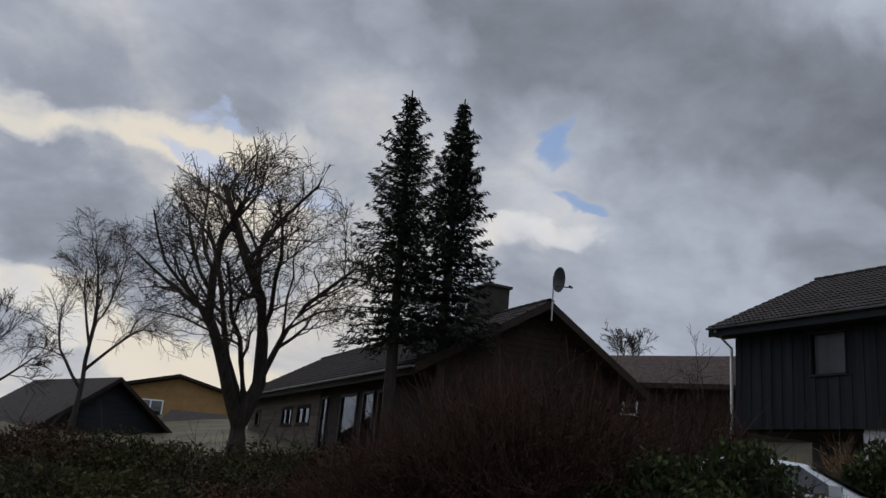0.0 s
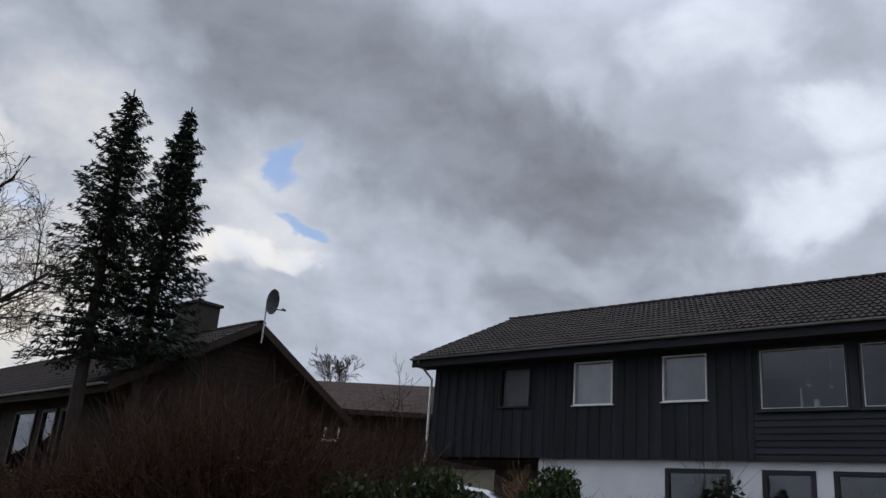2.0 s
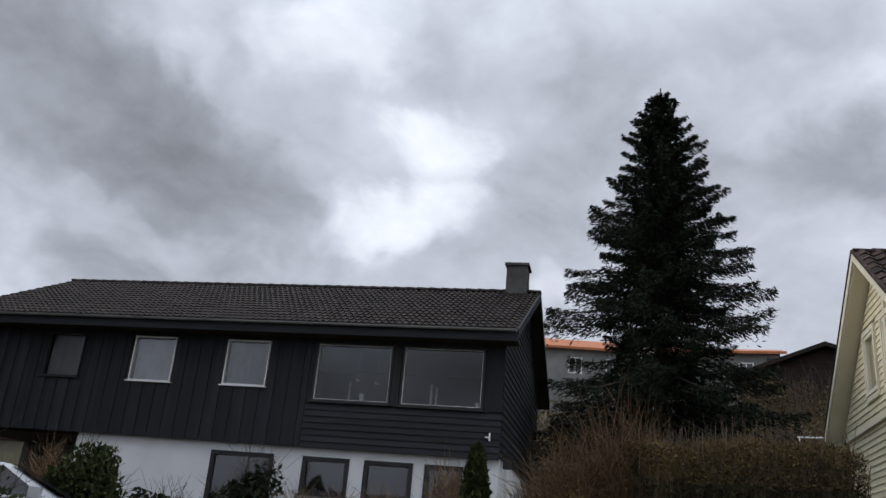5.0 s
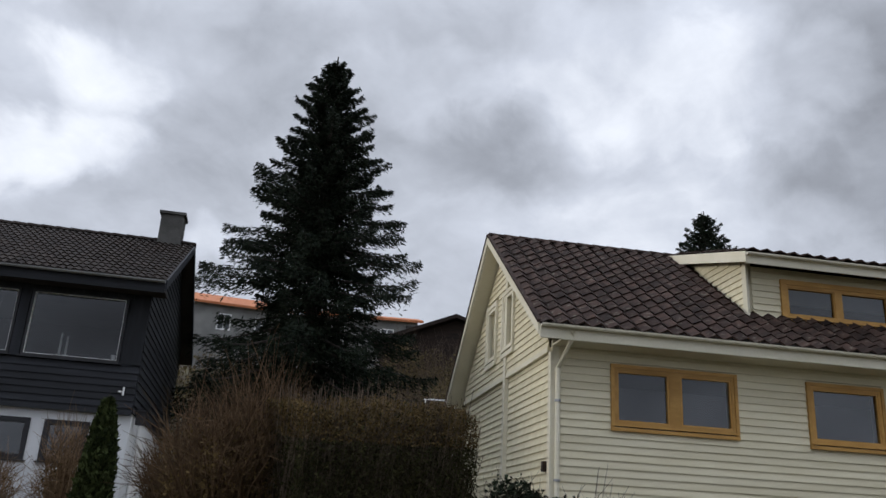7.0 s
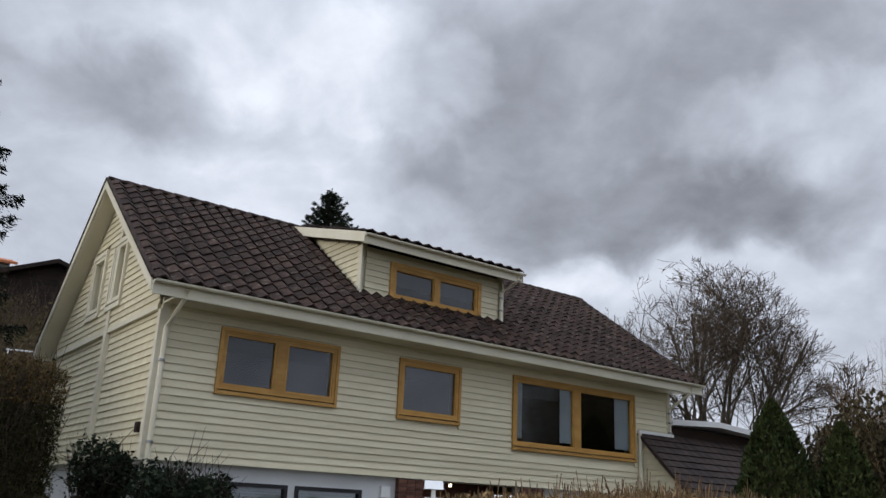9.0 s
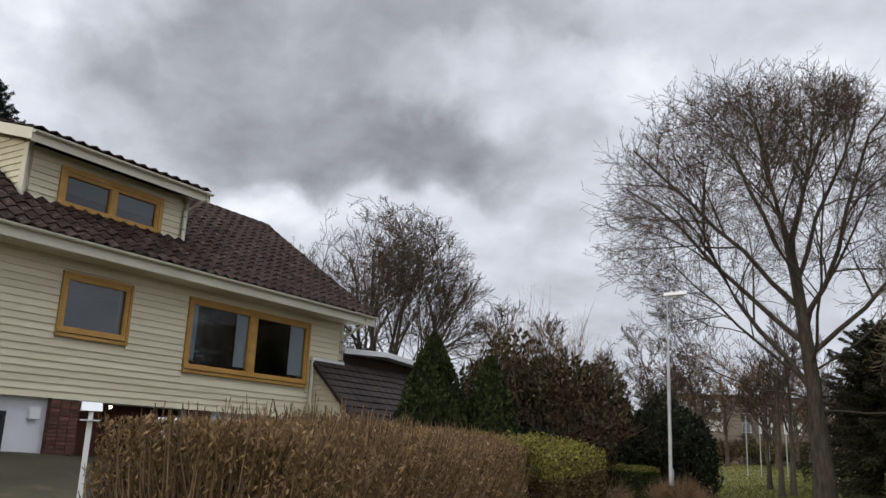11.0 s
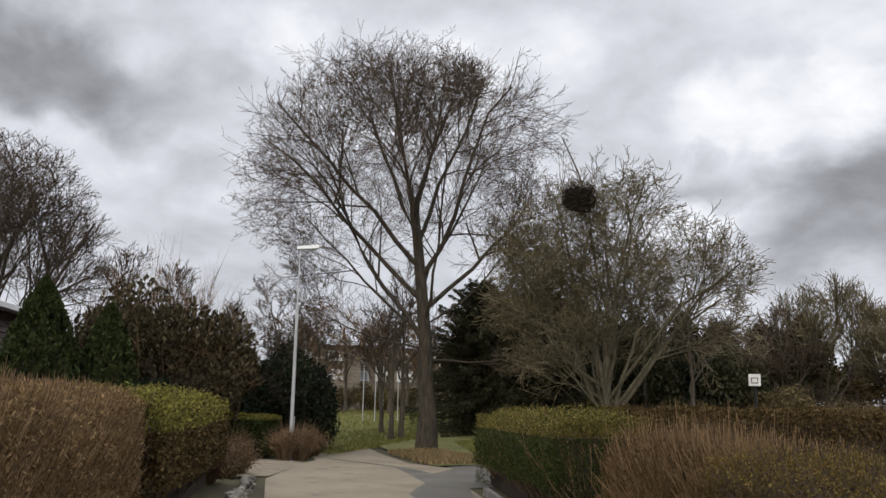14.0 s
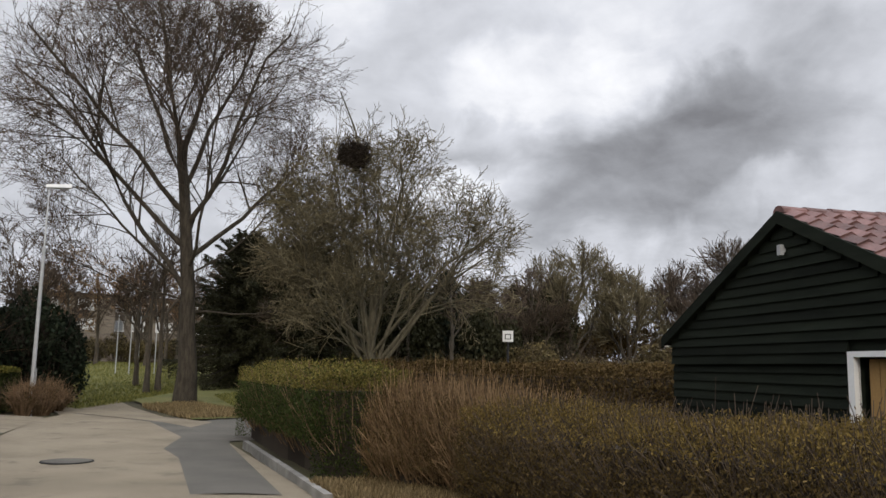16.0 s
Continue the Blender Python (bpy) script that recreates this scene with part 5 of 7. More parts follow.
def grow(rng, start, way, length, radius, level, top, out, spread=38, lift=0.25, kids=(5, 6, 6, 5), wob=0.16, shrink=0.62, fits=None, droop=0.0, bare=0.35):
    """One branch and its offspring, appended to out[level]."""
    k = max(3, 7 - level)
    x, y, z = start
    w = unit3(*way)
    seg = length / (k - 1)
    pts = [(x, y, z)]
    up = lift * (0.22 if level == 0 else 0.08)
    slack = rng.uniform(0.62, 1.2)
    for i in range(k - 1):
        w = unit3(w[0] + rng.gauss(0, wob), w[1] + rng.gauss(0, wob), w[2] + rng.gauss(0, wob) + up - droop * (i / k))
        x, y, z = x + w[0] * seg, y + w[1] * seg, z + w[2] * seg
        if fits is not None and fits(x, y, z) > slack + (0.14 if level == 0 else 0.0):
            break
        pts.append((x, y, z))
    n = len(pts)
    if n < 2:
        return
    tip = 0.35 if level < top else 0.45
    out.setdefault(level, []).append([(*p, radius * (1 - (1 - tip) * i / (n - 1))) for i, p in enumerate(pts)])
    if level >= top:
        return
    count = kids[min(level, len(kids) - 1)]
    for c in range(count):
        f = min(0.98, bare + (1 - bare) * (c + rng.uniform(0.2, 0.9)) / count)
        g = f * (n - 1)
        i = min(int(g), n - 2)
        a, b = pts[i], pts[i + 1]
        p = tuple(a[q] + (b[q] - a[q]) * (g - i) for q in range(3))
        ax = unit3(b[0] - a[0], b[1] - a[1], b[2] - a[2])
        h = (rng.gauss(0, 1), rng.gauss(0, 1), rng.gauss(0, 1))
        sd = unit3(ax[1] * h[2] - ax[2] * h[1], ax[2] * h[0] - ax[0] * h[2], ax[0] * h[1] - ax[1] * h[0])
        ang = radians(rng.gauss(spread, 9))
        co, si = math.cos(ang), math.sin(ang)
        d = (ax[0] * co + sd[0] * si, ax[1] * co + sd[1] * si, ax[2] * co + sd[2] * si + lift * 0.4 - droop * 0.3)
        grow(rng, p, d, length * shrink * rng.uniform(0.75, 1.15) * (1.15 - 0.45 * f), radius * (1 - (1 - tip) * f) * rng.uniform(0.46, 0.62), level + 1, top, out, spread, lift, kids, wob, shrink, fits, droop, 0.15)


def bare_tree(label, base, trunk_h, trunk_r, limbs, seed, bark=None, twig=None, top=4, spread=36, lift=0.3, kids=(6, 6, 6, 5), wob=0.14, lean=(0, 0), shrink=0.6, fits=None, twig_r=None, droop=0.0, group=""):
    """A leafless tree: trunk with flared foot, limbs given as (height share, bearing, rise, length, radius), twigs grown from them."""
    rng, dice = np.random.default_rng(seed), random.Random(seed)
    t = thing("tree", label, "tree", Matrix.Translation(base), group)
    k = 8
    line = np.array([[lean[0] * f * f + rng.normal(0, 0.02), lean[1] * f * f + rng.normal(0, 0.02), trunk_h * f - 0.25 * (f == 0)] for f in np.linspace(0, 1, k)])
    rad = trunk_r * (1 - 0.45 * np.linspace(0, 1, k)) * (1 + 0.5 * np.exp(-np.linspace(0, 1, k) * 9))
    stems = [np.c_[line, rad]]
    out = {}
    for share, az, rise, length, r in limbs:
        x = share * (k - 1)
        i = min(int(x), k - 2)
        p = line[i] + (line[i + 1] - line[i]) * (x - i)
        grow(dice, tuple(p), tuple(bearing(az, rise)), length, r, 0, top, out, spread, lift, kids, wob, shrink, fits, droop)
    for lv in (0, 1):
        stems += out.get(lv, [])
    part("trunk", tubes_mesh("trunk", stems, bark or M_BARK, 9, 5), bark or M_BARK, t, smooth=True)
    fine = [b for lv in sorted(out) if lv > 1 for b in out[lv]]
    if fine:
        if twig_r:
            fine = [[(x, y, z, max(r, twig_r)) for x, y, z, r in b] for b in fine]
        part("crown", tubes_mesh("crown", fine, twig or M_TWIG, 4, 3), twig or M_TWIG, t, "bare twigs", kind="stuff")
    return t


def egg(cx, cy, z0, z1, r, flat=0.45):
    """A crown's outline: inside an egg between two heights."""
    zc = z0 + (z1 - z0) * flat
    def share(x, y, z):
        h = (z - zc) / ((z1 - zc) if z > zc else (zc - z0 + 0.5))
        return h * h + ((x - cx) ** 2 + (y - cy) ** 2) / (r * r)
    return share


def blades(centres, size, rng, stand=0.0, slim=0.5, flat=None):
    """Diamond leaves at the centres, turned at random. Returns vertices and quads."""
    n = len(centres)
    a = rng.normal(0, 1, (n, 3))
    if stand:
        a[:, 2] = np.abs(a[:, 2]) + stand
    if flat is not None:
        a = a + flat
    a /= np.linalg.norm(a, axis=1, keepdims=True)
    b = np.cross(a, rng.normal(0, 1, (n, 3)))
    b /= np.linalg.norm(b, axis=1, keepdims=True)
    s = size * rng.uniform(0.6, 1.4, (n, 1))
    c = centres
    v = np.stack([c - a * s, c + b * s * slim, c + a * s, c - b * s * slim], 1)
    return v.reshape(-1, 3), np.arange(4 * n).reshape(-1, 4)


def spruce(label, base, height, radius, seed, needle=None, first=0.10, droop=0.35, full=1.0, lean=(0, 0), ragged=0.2, curve=0.85, quality=1.0):
    """A spruce: straight trunk, whorls of boughs that sag and turn up at the tip, hung with needle sprays."""
    rng = np.random.default_rng(seed)
    t = thing("spruce_tree", label, "tree", Matrix.Translation(base), "spruce trees")
    k = 10
    line = np.array([[lean[0] * f, lean[1] * f, height * f - 0.2 * (f == 0)] for f in np.linspace(0, 1, k)])
    part("trunk", tubes_mesh("trunk", [np.c_[line, 0.018 * height * (1 - 0.95 * np.linspace(0, 1, k)) + 0.01]], M_BARKD, 8, 5), M_BARKD, t, smooth=True)
    boughs, cs, dirs = [], [], []
    z = first * height
    while z < height * 0.975:
        f = z / height
        env = radius * ((1 - f) ** curve * (1.0 if f > 0.25 else 0.75 + f) - 0.02)
        nb = int(rng.integers(7, 11)) if f < 0.9 else 5
        off = rng.uniform(0, 360)
        for b in range(nb):
            ln = max(0.10, env * rng.uniform(1 - ragged, 1 + ragged * 0.6)) * (1 if rng.random() > 0.12 else 0.6)
            az = off + b * 360 / nb + rng.normal(0, 10)
            d0 = bearing(az, 12 + 40 * f - 8 * rng.random())
            n = 7
            u = np.linspace(0, 1, n)
            hor = np.array([d0.x, d0.y, 0])
            hor = hor / np.linalg.norm(hor)
            zz = ln * (math.tan(radians(3 + 40 * f * f)) * u - droop * 1.5 * u ** 1.6 * (1 - f) + droop * 0.75 * u ** 4 * (1 - f))
            x0 = np.array([lean[0] * f, lean[1] * f, z])
            pts = x0 + hor * (ln * u)[:, None] + np.array([0, 0, 1]) * zz[:, None]
            boughs.append(np.c_[pts, (0.012 + 0.012 * ln) * (1 - 0.85 * u)])
            m = int((16 + 105 * ln) * full * quality)
            w = rng.uniform(0.06, 1.0, m) ** 0.8
            i = np.minimum((w * (n - 1)).astype(int), n - 2)
            q = pts[i] + (pts[i + 1] - pts[i]) * (w * (n - 1) - i)[:, None]
            side = np.cross(hor, [0, 0, 1])
            spread = (0.05 + 0.27 * ln * (1.08 - w) * np.minimum(1, w * 4))
            lat = rng.uniform(-1, 1, m)
            hang = -np.abs(rng.normal(0, 0.05 + 0.10 * ln * (1 - f), m)) * (1 - 0.5 * np.abs(lat))
            q = q + side * (lat * spread)[:, None] + np.array([0, 0, 1]) * (hang + 0.03)[:, None]
            cs.append(q)
            dirs.append(hor * 1.1 + side * (lat * 1.0)[:, None] + np.array([0, 0, -0.55]) + np.zeros((m, 1)))
        z += max(0.13, height * 0.026 * (1.15 - 0.6 * f) * rng.uniform(0.8, 1.2))
    part("bough_work", tubes_mesh("bough_work", boughs, M_BARKD, 4, 3), M_BARKD, t, kind="stuff")
    c, d = np.concatenate(cs), np.concatenate(dirs)
    v, q = blades(c, 0.095, rng, 0, 0.20, d * 1.8)
    part("crown", fast_mesh("crown", v, q, needle or M_NEEDLE), needle or M_NEEDLE, t, "hanging needle sprays", kind="stuff")
    return t


def hedge(name, label, line, width, height, leaf, count, seed, twig=None, size=0.035, rough=0.10, twigs=900, cap=None, cap_share=0.25, base=None, category="hedge", wild=0.25, group="garden hedges", slim=0.5, stand=0.0):
    """A clipped or shaggy hedge along a line of (x, y): leaves in a shell round a rounded box, twigs standing out of it, a dark woody core."""
    rng = np.random.default_rng(seed)
    line = np.array(line, float)
    seglen = np.linalg.norm(np.diff(line, axis=0), axis=1)
    cum = np.r_[0, np.cumsum(seglen)]
    total = cum[-1]
    org = Vector((line[0, 0], line[0, 1], float(land(line[0, 0], line[0, 1]))))
    t = thing(name, label, category, Matrix.Translation(org), group)

    def place(s, across, up):
        i = np.clip(np.searchsorted(cum, s) - 1, 0, len(seglen) - 1)
        f = (s - cum[i]) / seglen[i]
        p = line[i] + (line[i + 1] - line[i]) * f[:, None]
        d = (line[i + 1] - line[i]) / seglen[i][:, None]
        nn = np.stack([-d[:, 1], d[:, 0]], 1)
        xy = p + nn * across[:, None]
        z = land(xy[:, 0], xy[:, 1]) + up
        return np.c_[xy, z] - np.array(org)

    def wave(s):
        return 0.5 * np.sin(s * 1.7 + seed) + 0.3 * np.sin(s * 4.1 + 2 * seed) + 0.2 * np.sin(s * 9.3)

    def shell(n, deep):
        th = rng.uniform(-0.12 * math.pi, 1.12 * math.pi, n)
        s = rng.uniform(0, total, n)
        c, sn = np.cos(th), np.sin(th)
        p = 5.0
        rr = (np.abs(c) ** p + np.abs(sn) ** p) ** (-1 / p)
        inset = 1 - deep * rng.random(n) ** 2
        hgt = height + rough * wave(s) + rng.normal(0, rough * 0.35, n)
        across = width / 2 * rr * c * inset + rng.normal(0, rough * 0.4, n)
        up = hgt / 2 + hgt / 2 * rr * sn * inset
        return s, across, np.maximum(0.03, up), th
    s, ac, up, th = shell(count, 0.35)
    # close both ends
    ne = int(count * min(0.25, width / (total + width)))
    s[:ne] = np.where(rng.random(ne) < 0.5, rng.uniform(0, 0.12, ne), total - rng.uniform(0, 0.12, ne))
    ac[:ne], up[:ne] = rng.uniform(-width / 2, width / 2, ne), rng.uniform(0.03, height, ne)
    pos = place(s, ac, up)
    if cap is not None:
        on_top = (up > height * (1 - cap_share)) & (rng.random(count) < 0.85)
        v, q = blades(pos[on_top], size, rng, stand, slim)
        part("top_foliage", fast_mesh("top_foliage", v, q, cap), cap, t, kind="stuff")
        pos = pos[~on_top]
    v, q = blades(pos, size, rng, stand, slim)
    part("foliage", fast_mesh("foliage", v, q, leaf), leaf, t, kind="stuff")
    n = twigs
    s, ac, up, th = shell(n, 0.5)
    root = place(s, ac * 0.7, up * rng.uniform(0.3, 0.8, n))
    tip = place(np.clip(s + rng.normal(0, 0.12, n), 0, total), ac * 1.04 + rng.normal(0, 0.05, n), up + np.abs(rng.normal(0, wild * 0.5, n)))
    br = []
    for a, b in zip(root, tip):
        mid = (a + b) / 2 + rng.normal(0, 0.03, 3)
        br.append(np.c_[np.array([a, mid, b]), [0.008, 0.005, 0.003]])
    tw = twig or M_TWIGR
    part("twig_work", tubes_mesh("twig_work", br, tw, 3, 3), tw, t, kind="stuff")
    mb = MB()
    for i in range(len(seglen)):
        d = (line[i + 1] - line[i]) / seglen[i]
        nn = np.array([-d[1], d[0]]) * width * 0.30
        k = max(1, int(seglen[i] / 1.5))
        for j in range(k):
            e0, e1 = (0.35 if i == 0 else 0.0), (0.35 if i == len(seglen) - 1 else 0.0)
            a, b = line[i] + d * (e0 + (seglen[i] - e0 - e1) * j / k), line[i] + d * (e0 + (seglen[i] - e0 - e1) * (j + 1) / k)
            cs = []
            for zz in (0, 1):
                for q0 in (a - nn, b - nn, b + nn, a + nn):
                    g = float(land(q0[0], q0[1]))
                    cs.append((q0[0] - org.x, q0[1] - org.y, g - org.z + (height * 0.78 if zz else -0.05)))
            mb.hexa(cs)
    part("woody_core", mb, M_TWIGD, t)
    return t


def shrub(name, label, base, rx, ry, h, leaf, count, seed, twig=None, size=0.04, lumps=9, stems=60, category="shrub", wild=0.3, shape=0.5, upright=0.0, group="garden shrubs", az=0.0):
    """A bush of overlapping leafy lumps on branching stems."""
    rng = np.random.default_rng(seed)
    t = thing(name, label, category, Matrix.Translation(base) @ Matrix.Rotation(radians(-az), 4, "Z"), group)
    br = []
    for i in range(stems):
        a = rng.uniform(0, 2 * math.pi)
        r = math.sqrt(rng.random())
        tip = np.array([rx * r * math.cos(a), ry * r * math.sin(a), h * (1 - shape * r * r) * rng.uniform(0.75, 1.0 + wild * 0.5)])
        root = np.array([rx * 0.3 * r * math.cos(a), ry * 0.3 * r * math.sin(a), -0.1])
        m = root + (tip - root) * 0.55 + np.array([*rng.normal(0, 0.06, 2), 0.12 * h])
        br.append(np.c_[np.array([root, m, tip]), [0.016, 0.01, 0.003]])
        for j in range(5):
            f = rng.uniform(0.35, 0.95)
            p = m + (tip - m) * f if f > 0.5 else root + (m - root) * (f + 0.4)
            q = p + (tip - root) * 0.16 + rng.normal(0, 0.12 + 0.05 * h, 3)
            br.append(np.c_[np.array([p, (p + q) / 2 + rng.normal(0, 0.02, 3), q]), [0.006, 0.004, 0.002]])
    tw = twig or M_TWIGD
    part("branch_work", tubes_mesh("branch_work", br, tw, 4, 3), tw, t, kind="stuff")
    if count:
        pos = []
        for i in range(lumps):
            a = rng.uniform(0, 2 * math.pi)
            r = math.sqrt(rng.random()) * 0.72
            cz = h * (1 - shape * r * r) * rng.uniform(0.35, 0.82)
            c = np.array([rx * r * math.cos(a), ry * r * math.sin(a), cz])
            e = np.array([rx, ry, h * 0.75]) * rng.uniform(0.26, 0.42)
            n = count // lumps
            d = rng.normal(0, 1, (n, 3))
            d /= np.linalg.norm(d, axis=1, keepdims=True)
            pos.append(c + d * e * (1 - 0.45 * rng.random((n, 1)) ** 2) + rng.normal(0, 0.05, (n, 3)))
        pos = np.concatenate(pos)
        pos = pos[pos[:, 2] > 0.0]
        v, q = blades(pos, size, rng, upright)
        part("foliage", fast_mesh("foliage", v, q, leaf), leaf, t, kind="stuff")
    return t


def thuja(label, base, h, r, seed, leaf=None, count=14000, power=0.75):
    """A dense upright cypress."""
    rng = np.random.default_rng(seed)
    t = thing("cypress", label, "conifer", Matrix.Translation(base), "clipped conifers")
    f = rng.random(count) ** 1.3
    prof = r * np.minimum(1, (f + 0.05) * 6) * (1 - f) ** power * (1 + 0.10 * np.sin(f * 40 + rng.uniform(0, 6, count)))
    a = rng.uniform(0, 2 * math.pi, count)
    lump = 1 + 0.10 * np.sin(a * 5 + f * 9) + 0.08 * np.sin(a * 11 - f * 21)
    rr = prof * lump * (1 - 0.35 * rng.random(count) ** 3)
    pos = np.stack([rr * np.cos(a), rr * np.sin(a), f * h + 0.02], 1)
    up = np.stack([np.cos(a) * 0.5, np.sin(a) * 0.5, np.full(count, 1.6)], 1)
    v, q = blades(pos, 0.07, rng, 0, 0.38, up)
    lf = leaf or M_THUJA
    part("foliage", fast_mesh("foliage", v, q, lf), lf, t, kind="stuff")
    k = 9
    fs = np.linspace(0, 0.93, k)
    part("inner_wood", tubes_mesh("inner_wood", [np.c_[np.zeros(k), np.zeros(k), fs * h, r * 0.78 * np.minimum(1, (fs + 0.05) * 6) * (1 - fs) ** power]], M_TWIGD, 9, 9), M_TWIGD, t)
    return t


# ---- trees behind and beside the brown house
def left_side():
    spruce("tall thin dark spruce in front of the brown house", on_land(-7.7, 22), 10.85, 2.1, 11, first=0.33, droop=0.42, full=0.5, ragged=0.5, curve=0.66, lean=(-0.3, 0.1))
    spruce("tall dark spruce with upturned boughs", on_land(-4.7, 22.6), 10.75, 2.3, 12, first=0.34, droop=0.42, full=0.62, ragged=0.42, curve=0.78, lean=(0.1, 0))
    b = on_land(-17.4, 24.5)
    side = math.radians(-17.4)
    bare_tree("leafless twin-trunked tree with gnarled pollarded limbs", b, 1.3, 0.34,
              [(0.9, -95, 80, 6.6, 0.20), (1.0, 68, 70, 7.2, 0.22), (1.0, -80, 62, 5.0, 0.10), (0.95, 95, 76, 5.8, 0.12), (0.95, -60, 86, 6.0, 0.12)],
              27, M_BARKD, M_TWIGD, top=4, spread=46, lift=0.22, kids=(9, 6, 5, 5), wob=0.2, shrink=0.56, twig_r=0.007,
              fits=egg(-0.1, 0, 0.5, 10.0, 3.7, 0.55))
    bare_tree("slender birch with drooping fine twigs", on_land(-27.4, 36), 5.0, 0.11,
              [(0.35, -110, 45, 3.8, 0.07), (0.5, 60, 45, 3.6, 0.07), (0.7, -60, 60, 3.4, 0.06), (0.85, 100, 62, 3.2, 0.05), (1, 0, 85, 3.4, 0.06), (0.6, 150, 50, 3.0, 0.05)],
              22, M_BARKD, M_TWIGD, top=3, spread=34, lift=0.15, kids=(8, 8, 8), droop=0.25, wob=0.14, twig_r=0.006)
    bare_tree("small leafless garden tree", on_land(-32.5, 30), 2.2, 0.10, [(0.6, -80, 40, 1.8, 0.05), (0.7, 80, 40, 1.8, 0.05), (1, 10, 80, 1.8, 0.05), (0.9, 180, 50, 1.6, 0.05)],
              23, M_BARKD, M_TWIGD, top=3, kids=(6, 7, 7), twig_r=0.008)
    # winter shrubs on the bank
    for i, (az, d, rx, ry, h, c) in enumerate([(-2, 12, 1.9, 1.2, 2.1, 0), (2.6, 11.5, 1.7, 1.2, 2.35, 0), (-7, 12.5, 1.5, 1.2, 1.2, 0), (7.5, 13, 1.5, 1.2, 1.7, 0)]):
        p = on_land(az, d)
        shrub("twiggy_shrub", "leafless reddish-brown twiggy shrub on the bank", p, rx, ry, h + 0.2, M_LEAFB, 4200, 40 + i, M_TWIGB, 0.024, 12, 420, wild=0.4, shape=0.45)
    for i, (az, d, r, h) in enumerate([(-30, 17, 2.0, 1.35), (-24, 16, 2.0, 1.2), (-19, 18, 2.0, 1.2), (-14.5, 16, 1.8, 1.45), (-10, 15, 1.6, 1.35), (-27, 12, 1.8, 1.0), (-17, 12.5, 1.8, 1.0)]):
        shrub("evergreen_shrub", "low dark brown-green shrub on the bank", on_land(az, d), r, r * 0.8, h, M_OLIVE if i % 2 else M_LEAFB, 9000, 60 + i, M_TWIGD, 0.04, 12, 40, shape=0.5)
    for i, (az, d, r, h) in enumerate([(8.0, 11.6, 1.2, 1.45), (10.8, 11.4, 1.4, 1.75), (13.4, 11.2, 1.2, 1.85), (15.4, 11.2, 1.1, 1.95), (18.4, 10.8, 1.1, 1.5), (23.3, 14.6, 0.7, 1.7)]):
        shrub("juniper", "low spreading grey-green juniper on the bank", on_land(az, d), r, r, h, M_THUJA, 9000, 70 + i, M_TWIGD, 0.05, 12, 40, shape=0.55, upright=0.4)
    for i, (az, d, r, h) in enumerate([(8, 19, 1.6, 1.9), (11.5, 20, 1.6, 2.1), (13.5, 22, 1.0, 2.1)]):
        shrub("twiggy_shrub", "leafless brown shrub beside the lawn edge", on_land(az, d), r, r, h, M_LEAFB, 1800, 80 + i, M_TWIGB, 0.03, 10, 140, wild=0.5)


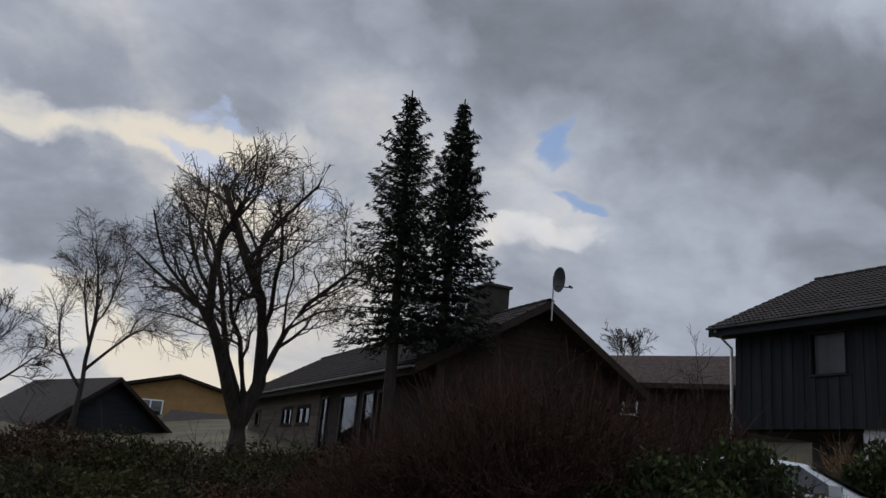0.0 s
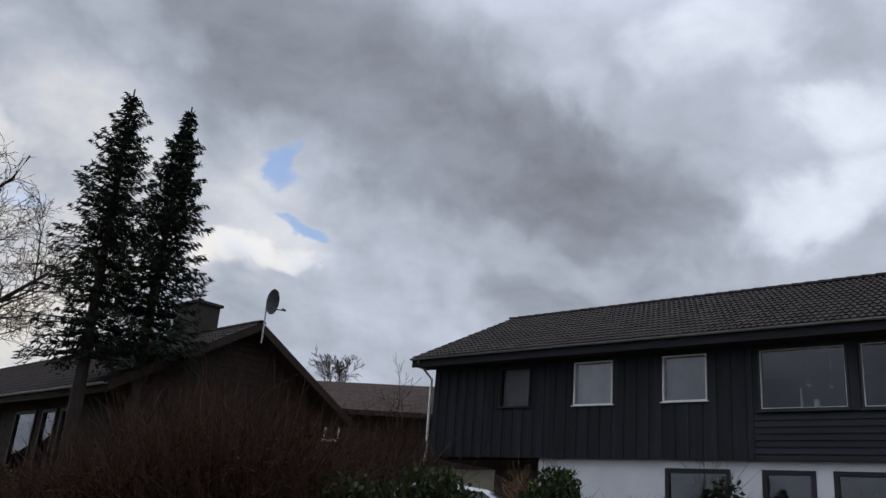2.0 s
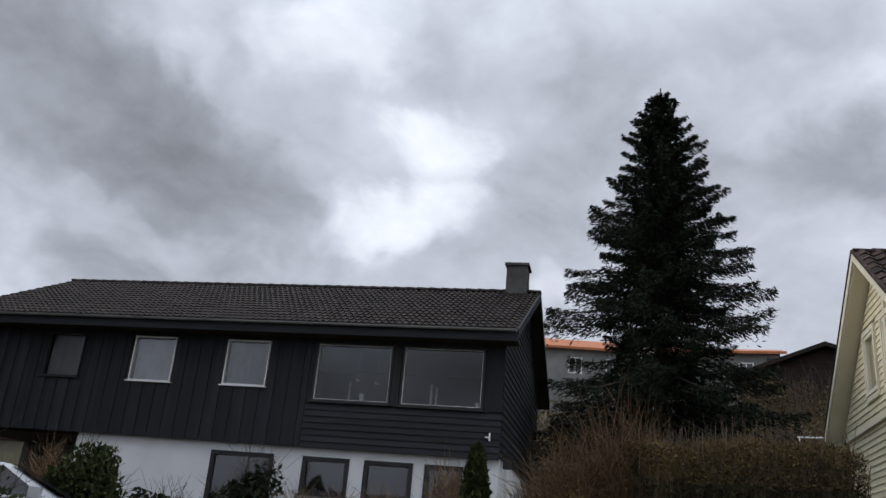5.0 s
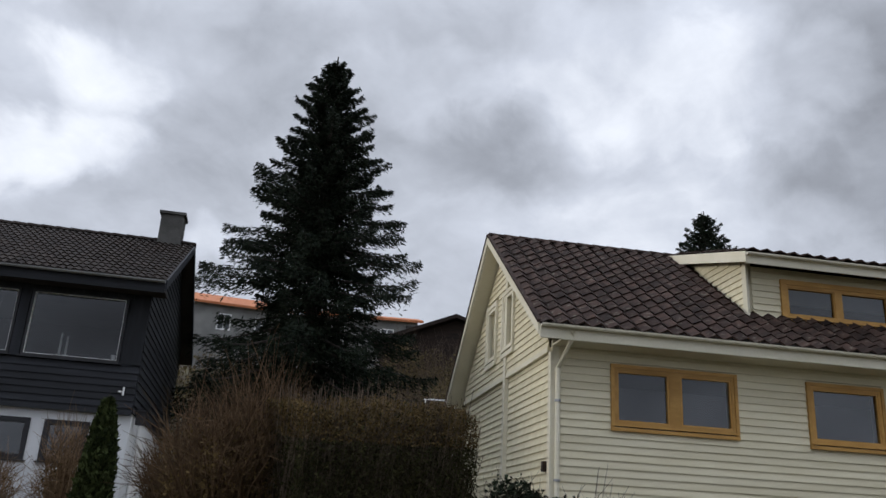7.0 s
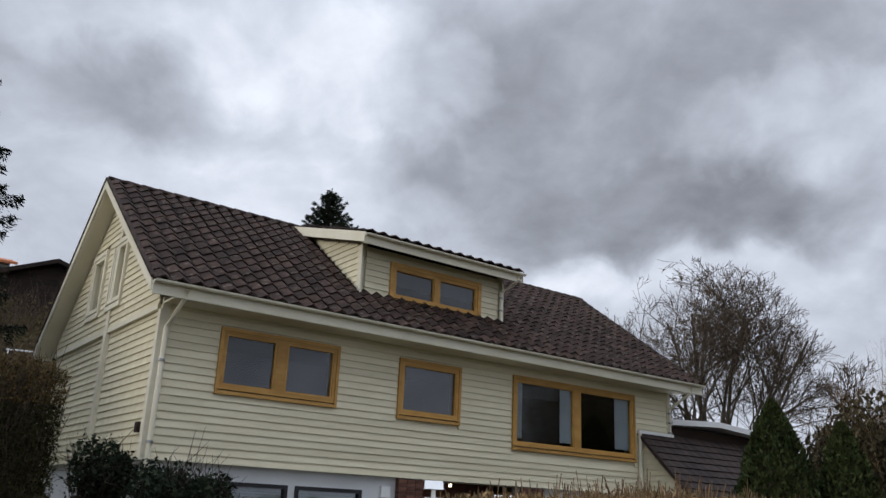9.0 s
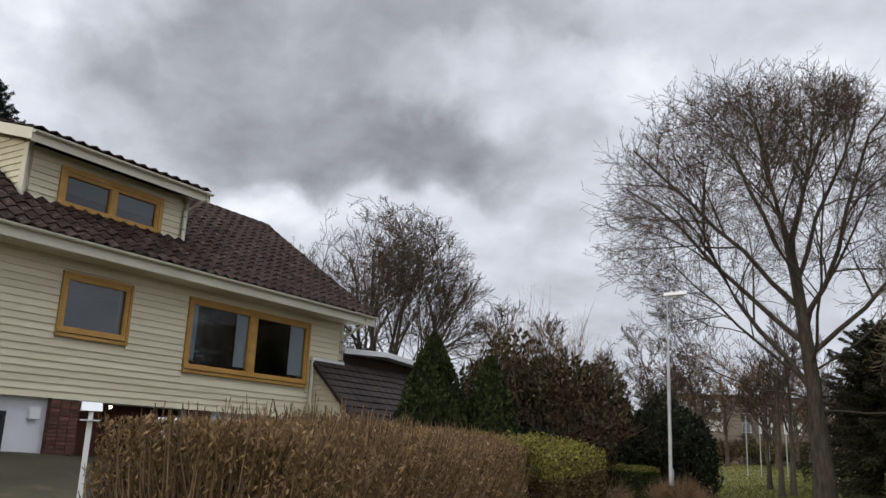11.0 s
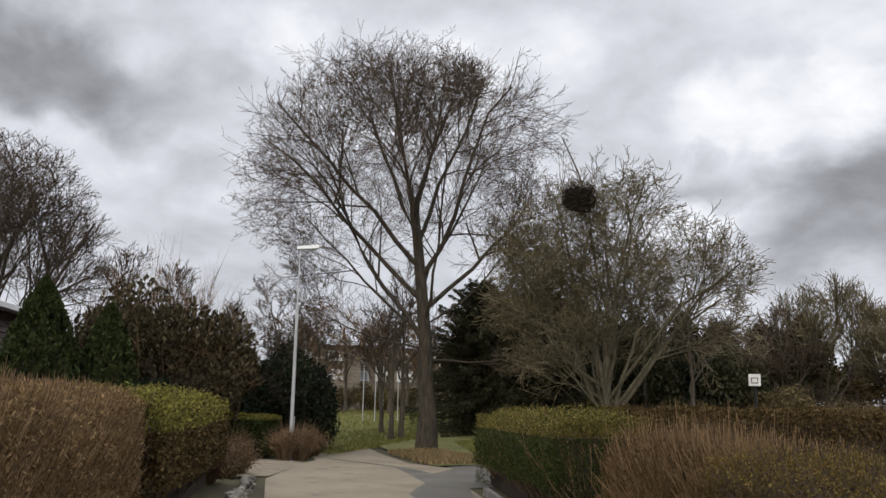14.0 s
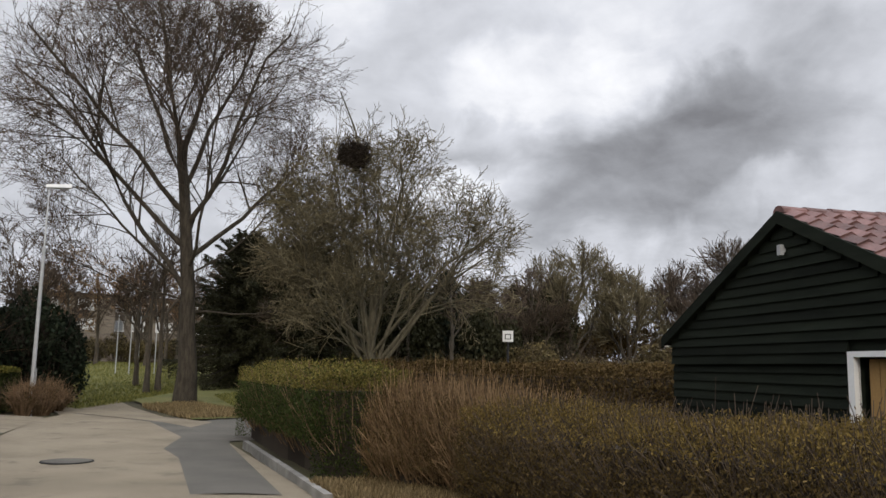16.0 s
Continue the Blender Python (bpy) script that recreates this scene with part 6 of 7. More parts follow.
# ---- between and in front of the houses
def middle():
    spruce("broad dark spruce with hanging boughs between two houses", on_land(59.8, 25.5), 14.0, 5.0, 31, first=0.04, droop=0.58, full=1.5, ragged=0.34, curve=0.80, quality=1.1)
    spruce("dark spruce top rising behind the roof", on_land(87.2, 34), 12.9, 4.6, 32, first=0.55, droop=0.2, full=1.1, ragged=0.2, curve=0.75)
    thuja("narrow dark green column cypress at the house corner", on_land(47.75, 14.6), 2.2, 0.32, 33, count=9000, power=0.45)
    n, u = bearing(57), Vector((math.cos(radians(57)), -math.sin(radians(57)), 0))
    def at(s, d):
        p = n * d + u * s
        return Vector((p.x, p.y, ground_at(p)))
    shrub("rhododendron", "dark glossy rhododendron against the basement wall", at(-7.4, 16.6), 1.0, 0.7, 1.75, M_DARKLEAF, 2600, 34, M_TWIGD, 0.075, 10, 40, wild=0.6)
    shrub("rhododendron", "low dark rhododendron against the basement wall", at(-9.0, 16.4), 0.8, 0.6, 1.0, M_DARKLEAF, 1800, 35, M_TWIGD, 0.07, 8, 30, wild=0.5)
    for i, (s, r, h) in enumerate(((-11.9, 0.6, 1.25), (-6.2, 0.7, 1.1), (-5.2, 0.8, 1.05), (-4.4, 0.7, 1.15), (-3.2, 0.5, 1.7))):
        shrub("twiggy_shrub", "small leafless reddish shrub below the basement windows", at(s, 16.4), r, 0.5, h, M_BEECHD, 500, 90 + i, M_TWIGR, 0.03, 6, 150, wild=0.5)
    # tall hedge between the gardens
    a, b = spot(58.5, 11.6), spot(69.8, 12.6)
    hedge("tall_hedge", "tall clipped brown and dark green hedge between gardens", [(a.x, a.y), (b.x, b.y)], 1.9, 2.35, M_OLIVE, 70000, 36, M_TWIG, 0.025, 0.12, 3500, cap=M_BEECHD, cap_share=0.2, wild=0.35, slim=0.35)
    for i, (az, d, r, h) in enumerate(((55.5, 12.2, 1.1, 1.85), (57.4, 12.6, 1.0, 2.15), (53.5, 15, 1.0, 1.5))):
        shrub("twiggy_shrub", "tall leafless reddish shrub beside the hedge", on_land(az, d), r, r, h, M_BEECHD, 4200, 100 + i, M_TWIGM, 0.026, 12, 300, wild=0.5, shape=0.3)
    for i, (az, d, r, h) in enumerate(((52.5, 33, 2.6, 3.4), (56, 36, 2.6, 3.2), (64, 34, 2.8, 3.0), (68.5, 33, 2.4, 3.2), (66.5, 42, 2.6, 3.6), (71, 30, 1.8, 2.2), (67.4, 41, 2.4, 4.0), (69.6, 40, 2.4, 4.0), (71.6, 40, 2.2, 4.2))):
        shrub("hillside_bush", "brown leafless thicket on the hillside", on_land(az, d), r, r, h, M_SCRUB, 4500, 110 + i, M_TWIG, 0.06, 10, 110, wild=0.4)
    # box shrubs at the cream house's foot
    for i, (az, d, r, h) in enumerate(((74.4, 14.5, 0.75, 1.35), (78.8, 12.4, 0.65, 1.25), (80.6, 12.2, 0.6, 1.15))):
        shrub("box_shrub", "clipped dark green box shrub at the house foot", on_land(az, d), r, r * 0.8, h, M_DARKLEAF, 6500, 120 + i, M_TWIGD, 0.04, 12, 30, wild=0.05, shape=0.3)


# ---- along the lane
def lane():
    d = Vector((math.sin(radians(134.5)), math.cos(radians(134.5)), 0))
    n = Vector((d.y * -1, d.x, 0))   # to the left of the lane
    def at(along, left):
        p = d * along + n * left
        return (p.x, p.y)
    hedge("beech_hedge", "shaggy clipped beech hedge with withered brown leaves", [at(4.3, 2.75), at(6.5, 2.75), at(10.8, 2.75)], 1.4, 1.72, M_BEECH, 105000, 130, M_TWIGR, 0.024, 0.09, 15000, wild=0.16, slim=0.3, stand=0.5)
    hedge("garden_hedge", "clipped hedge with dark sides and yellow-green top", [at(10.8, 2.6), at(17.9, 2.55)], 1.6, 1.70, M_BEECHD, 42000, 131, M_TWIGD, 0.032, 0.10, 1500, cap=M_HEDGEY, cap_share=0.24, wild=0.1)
    hedge("low_hedge", "small clipped green hedge beside the lamp post", [tuple(spot(128.4, 29.5)[:2]), tuple(spot(131.8, 28.5)[:2])], 1.3, 1.35, M_HEDGEG, 16000, 132, M_TWIGD, 0.04, 0.06, 500, cap=M_HEDGEY, cap_share=0.10, wild=0.1)
    for i, (az, dd, r, h) in enumerate(((133.6, 28, 0.6, 0.9), (134.3, 29.5, 0.6, 0.8), (128.9, 19.5, 0.5, 0.6), (129.6, 20.5, 0.45, 0.75), (127.6, 18, 0.5, 0.5), (132.6, 27.5, 0.5, 0.9))):
        shrub("twiggy_shrub", "small leafless brown shrub at the lane's edge", on_land(az, dd), r, r, h, M_BEECHD, 900, 140 + i, M_TWIGR, 0.03, 8, 160, wild=0.3)
    # the green corner block and the low brown hedge
    a, b = Vector((5.45, -11.0)), Vector((10.6, -16.6))
    # the cap leaves carry the lit top as a paler colour
    hedge("corner_hedge", "clipped evergreen hedge block, its lit top coloured in paler olive leaves", [tuple(a), tuple(b)], 1.5, 1.56, M_HEDGEG, 90000, 150, M_TWIGR, 0.022, 0.13, 1800, cap=M_HEDGELIT, cap_share=0.2, wild=0.12, slim=0.4)
    hedge("barberry_hedge", "low loose hedge of reddish-brown bare twigs", [(4.7, -10.6), (3.6, -10.2), (2.2, -9.4)], 1.5, 1.2, M_BEECHM, 22000, 151, M_TWIGP, 0.022, 0.14, 8000, wild=0.3, slim=0.25, stand=0.8)
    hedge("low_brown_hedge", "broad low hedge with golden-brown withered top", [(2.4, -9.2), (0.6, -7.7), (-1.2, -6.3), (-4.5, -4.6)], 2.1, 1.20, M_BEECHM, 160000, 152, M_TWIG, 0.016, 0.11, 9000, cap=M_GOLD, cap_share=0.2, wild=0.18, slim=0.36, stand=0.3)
    hedge("back_hedge", "long brown hedge at the far side of the garden", [tuple(spot(154, 30)[:2]), tuple(spot(166, 27)[:2]), tuple(spot(176, 25)[:2])], 1.5, 1.8, M_BEECHD, 30000, 153, M_TWIGR, 0.05, 0.08, 1600, wild=0.2)
    # conifers and dark bushes at the next garden
    thuja("broad green thuja cone behind the hedge", on_land(117.3, 21), 3.9, 1.35, 160, count=20000)
    thuja("green thuja cone behind the hedge", on_land(121.2, 21.5), 3.55, 1.0, 161, count=15000, power=0.65)
    for i, (az, dd, r, h, m) in enumerate(((124.0, 30, 2.8, 5.6, M_NEEDLEB), (122.0, 31, 2.0, 5.4, M_NEEDLEB), (126.6, 30, 2.4, 5.4, M_NEEDLEB), (128.0, 31, 1.6, 3.9, M_NEEDLEB))):
        shrub("dark_conifer", "brownish-green ragged conifer bush", on_land(az, dd), r, r, h, m, 15000, 170 + i, M_TWIGR, 0.09, 14, 160, wild=0.35, shape=0.6, upright=0.8)
    for i, (az, dd, r, h) in enumerate(((129.6, 31, 2.0, 3.75), (132.4, 31.5, 1.7, 3.9), (127.6, 32, 1.6, 3.4), (134.0, 32, 1.1, 3.6), (124.0, 25, 1.7, 2.45))):
        shrub("evergreen_bush", "large dark evergreen bush behind the low hedge", on_land(az, dd), r, r, h, M_DARKLEAF, 9000, 180 + i, M_TWIGD, 0.085, 14, 60, wild=0.3, shape=0.45)


def far_trees():
    g = "leafless trees"
    # the tall tree by the lane
    lb = on_land(142.0, 33.0)
    limbs = [(0.42, 58, 58, 9.0, 0.15), (0.47, 50, 34, 6.5, 0.09), (0.40, 44, 20, 5.0, 0.05), (0.50, 236, 24, 6.0, 0.06), (0.52, 300, 44, 7.0, 0.09), (0.56, 228, 40, 9.0, 0.14), (0.60, 72, 46, 9.5, 0.14),
             (0.64, 140, 44, 7.5, 0.12), (0.70, 250, 52, 8.6, 0.14), (0.74, 40, 54, 8.6, 0.14), (0.78, 340, 52, 7.5, 0.12), (0.84, 218, 60, 8.0, 0.13), (0.88, 66, 62, 8.0, 0.13),
             (0.93, 150, 60, 7.0, 0.11), (1.0, 240, 70, 6.0, 0.11), (1.0, 40, 72, 6.0, 0.11), (0.36, 232, 6, 5.0, 0.06), (0.9, 300, 66, 7.0, 0.11)]
    bare_tree("tall leafless broad-crowned tree beside the lane", lb, 9.6, 0.33, [(q[0], q[1], q[2], q[3], q[4] * 0.74) for q in limbs], 201, M_BARKT, M_TWIG, top=4, spread=42, lift=0.16, kids=(10, 7, 5, 4), wob=0.12,
              lean=(0.55, 0.45), shrink=0.58, fits=egg(0.75, 0.6, 1.8, 16.9, 8.3, 0.46), twig_r=0.007, group=g)
    # the dense many-stemmed tree with the nest
    nb = on_land(154.0, 31.5)
    limbs = [(0.2 + 0.11 * (q % 7), q * 137.5, 34 + (q * 29) % 42, 5.0 + (q * 7) % 4, 0.05 + 0.012 * (q % 4)) for q in range(17)]
    limbs += [(0.25, az, rise, 8.6, 0.085) for az, rise in ((20, 76), (110, 70), (200, 74), (250, 62), (300, 72), (60, 62))]
    bare_tree("dense many-stemmed leafless tree that holds a nest", nb, 4.6, 0.22, limbs, 202, M_BARKN, M_TWIGG, top=4, spread=44, lift=0.16, kids=(10, 7, 5, 3), wob=0.17, shrink=0.52,
              fits=egg(-0.5, 0.2, 0.2, 11.2, 5.6, 0.42), twig_r=0.009, group=g)
    nest()
    # round tree behind the cream house
    limbs = [(0.6, az, rise, 9.0, 0.13) for az, rise in ((0, 45), (35, 62), (70, 46), (110, 58), (150, 44), (190, 62), (225, 46), (260, 60), (300, 44), (335, 60), (20, 82), (200, 76), (110, 74))]
    bare_tree("round-crowned leafless tree behind the house", on_land(113.6, 42, 0), 3.4, 0.40, limbs, 203, M_BARK, M_TWIG, top=4, spread=38, lift=0.14, kids=(9, 6, 5, 4), wob=0.10, shrink=0.56,
              fits=egg(0, 0, 0.5, 14.3, 5.9, 0.48), twig_r=0.010, group=g)
    for i, (az, d, h, r) in enumerate(((122.4, 52, 10.5, 2.6), (125.4, 54, 9.6, 2.4), (129.4, 56, 7.8, 2.4))):
        bare_tree("thin leafless tree in the next garden", on_land(az, d), h * 0.4, 0.16, [(0.5, 60, 55, h * 0.45, 0.07), (0.7, 180, 58, h * 0.45, 0.07), (0.85, 300, 60, h * 0.45, 0.07), (1, 0, 84, h * 0.5, 0.08)],
                  210 + i, M_BARKD, M_TWIG, top=3, spread=34, lift=0.25, kids=(7, 7, 6), twig_r=0.014, fits=egg(0, 0, 0, h, r, 0.6), group=g)
    # grove at the end of the lane
    rng = random.Random(77)
    for i in range(22):
        az, d = rng.uniform(132, 147), rng.uniform(58, 82)
        h = rng.uniform(5.5, 8.5)
        bare_tree("slim leafless tree in the grove past the lawn", on_land(az, d), h * 0.45, 0.13, [(0.5, rng.uniform(0, 360), 58, h * 0.42, 0.06), (0.7, rng.uniform(0, 360), 60, h * 0.42, 0.06), (0.9, rng.uniform(0, 360), 65, h * 0.42, 0.05), (1, 0, 84, h * 0.5, 0.07)],
                  220 + i, M_BARK, M_TWIGR if i % 3 == 0 else M_TWIG, top=3, spread=32, lift=0.2, kids=(5, 6, 5), twig_r=0.018, group="grove trees")
    for i, (az, d, h) in enumerate(((139.6, 38, 6.0), (140.3, 39, 6.6), (138.9, 42, 5.6), (149.5, 42, 6.5), (156.5, 44, 6.5), (159.5, 40, 5.5))):
        bare_tree("slim leafless tree behind the tall tree", on_land(az, d), h * 0.6, 0.12, [(0.6, 70, 62, h * 0.4, 0.05), (0.8, 250, 62, h * 0.4, 0.05), (1, 0, 84, h * 0.45, 0.06)],
                  240 + i, M_BARK, M_TWIG, top=3, spread=32, lift=0.2, kids=(6, 6, 5), twig_r=0.011, group="grove trees")
    spruce("dark spruce half hidden behind the leafless trees", on_land(145.6, 43), 7.6, 4.4, 260, first=0.04, droop=0.4, full=1.3, ragged=0.3, curve=0.6, needle=M_NEEDLEM)
    spruce("dark spruce half hidden behind the leafless trees", on_land(149.2, 43), 7.2, 4.2, 263, first=0.04, droop=0.4, full=1.2, ragged=0.3, curve=0.6, needle=M_NEEDLEM)
    spruce("dark spruce half hidden behind the leafless trees", on_land(159.0, 46), 6.4, 3.0, 261, first=0.04, droop=0.3, full=0.9, ragged=0.25)
    for i, (az, d, h, r) in enumerate(((147.6, 45, 6.2, 3.0), (151.6, 46, 6.8, 3.0), (154.4, 47, 6.6, 3.0), (157.0, 46, 6.0, 2.8), (161.0, 47, 5.6, 2.6), (165.2, 52, 6.4, 2.8))):
        shrub("dark_conifer", "dark ragged conifer bush behind the leafless tree", on_land(az, d), r, r, h, M_NEEDLEM, 13000, 370 + i, M_TWIGD, 0.12, 14, 60, wild=0.35, shape=0.6, upright=0.8)
    spruce("dark spruce in the far thicket", on_land(163.6, 50), 5.8, 1.8, 262, first=0.04, droop=0.3, full=0.8)
    for i, (az, d, h, r, tw) in enumerate(((167.6, 52, 8.6, 3.8, M_TWIGG), (165.0, 50, 6.8, 2.6, M_TWIG), (171.4, 50, 7.0, 2.6, M_TWIGG), (178.0, 48, 8.8, 3.2, M_TWIG), (174.8, 52, 7.6, 2.4, M_TWIG), (161.6, 48, 6.2, 2.2, M_TWIG))):
        limbs = [(0.4, a, 60, h * 0.62, 0.08) for a in (0, 70, 140, 210, 280)] + [(1, 0, 85, h * 0.65, 0.09)]
        bare_tree("leafless tree in the far thicket", on_land(az, d), h * 0.3, 0.2, limbs, 270 + i, M_BARK, tw, top=3, spread=32, lift=0.25, kids=(12, 9, 6), twig_r=0.014, fits=egg(0, 0, 0, h, r, 0.55), group="thicket trees")
    rng = random.Random(5)
    for i in range(16):
        az = 145 + i * 2.3
        d = rng.uniform(50, 60)
        shrub("far_thicket", "dark brown undergrowth behind the trees", on_land(az, d), rng.uniform(2.4, 3.4), 1.8, rng.uniform(3.4, 5.4), M_SCRUB if i % 2 else M_BEECHD, 4200, 300 + i, M_TWIG, 0.11, 12, 60, wild=0.4, group="undergrowth")
    for i in range(14):
        az = 153 + i * 2.0
        shrub("far_thicket", "low olive-brown undergrowth behind the garden hedge", on_land(az, rng.uniform(43, 47)), 1.9, 1.2, rng.uniform(1.7, 2.5), M_SCRUB, 2600, 350 + i, M_TWIG, 0.09, 9, 60, wild=0.4, group="undergrowth")
    for i in range(9):
        az = 133 + i * 1.6
        shrub("far_thicket", "brown undergrowth at the lawn's far edge", on_land(az, rng.uniform(66, 74)), 2.4, 1.6, rng.uniform(1.3, 2.2), M_SCRUB, 2600, 330 + i, M_TWIG, 0.10, 9, 60, wild=0.4, group="undergrowth")
    bare_tree("leafless shrub top above the far roof", on_land(8.0, 60), 2.0, 0.1, [(0.6, a, 60, 2.6, 0.05) for a in (0, 90, 180, 270)], 290, M_BARKD, M_TWIGD, top=3, kids=(6, 6, 5), twig_r=0.014)
    bare_tree("thin young leafless tree by the house corner", on_land(12.6, 27), 2.6, 0.04, [(0.7, 60, 70, 1.4, 0.02), (0.85, 240, 60, 1.2, 0.02), (1, 0, 85, 1.5, 0.02)], 291, M_BARKD, M_TWIGD, top=2, kids=(4, 4), twig_r=0.007)


def nest():
    rng = np.random.default_rng(8)
    p = spot(152.4, 27.7, 1.6 + 27.7 * math.tan(radians(14.4)))
    t = thing("bird_nest", "large untidy nest of dark sticks in the treetop", "nest", Matrix.Translation(p))
    br = []
    for i in range(850):
        a, b = rng.uniform(0, 2 * math.pi), rng.normal(0, 0.4)
        r = 0.50 * rng.uniform(0.4, 1.0)
        c = np.array([r * math.cos(a), r * math.sin(a), rng.normal(0, 0.16)])
        w = unit(np.array([-math.sin(a), math.cos(a), b])) * rng.uniform(0.15, 0.4)
        br.append(np.c_[np.array([c - w, c + rng.normal(0, 0.03, 3), c + w]), [0.010, 0.012, 0.008]])
    part("stick_work", tubes_mesh("stick_work", br, M_TWIGD, 3, 3), M_TWIGD, t, kind="stuff")


left_side()
middle()
lane()
far_trees()


# ---------------------------------------------------------------- lane fittings
def street_lamp():
    p = spot(133.0, 27.6)
    t = thing("street_lamp", "slim galvanised street lamp with a flat white head", "street lamp", Matrix.Translation((p.x, p.y, 0)))
    part("pole", MB().tube([(0, 0, -0.1), (0, 0, 3.0), (0, 0, 4.9)], [0.065, 0.056, 0.045], 10), M_GREYMETAL, t)
    part("upper_pole", MB().tube([(0, 0, 4.9), (0, 0, 6.75)], [0.026, 0.022], 8), M_GREYMETAL, t)
    part("collar", MB().tube([(0, 0, 4.82), (0, 0, 4.98)], 0.06, 10), M_GREYMETAL, t)
    part("hatch", MB().box(-0.05, 0.05, -0.085, -0.06, 0.9, 1.35), M_GREYMETAL, t)
    d = bearing(222.8)
    s = Vector((d.y, -d.x, 0))
    a, b = -d * 0.10 + Vector((0, 0, 6.78)), d * 0.62 + Vector((0, 0, 6.84))
    hd = MB().hexa([a - s * 0.1, a + s * 0.1, b + s * 0.13, b - s * 0.13, a - s * 0.07 + Vector((0, 0, 0.10)), a + s * 0.07 + Vector((0, 0, 0.10)), b + s * 0.09 + Vector((0, 0, 0.12)), b - s * 0.09 + Vector((0, 0, 0.12))])
    h = part("lamp_head", hd, M_WHITE, t, "white lamp head")
    a, b = d * 0.14 + Vector((0, 0, 6.785)), d * 0.54 + Vector((0, 0, 6.82))
    part("diffuser", MB().hexa([a - s * 0.07, a + s * 0.07, b + s * 0.09, b - s * 0.09, a - s * 0.07 + Vector((0, 0, 0.02)), a + s * 0.07 + Vector((0, 0, 0.02)), b + s * 0.09 + Vector((0, 0, 0.02)), b - s * 0.09 + Vector((0, 0, 0.02))]), M_GREYMETAL, h)


def car(label, at, paint, az, name="car"):
    """A parked hatchback: lofted body with cabin, glass, wheels, lamps, bumper."""
    m = Matrix.Translation(at) @ Matrix.Rotation(radians(90 - az), 4, "Z")
    t = thing(name, label, "car", m, "parked cars")
    # sections along x (front +): x, half width, sill, waist, roof, roof half width
    secs = [(2.05, 0.62, 0.35, 0.62, 0.64, 0.55), (1.95, 0.80, 0.25, 0.74, 0.77, 0.68), (1.2, 0.88, 0.2, 0.90, 0.95, 0.72), (0.75, 0.89, 0.2, 0.95, 1.03, 0.70), (0.05, 0.90, 0.2, 0.97, 1.40, 0.60),
            (-0.6, 0.90, 0.2, 0.98, 1.47, 0.59), (-1.3, 0.89, 0.2, 0.99, 1.42, 0.57), (-1.8, 0.86, 0.22, 0.98, 1.05, 0.62), (-2.05, 0.78, 0.3, 0.80, 0.84, 0.60)]
    mb = MB()
    rings = []
    for x, w, s, wa, ro, rw in secs:
        rings.append([(x, -w * 0.9, s), (x, -w, (s + wa) / 2), (x, -w * 0.97, wa), (x, -rw, ro - 0.05), (x, -rw * 0.7, ro), (x, rw * 0.7, ro), (x, rw, ro - 0.05), (x, w * 0.97, wa), (x, w, (s + wa) / 2), (x, w * 0.9, s)])
    n = len(rings[0])
    mb.v = [p for r in rings for p in r]
    for i in range(len(rings) - 1):
        for j in range(n):
            k = (j + 1) % n
            mb.f.append((i * n + j, (i + 1) * n + j, (i + 1) * n + k, i * n + k))
    mb.f.append(tuple(range(n - 1, -1, -1)))
    mb.f.append(tuple((len(rings) - 1) * n + j for j in range(n)))
    part("body", mb, paint, t, smooth=False)
    for sgn in (-1, 1):
        g = MB()
        g.quad((0.62, sgn * 0.868, 1.0), (-1.45, sgn * 0.868, 1.02), (-1.15, sgn * 0.655, 1.36), (0.02, sgn * 0.665, 1.36))
        part("side_window", g, M_CARGLASS, t)
        for x in (1.25, -1.28):
            w = part("wheel", MB().tube([(x, sgn * 0.70, 0.31), (x, sgn * 0.90, 0.31)], 0.31, 18), M_RUBBER, t)
            part("rim", MB().tube([(x, sgn * 0.895, 0.31), (x, sgn * 0.912, 0.31)], 0.2, 12), M_GREYMETAL, w)
        part("headlight", MB().hexa([(2.0, sgn * 0.45, 0.60), (1.84, sgn * 0.80, 0.62), (1.80, sgn * 0.80, 0.62), (1.9, sgn * 0.45, 0.60), (1.97, sgn * 0.45, 0.72), (1.80, sgn * 0.80, 0.76), (1.76, sgn * 0.80, 0.76), (1.9, sgn * 0.45, 0.72)]), M_WHITE, t)
        part("mirror", MB().box(0.45, 0.6, min(sgn * 0.9, sgn * 1.06), max(sgn * 0.9, sgn * 1.06), 0.98, 1.12), paint, t)
    part("windscreen", MB().quad((0.86, -0.60, 1.035), (0.86, 0.60, 1.035), (0.10, 0.50, 1.40), (0.10, -0.50, 1.40)), M_CARGLASS, t)
    part("rear_window", MB().quad((-1.86, 0.55, 1.06), (-1.86, -0.55, 1.06), (-1.38, -0.48, 1.40), (-1.38, 0.48, 1.40)), M_CARGLASS, t)
    part("bumper", MB().box(1.98, 2.09, -0.7, 0.7, 0.3, 0.48), M_RUBBER, t)
    part("grille", MB().box(2.02, 2.08, -0.38, 0.38, 0.52, 0.62), M_RUBBER, t)
    part("number_plate", MB().box(2.09, 2.10, -0.25, 0.25, 0.36, 0.45), M_WHITE, t, "plain white plate")
    return t


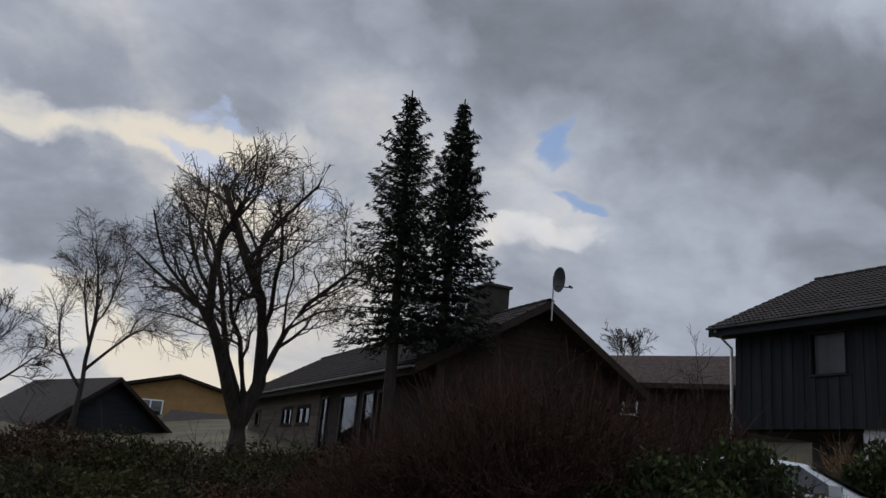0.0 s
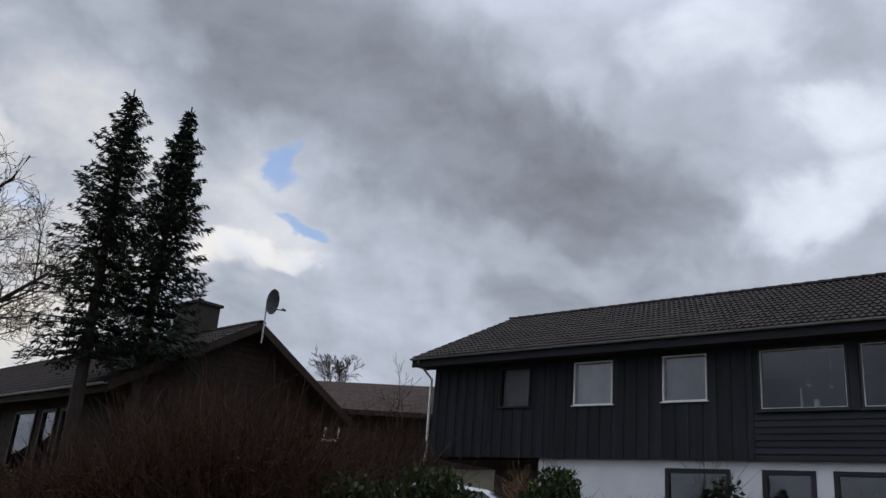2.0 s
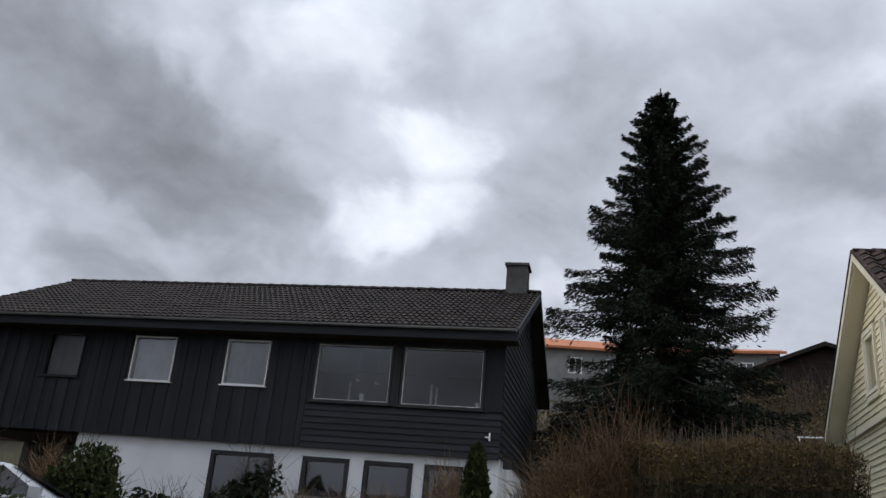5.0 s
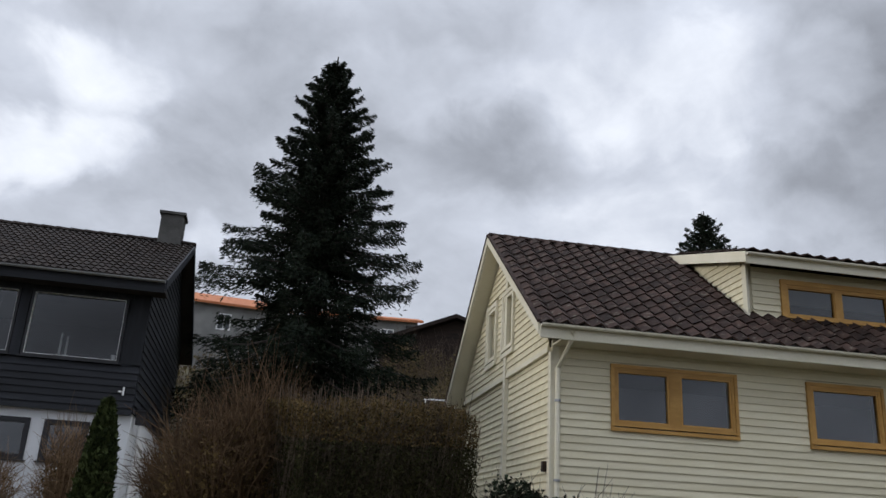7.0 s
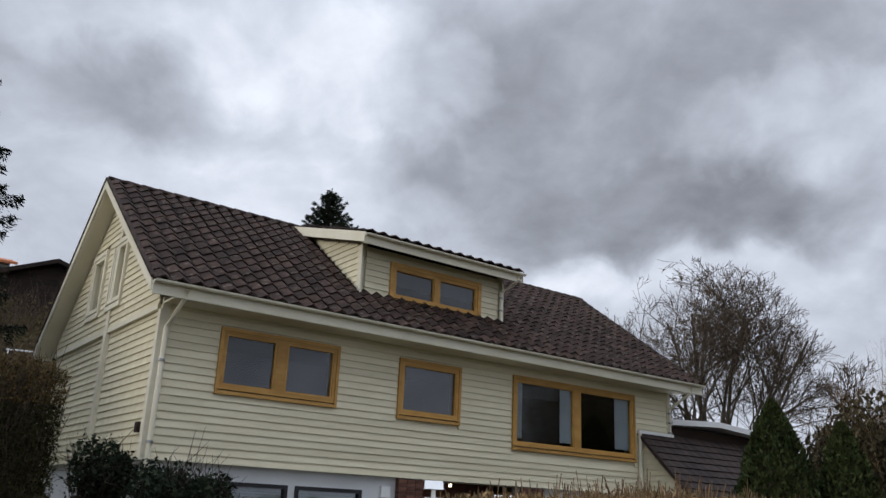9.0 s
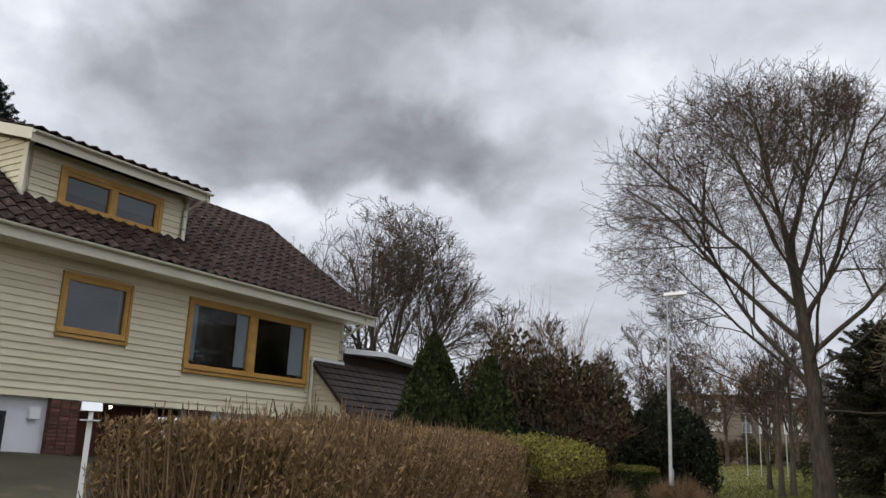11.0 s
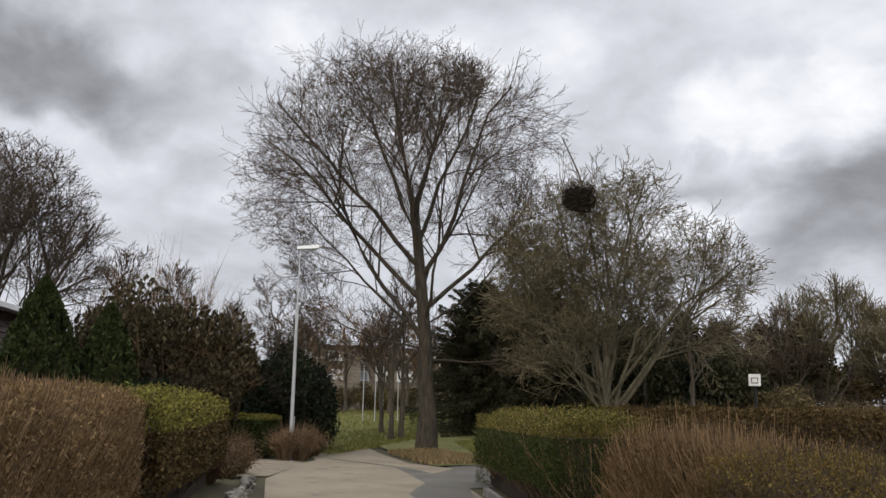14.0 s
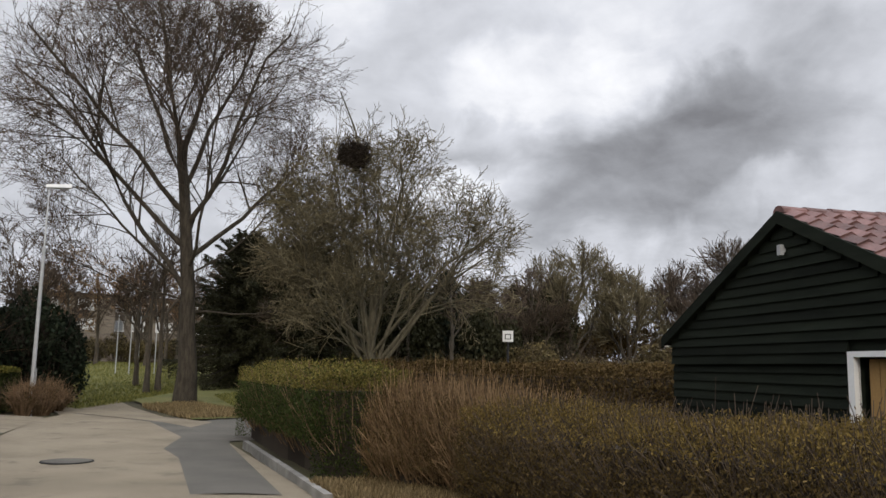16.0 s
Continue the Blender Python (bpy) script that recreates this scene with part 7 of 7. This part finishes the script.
def lane_things():
    p = on_land(19.1, 13.6)
    car("white estate car parked below the black house", p, M_CARW, 120)
    p = on_land(128.3, 25.5) - bearing(205) * 2.05
    p.z = ground_at(p)
    car("dark blue car parked beside the clipped hedge", p, M_CARD, 205)
    # stones along the left edge
    rng = random.Random(14)
    d = Vector((math.sin(radians(134.5)), math.cos(radians(134.5)), 0))
    n = Vector((-d.y, d.x, 0))
    wall = thing("stone_edging", "low rough row of pale stones along the hedge", "stone edging", Matrix.Translation((0, 0, 0)), kind="structure")
    for i in range(34):
        al = 12.0 + i * 0.20
        for c in range(2):
            s = rng.uniform(0.06, 0.12)
            mb = MB()
            q = bmesh.new()
            bmesh.ops.create_icosphere(q, subdivisions=1, radius=1.0)
            for v in q.verts:
                v.co *= rng.uniform(0.8, 1.12)
            mb.v = [(v.co.x * s * 1.25, v.co.y * s, v.co.z * s * 0.85) for v in q.verts]
            mb.f = [tuple(v.index for v in f.verts) for f in q.faces]
            q.free()
            pos = d * al + n * (1.25 + c * 0.05 + rng.uniform(-0.07, 0.07)) + Vector((0, 0, 0.04 + c * 0.10))
            part("stone", mb, M_STONE, wall, at=Matrix.Translation(pos) @ Matrix.Rotation(rng.uniform(0, 6), 4, "Z"))
    # kerb on the right
    kerb = thing("kerb", "pale concrete kerb along the corner hedge", "kerb", Matrix.Translation((0, 0, 0)), kind="structure")
    a, b = Vector((4.9, -8.9, 0)), Vector((10.0, -14.6, 0))
    dv = (b - a).normalized()
    nv = Vector((-dv.y, dv.x, 0))
    k = int((b - a).length / 0.8)
    me = None
    for i in range(k):
        p0 = a + dv * (i * 0.8)
        if me is None:
            mm = MB().hexa([(0, 0, -0.05), (0.785, 0, -0.05), (0.785, 0.13, -0.05), (0, 0.13, -0.05), (0, 0.02, 0.11), (0.785, 0.02, 0.11), (0.785, 0.12, 0.11), (0, 0.12, 0.11)])
            me = mm.mesh("kerb_stone")
            me.materials.append(M_CONCRETE)
        piece("kerb_stone", me, kerb, Matrix.Translation(p0 - nv * 0.13) @ Matrix.Rotation(math.atan2(dv.y, dv.x) + rng.uniform(-0.01, 0.01), 4, "Z"))
    mh = spot(135.3, 14.8)
    t = thing("manhole_cover", "round iron manhole cover set in the lane", "manhole cover", Matrix.Translation((mh.x, mh.y, 0.012)))
    part("rim", MB().tube([(0, 0, -0.01), (0, 0, 0.016)], 0.40, 28), M_RUBBER, t)
    part("lid", MB().tube([(0, 0, 0.0), (0, 0, 0.022)], 0.36, 28), M_PATCH, t)
    # bird table by the door
    p = on_land(95.6, 11.4)
    t = thing("bird_table", "white wooden bird table on a post", "bird table", Matrix.Translation(p))
    part("post", MB().box(-0.03, 0.03, -0.03, 0.03, 0, 1.15), M_WHITE, t)
    part("tray", MB().box(-0.11, 0.11, -0.11, 0.11, 1.15, 1.165), M_PLASTER, t)
    part("roof", MB().prism([(-0.12, -0.12, 1.27), (0.12, -0.12, 1.27), (0, -0.12, 1.38)], (0, 0.24, 0)), M_PLASTER, t)
    for x in (-0.095, 0.072):
        part("upright", MB().box(x, x + 0.022, -0.02, 0.02, 1.165, 1.27), M_WHITE, t)
    # clothes rack behind the cream house's gable
    p = on_land(70.2, 22.5)
    u = bearing(160)
    t = thing("drying_rack", "thin white rail stand beside the gable wall", "rail", Matrix.Translation(p))
    for k2 in (-0.8, 0.0, 0.8):
        part("post", MB().tube([u * k2 + Vector((0, 0, -0.3)), u * k2 + Vector((0, 0, 2.9))], 0.025, 6), M_WHITE, t)
    for z in (1.2, 2.0, 2.9):
        part("rail", MB().tube([u * -0.85 + Vector((0, 0, z)), u * 0.85 + Vector((0, 0, z))], 0.022, 6), M_WHITE, t)
    # ball-game board, posts, fence
    p = on_land(163.3, 36)
    t = thing("basketball_board", "white ball-game board with a dark square on a post", "board", Matrix.Translation(p) @ Matrix.Rotation(radians(-163.3), 4, "Z"))
    part("post", MB().tube([(0, 0.1, -0.1), (0, 0.1, 2.8)], 0.05, 8), M_DARKFRAME, t)
    part("backboard", MB().box(-0.23, 0.23, 0, 0.04, 2.58, 3.05), M_WHITE, t)
    part("square", MB().box(-0.13, 0.13, -0.012, 0, 2.88, 2.91).box(-0.13, 0.13, -0.012, 0, 2.68, 2.71).box(-0.13, -0.10, -0.012, 0, 2.71, 2.88).box(0.10, 0.13, -0.012, 0, 2.71, 2.88), M_DARKFRAME, t)
    p = on_land(138.3, 50)
    t = thing("swing_frame", "tall grey steel play frame on the lawn", "play frame", Matrix.Translation(p) @ Matrix.Rotation(radians(-138), 4, "Z"))
    for x in (-0.55, 0.15, 0.6, 1.5):
        part("post", MB().tube([(x, 0.4 * (x > 0.3), -0.1), (x, 0.4 * (x > 0.3), 3.3)], 0.035, 6), M_GREYMETAL, t)
    part("beam", MB().tube([(-0.6, 0, 3.28), (1.55, 0.2, 3.28)], 0.018, 6), M_CHIM, t)
    fence = thing("wire_fence", "low wire fence with steel posts and rail", "fence", Matrix.Translation((0, 0, 0)))
    pa, pb = spot(142.5, 50), spot(152, 46)
    nn = 8
    for i in range(nn + 1):
        q = pa.lerp(pb, i / nn)
        part("post", MB().tube([(q.x, q.y, -0.1), (q.x, q.y, 2.3)], 0.04, 6), M_GREYMETAL, fence)
    for z in (0.3, 2.25):
        part("rail", MB().tube([(pa.x, pa.y, z), (pb.x, pb.y, z)], 0.025, 5), M_GREYMETAL, fence)


# ---------------------------------------------------------------- far houses
def simple_house(label, az, d, z0, length, depth, wall_h, rise, turn, wall_mat, roof_mat, windows=(), ridge_along=True, chimney=None, group="far houses", lift=None, name="far_house", win_mat=None):
    """A distant house: walls, pitched roof with eaves, framed windows on the side that faces the lane."""
    p = spot(az, d)
    m = Matrix.Translation((p.x, p.y, z0)) @ Matrix.Rotation(radians(-turn), 4, "Z")
    t = thing(name, label, "house", m, group)
    hl, hd = length / 2, depth / 2
    holes = [(x - w / 2, x + w / 2, z, z + h) for x, z, w, h in windows]
    part("front_wall", holed_wall(-hl, hl, -hd, -hd + 0.2, -2.0, wall_h, holes), wall_mat, t)
    for x in (-hl, hl - 0.2):
        part("side_wall", MB().box(x, x + 0.2, -hd + 0.2, hd, -2.0, wall_h), wall_mat, t)
    part("back_wall", MB().box(-hl + 0.2, hl - 0.2, hd - 0.2, hd, -2.0, wall_h), wall_mat, t)
    part("inner_floor", MB().box(-hl + 0.2, hl - 0.2, -hd + 0.2, hd - 0.2, wall_h - 0.15, wall_h - 0.05), M_ROOMSHADE, t)
    e = 0.45
    roof = new("roof")
    roof.parent = t
    if ridge_along:
        for x in (-hl, hl - 0.2):
            part("gable", MB().prism([(x, -hd, wall_h), (x, hd, wall_h), (x, 0, wall_h + rise)], (0.2, 0, 0)), wall_mat, t)
        k = rise / hd
        for s in (-1, 1):
            part("roof_slope", MB().prism([(-hl - e, s * (hd + e), wall_h - k * e + 0.05), (-hl - e, 0, wall_h + rise + 0.05), (-hl - e, 0, wall_h + rise + 0.25), (-hl - e, s * (hd + e), wall_h - k * e + 0.25)], (length + 2 * e, 0, 0)), roof_mat, roof)
    else:
        for y in (-hd, hd - 0.2):
            part("gable", MB().prism([(-hl, y, wall_h), (hl, y, wall_h), (0, y, wall_h + rise)], (0, 0.2, 0)), wall_mat, t)
        k = rise / hl
        for s in (-1, 1):
            part("roof_slope", MB().prism([(s * (hl + e), -hd - e, wall_h - k * e + 0.05), (0, -hd - e, wall_h + rise + 0.05), (0, -hd - e, wall_h + rise + 0.25), (s * (hl + e), -hd - e, wall_h - k * e + 0.25)], (0, depth + 2 * e, 0)), roof_mat, roof)
    for a, b, c, dd in holes:
        window(t, a, b, c, dd, -hd, win_mat or M_WHITE, 2 if b - a > 1.0 else 1, 0.08)
    if chimney:
        cx, cy, cz = chimney
        ch = part("chimney", MB().box(cx - 0.35, cx + 0.35, cy - 0.35, cy + 0.35, wall_h, cz), M_CHIM if wall_mat != M_PLASTER else M_PLASTER, t)
        part("chimney_cap", MB().box(cx - 0.42, cx + 0.42, cy - 0.42, cy + 0.42, cz, cz + 0.1), M_CHIM, ch)
    return t


def far_houses():
    E = EYE
    # left distance
    simple_house("dark house with pale verge boards far up the street", -27.8, 44, E - 1.7, 5.6, 9, 2.2, 2.1, -50, M_BLACKH, M_TILE_BJ, [(0, 0.2, 1.2, 0.9)], False, (0.4, 1.0, 4.0))
    simple_house("ochre boarded house far up the street", -21.0, 62, E + 0.6, 8, 9, 2.9, 1.0, -14, M_OCHREWALL, M_TILE_BJ, [(-1.6, 1.3, 1.6, 1.1)], False)
    simple_house("low pale shed beside the ochre house", -18.6, 52, E - 0.6, 5, 5, 1.9, 0.7, -10, M_OCHREWALL, M_TILE_BJ, [(0.5, 0.5, 0.9, 0.9)], True)
    # behind, between brown and black house
    simple_house("brown house with a low reddish-brown roof", 12.6, 38, E + 2.4, 10.5, 8, 1.7, 1.6, 26, M_BROWNWOOD, M_TILE_YJ, [(-2.0, 0.5, 1.2, 0.9)], True)
    # up the hill
    simple_house("grey house with an orange tiled roof on the hill", 53.8, 72, E + 11.0, 10, 9, 5.2, 1.6, 50, M_RENDER, M_ORANGE, [(-3, 3.2, 1.1, 1.3), (0, 3.2, 1.1, 1.3), (3, 3.2, 1.1, 1.3)], True)
    simple_house("grey house with an orange roof behind the spruce", 63.4, 72, E + 11.2, 9, 9, 5.0, 1.2, 62, M_RENDER, M_ORANGE, [(-2, 3.0, 1.1, 1.3), (2, 3.0, 1.1, 1.3)], True)
    simple_house("dark brown house with a white chimney on the hill", 70.0, 46, E + 5.7, 7.6, 8, 3.2, 1.4, 70, M_BROWNWOOD, M_TILE_BJ, [], False, (-2.4, 0, 5.0))
    # pale blocks past the grove
    for az, d, w in ((134.6, 105, 10), (138.4, 108, 12), (143.5, 112, 12)):
        spots = [(x, z, 1.9, 1.2) for x in np.arange(-w / 2 + 1.6, w / 2 - 1, 2.7) for z in (3.7, 5.9)]
        row = simple_house("low brown row house with whitened windows past the grove", az, d, E - 0.2, w, 7, 7.5, 0.3, az, M_ROWWALL, M_BROWNWOOD, spots, True, name="row_house", group="row houses", win_mat=M_WHITE)
        # white sheets added behind the glass so that these windows read as bright patches
        for x, z, ww, hh in spots:
            part("blind", MB().box(x - ww / 2 + 0.05, x + ww / 2 - 0.05, -3.43, -3.40, z + 0.05, z + hh - 0.05), M_BLUEPL, row, "white sheet added behind the pane to brighten it")


# ---------------------------------------------------------------- grass
def grass():
    rng = np.random.default_rng(55)
    def tufts(name, label, corners, n, size, material):
        a, b, c, d = [np.array(q) for q in corners]
        u, v = rng.random((n, 1)), rng.random((n, 1))
        p = (a * (1 - u) + b * u) * (1 - v) + (d * (1 - u) + c * u) * v
        z = land(p[:, 0], p[:, 1]) + 0.05
        pos = np.c_[p, z]
        vv, q = blades(pos, size, rng, 1.3, 0.16)
        ob = new(name, fast_mesh(name, vv, q, material))
        tagged(ob, label, "grass", kind="stuff")
    tufts("grass", "short mossy green grass", [(21, -21.5), (46, -34), (46, -58), (24, -30)], 26000, 0.09, M_GRASS)
    tufts("grass", "green grass round the tall tree", [(15, -22.6), (22, -30), (22, -46), (11, -34)], 22000, 0.09, M_GRASS)
    tufts("dry_grass", "dry tan grass at the path's edge", [(15.6, -20.2), (20.6, -24.0), (20.0, -26.2), (14.2, -22.6)], 7000, 0.11, M_STRAW)
    tufts("dry_grass", "dry tan grass in front of the low hedge", [(5.6, -9.8), (4.6, -10.4), (2.2, -8.8), (3.2, -7.6)], 14000, 0.12, M_STRAW)
    tufts("dry_grass", "rough winter grass on the bank", [(-6, 9), (9, 7), (16, 18), (-14, 22)], 26000, 0.10, M_STRAW)


street_lamp()
lane_things()
far_houses()
grass()
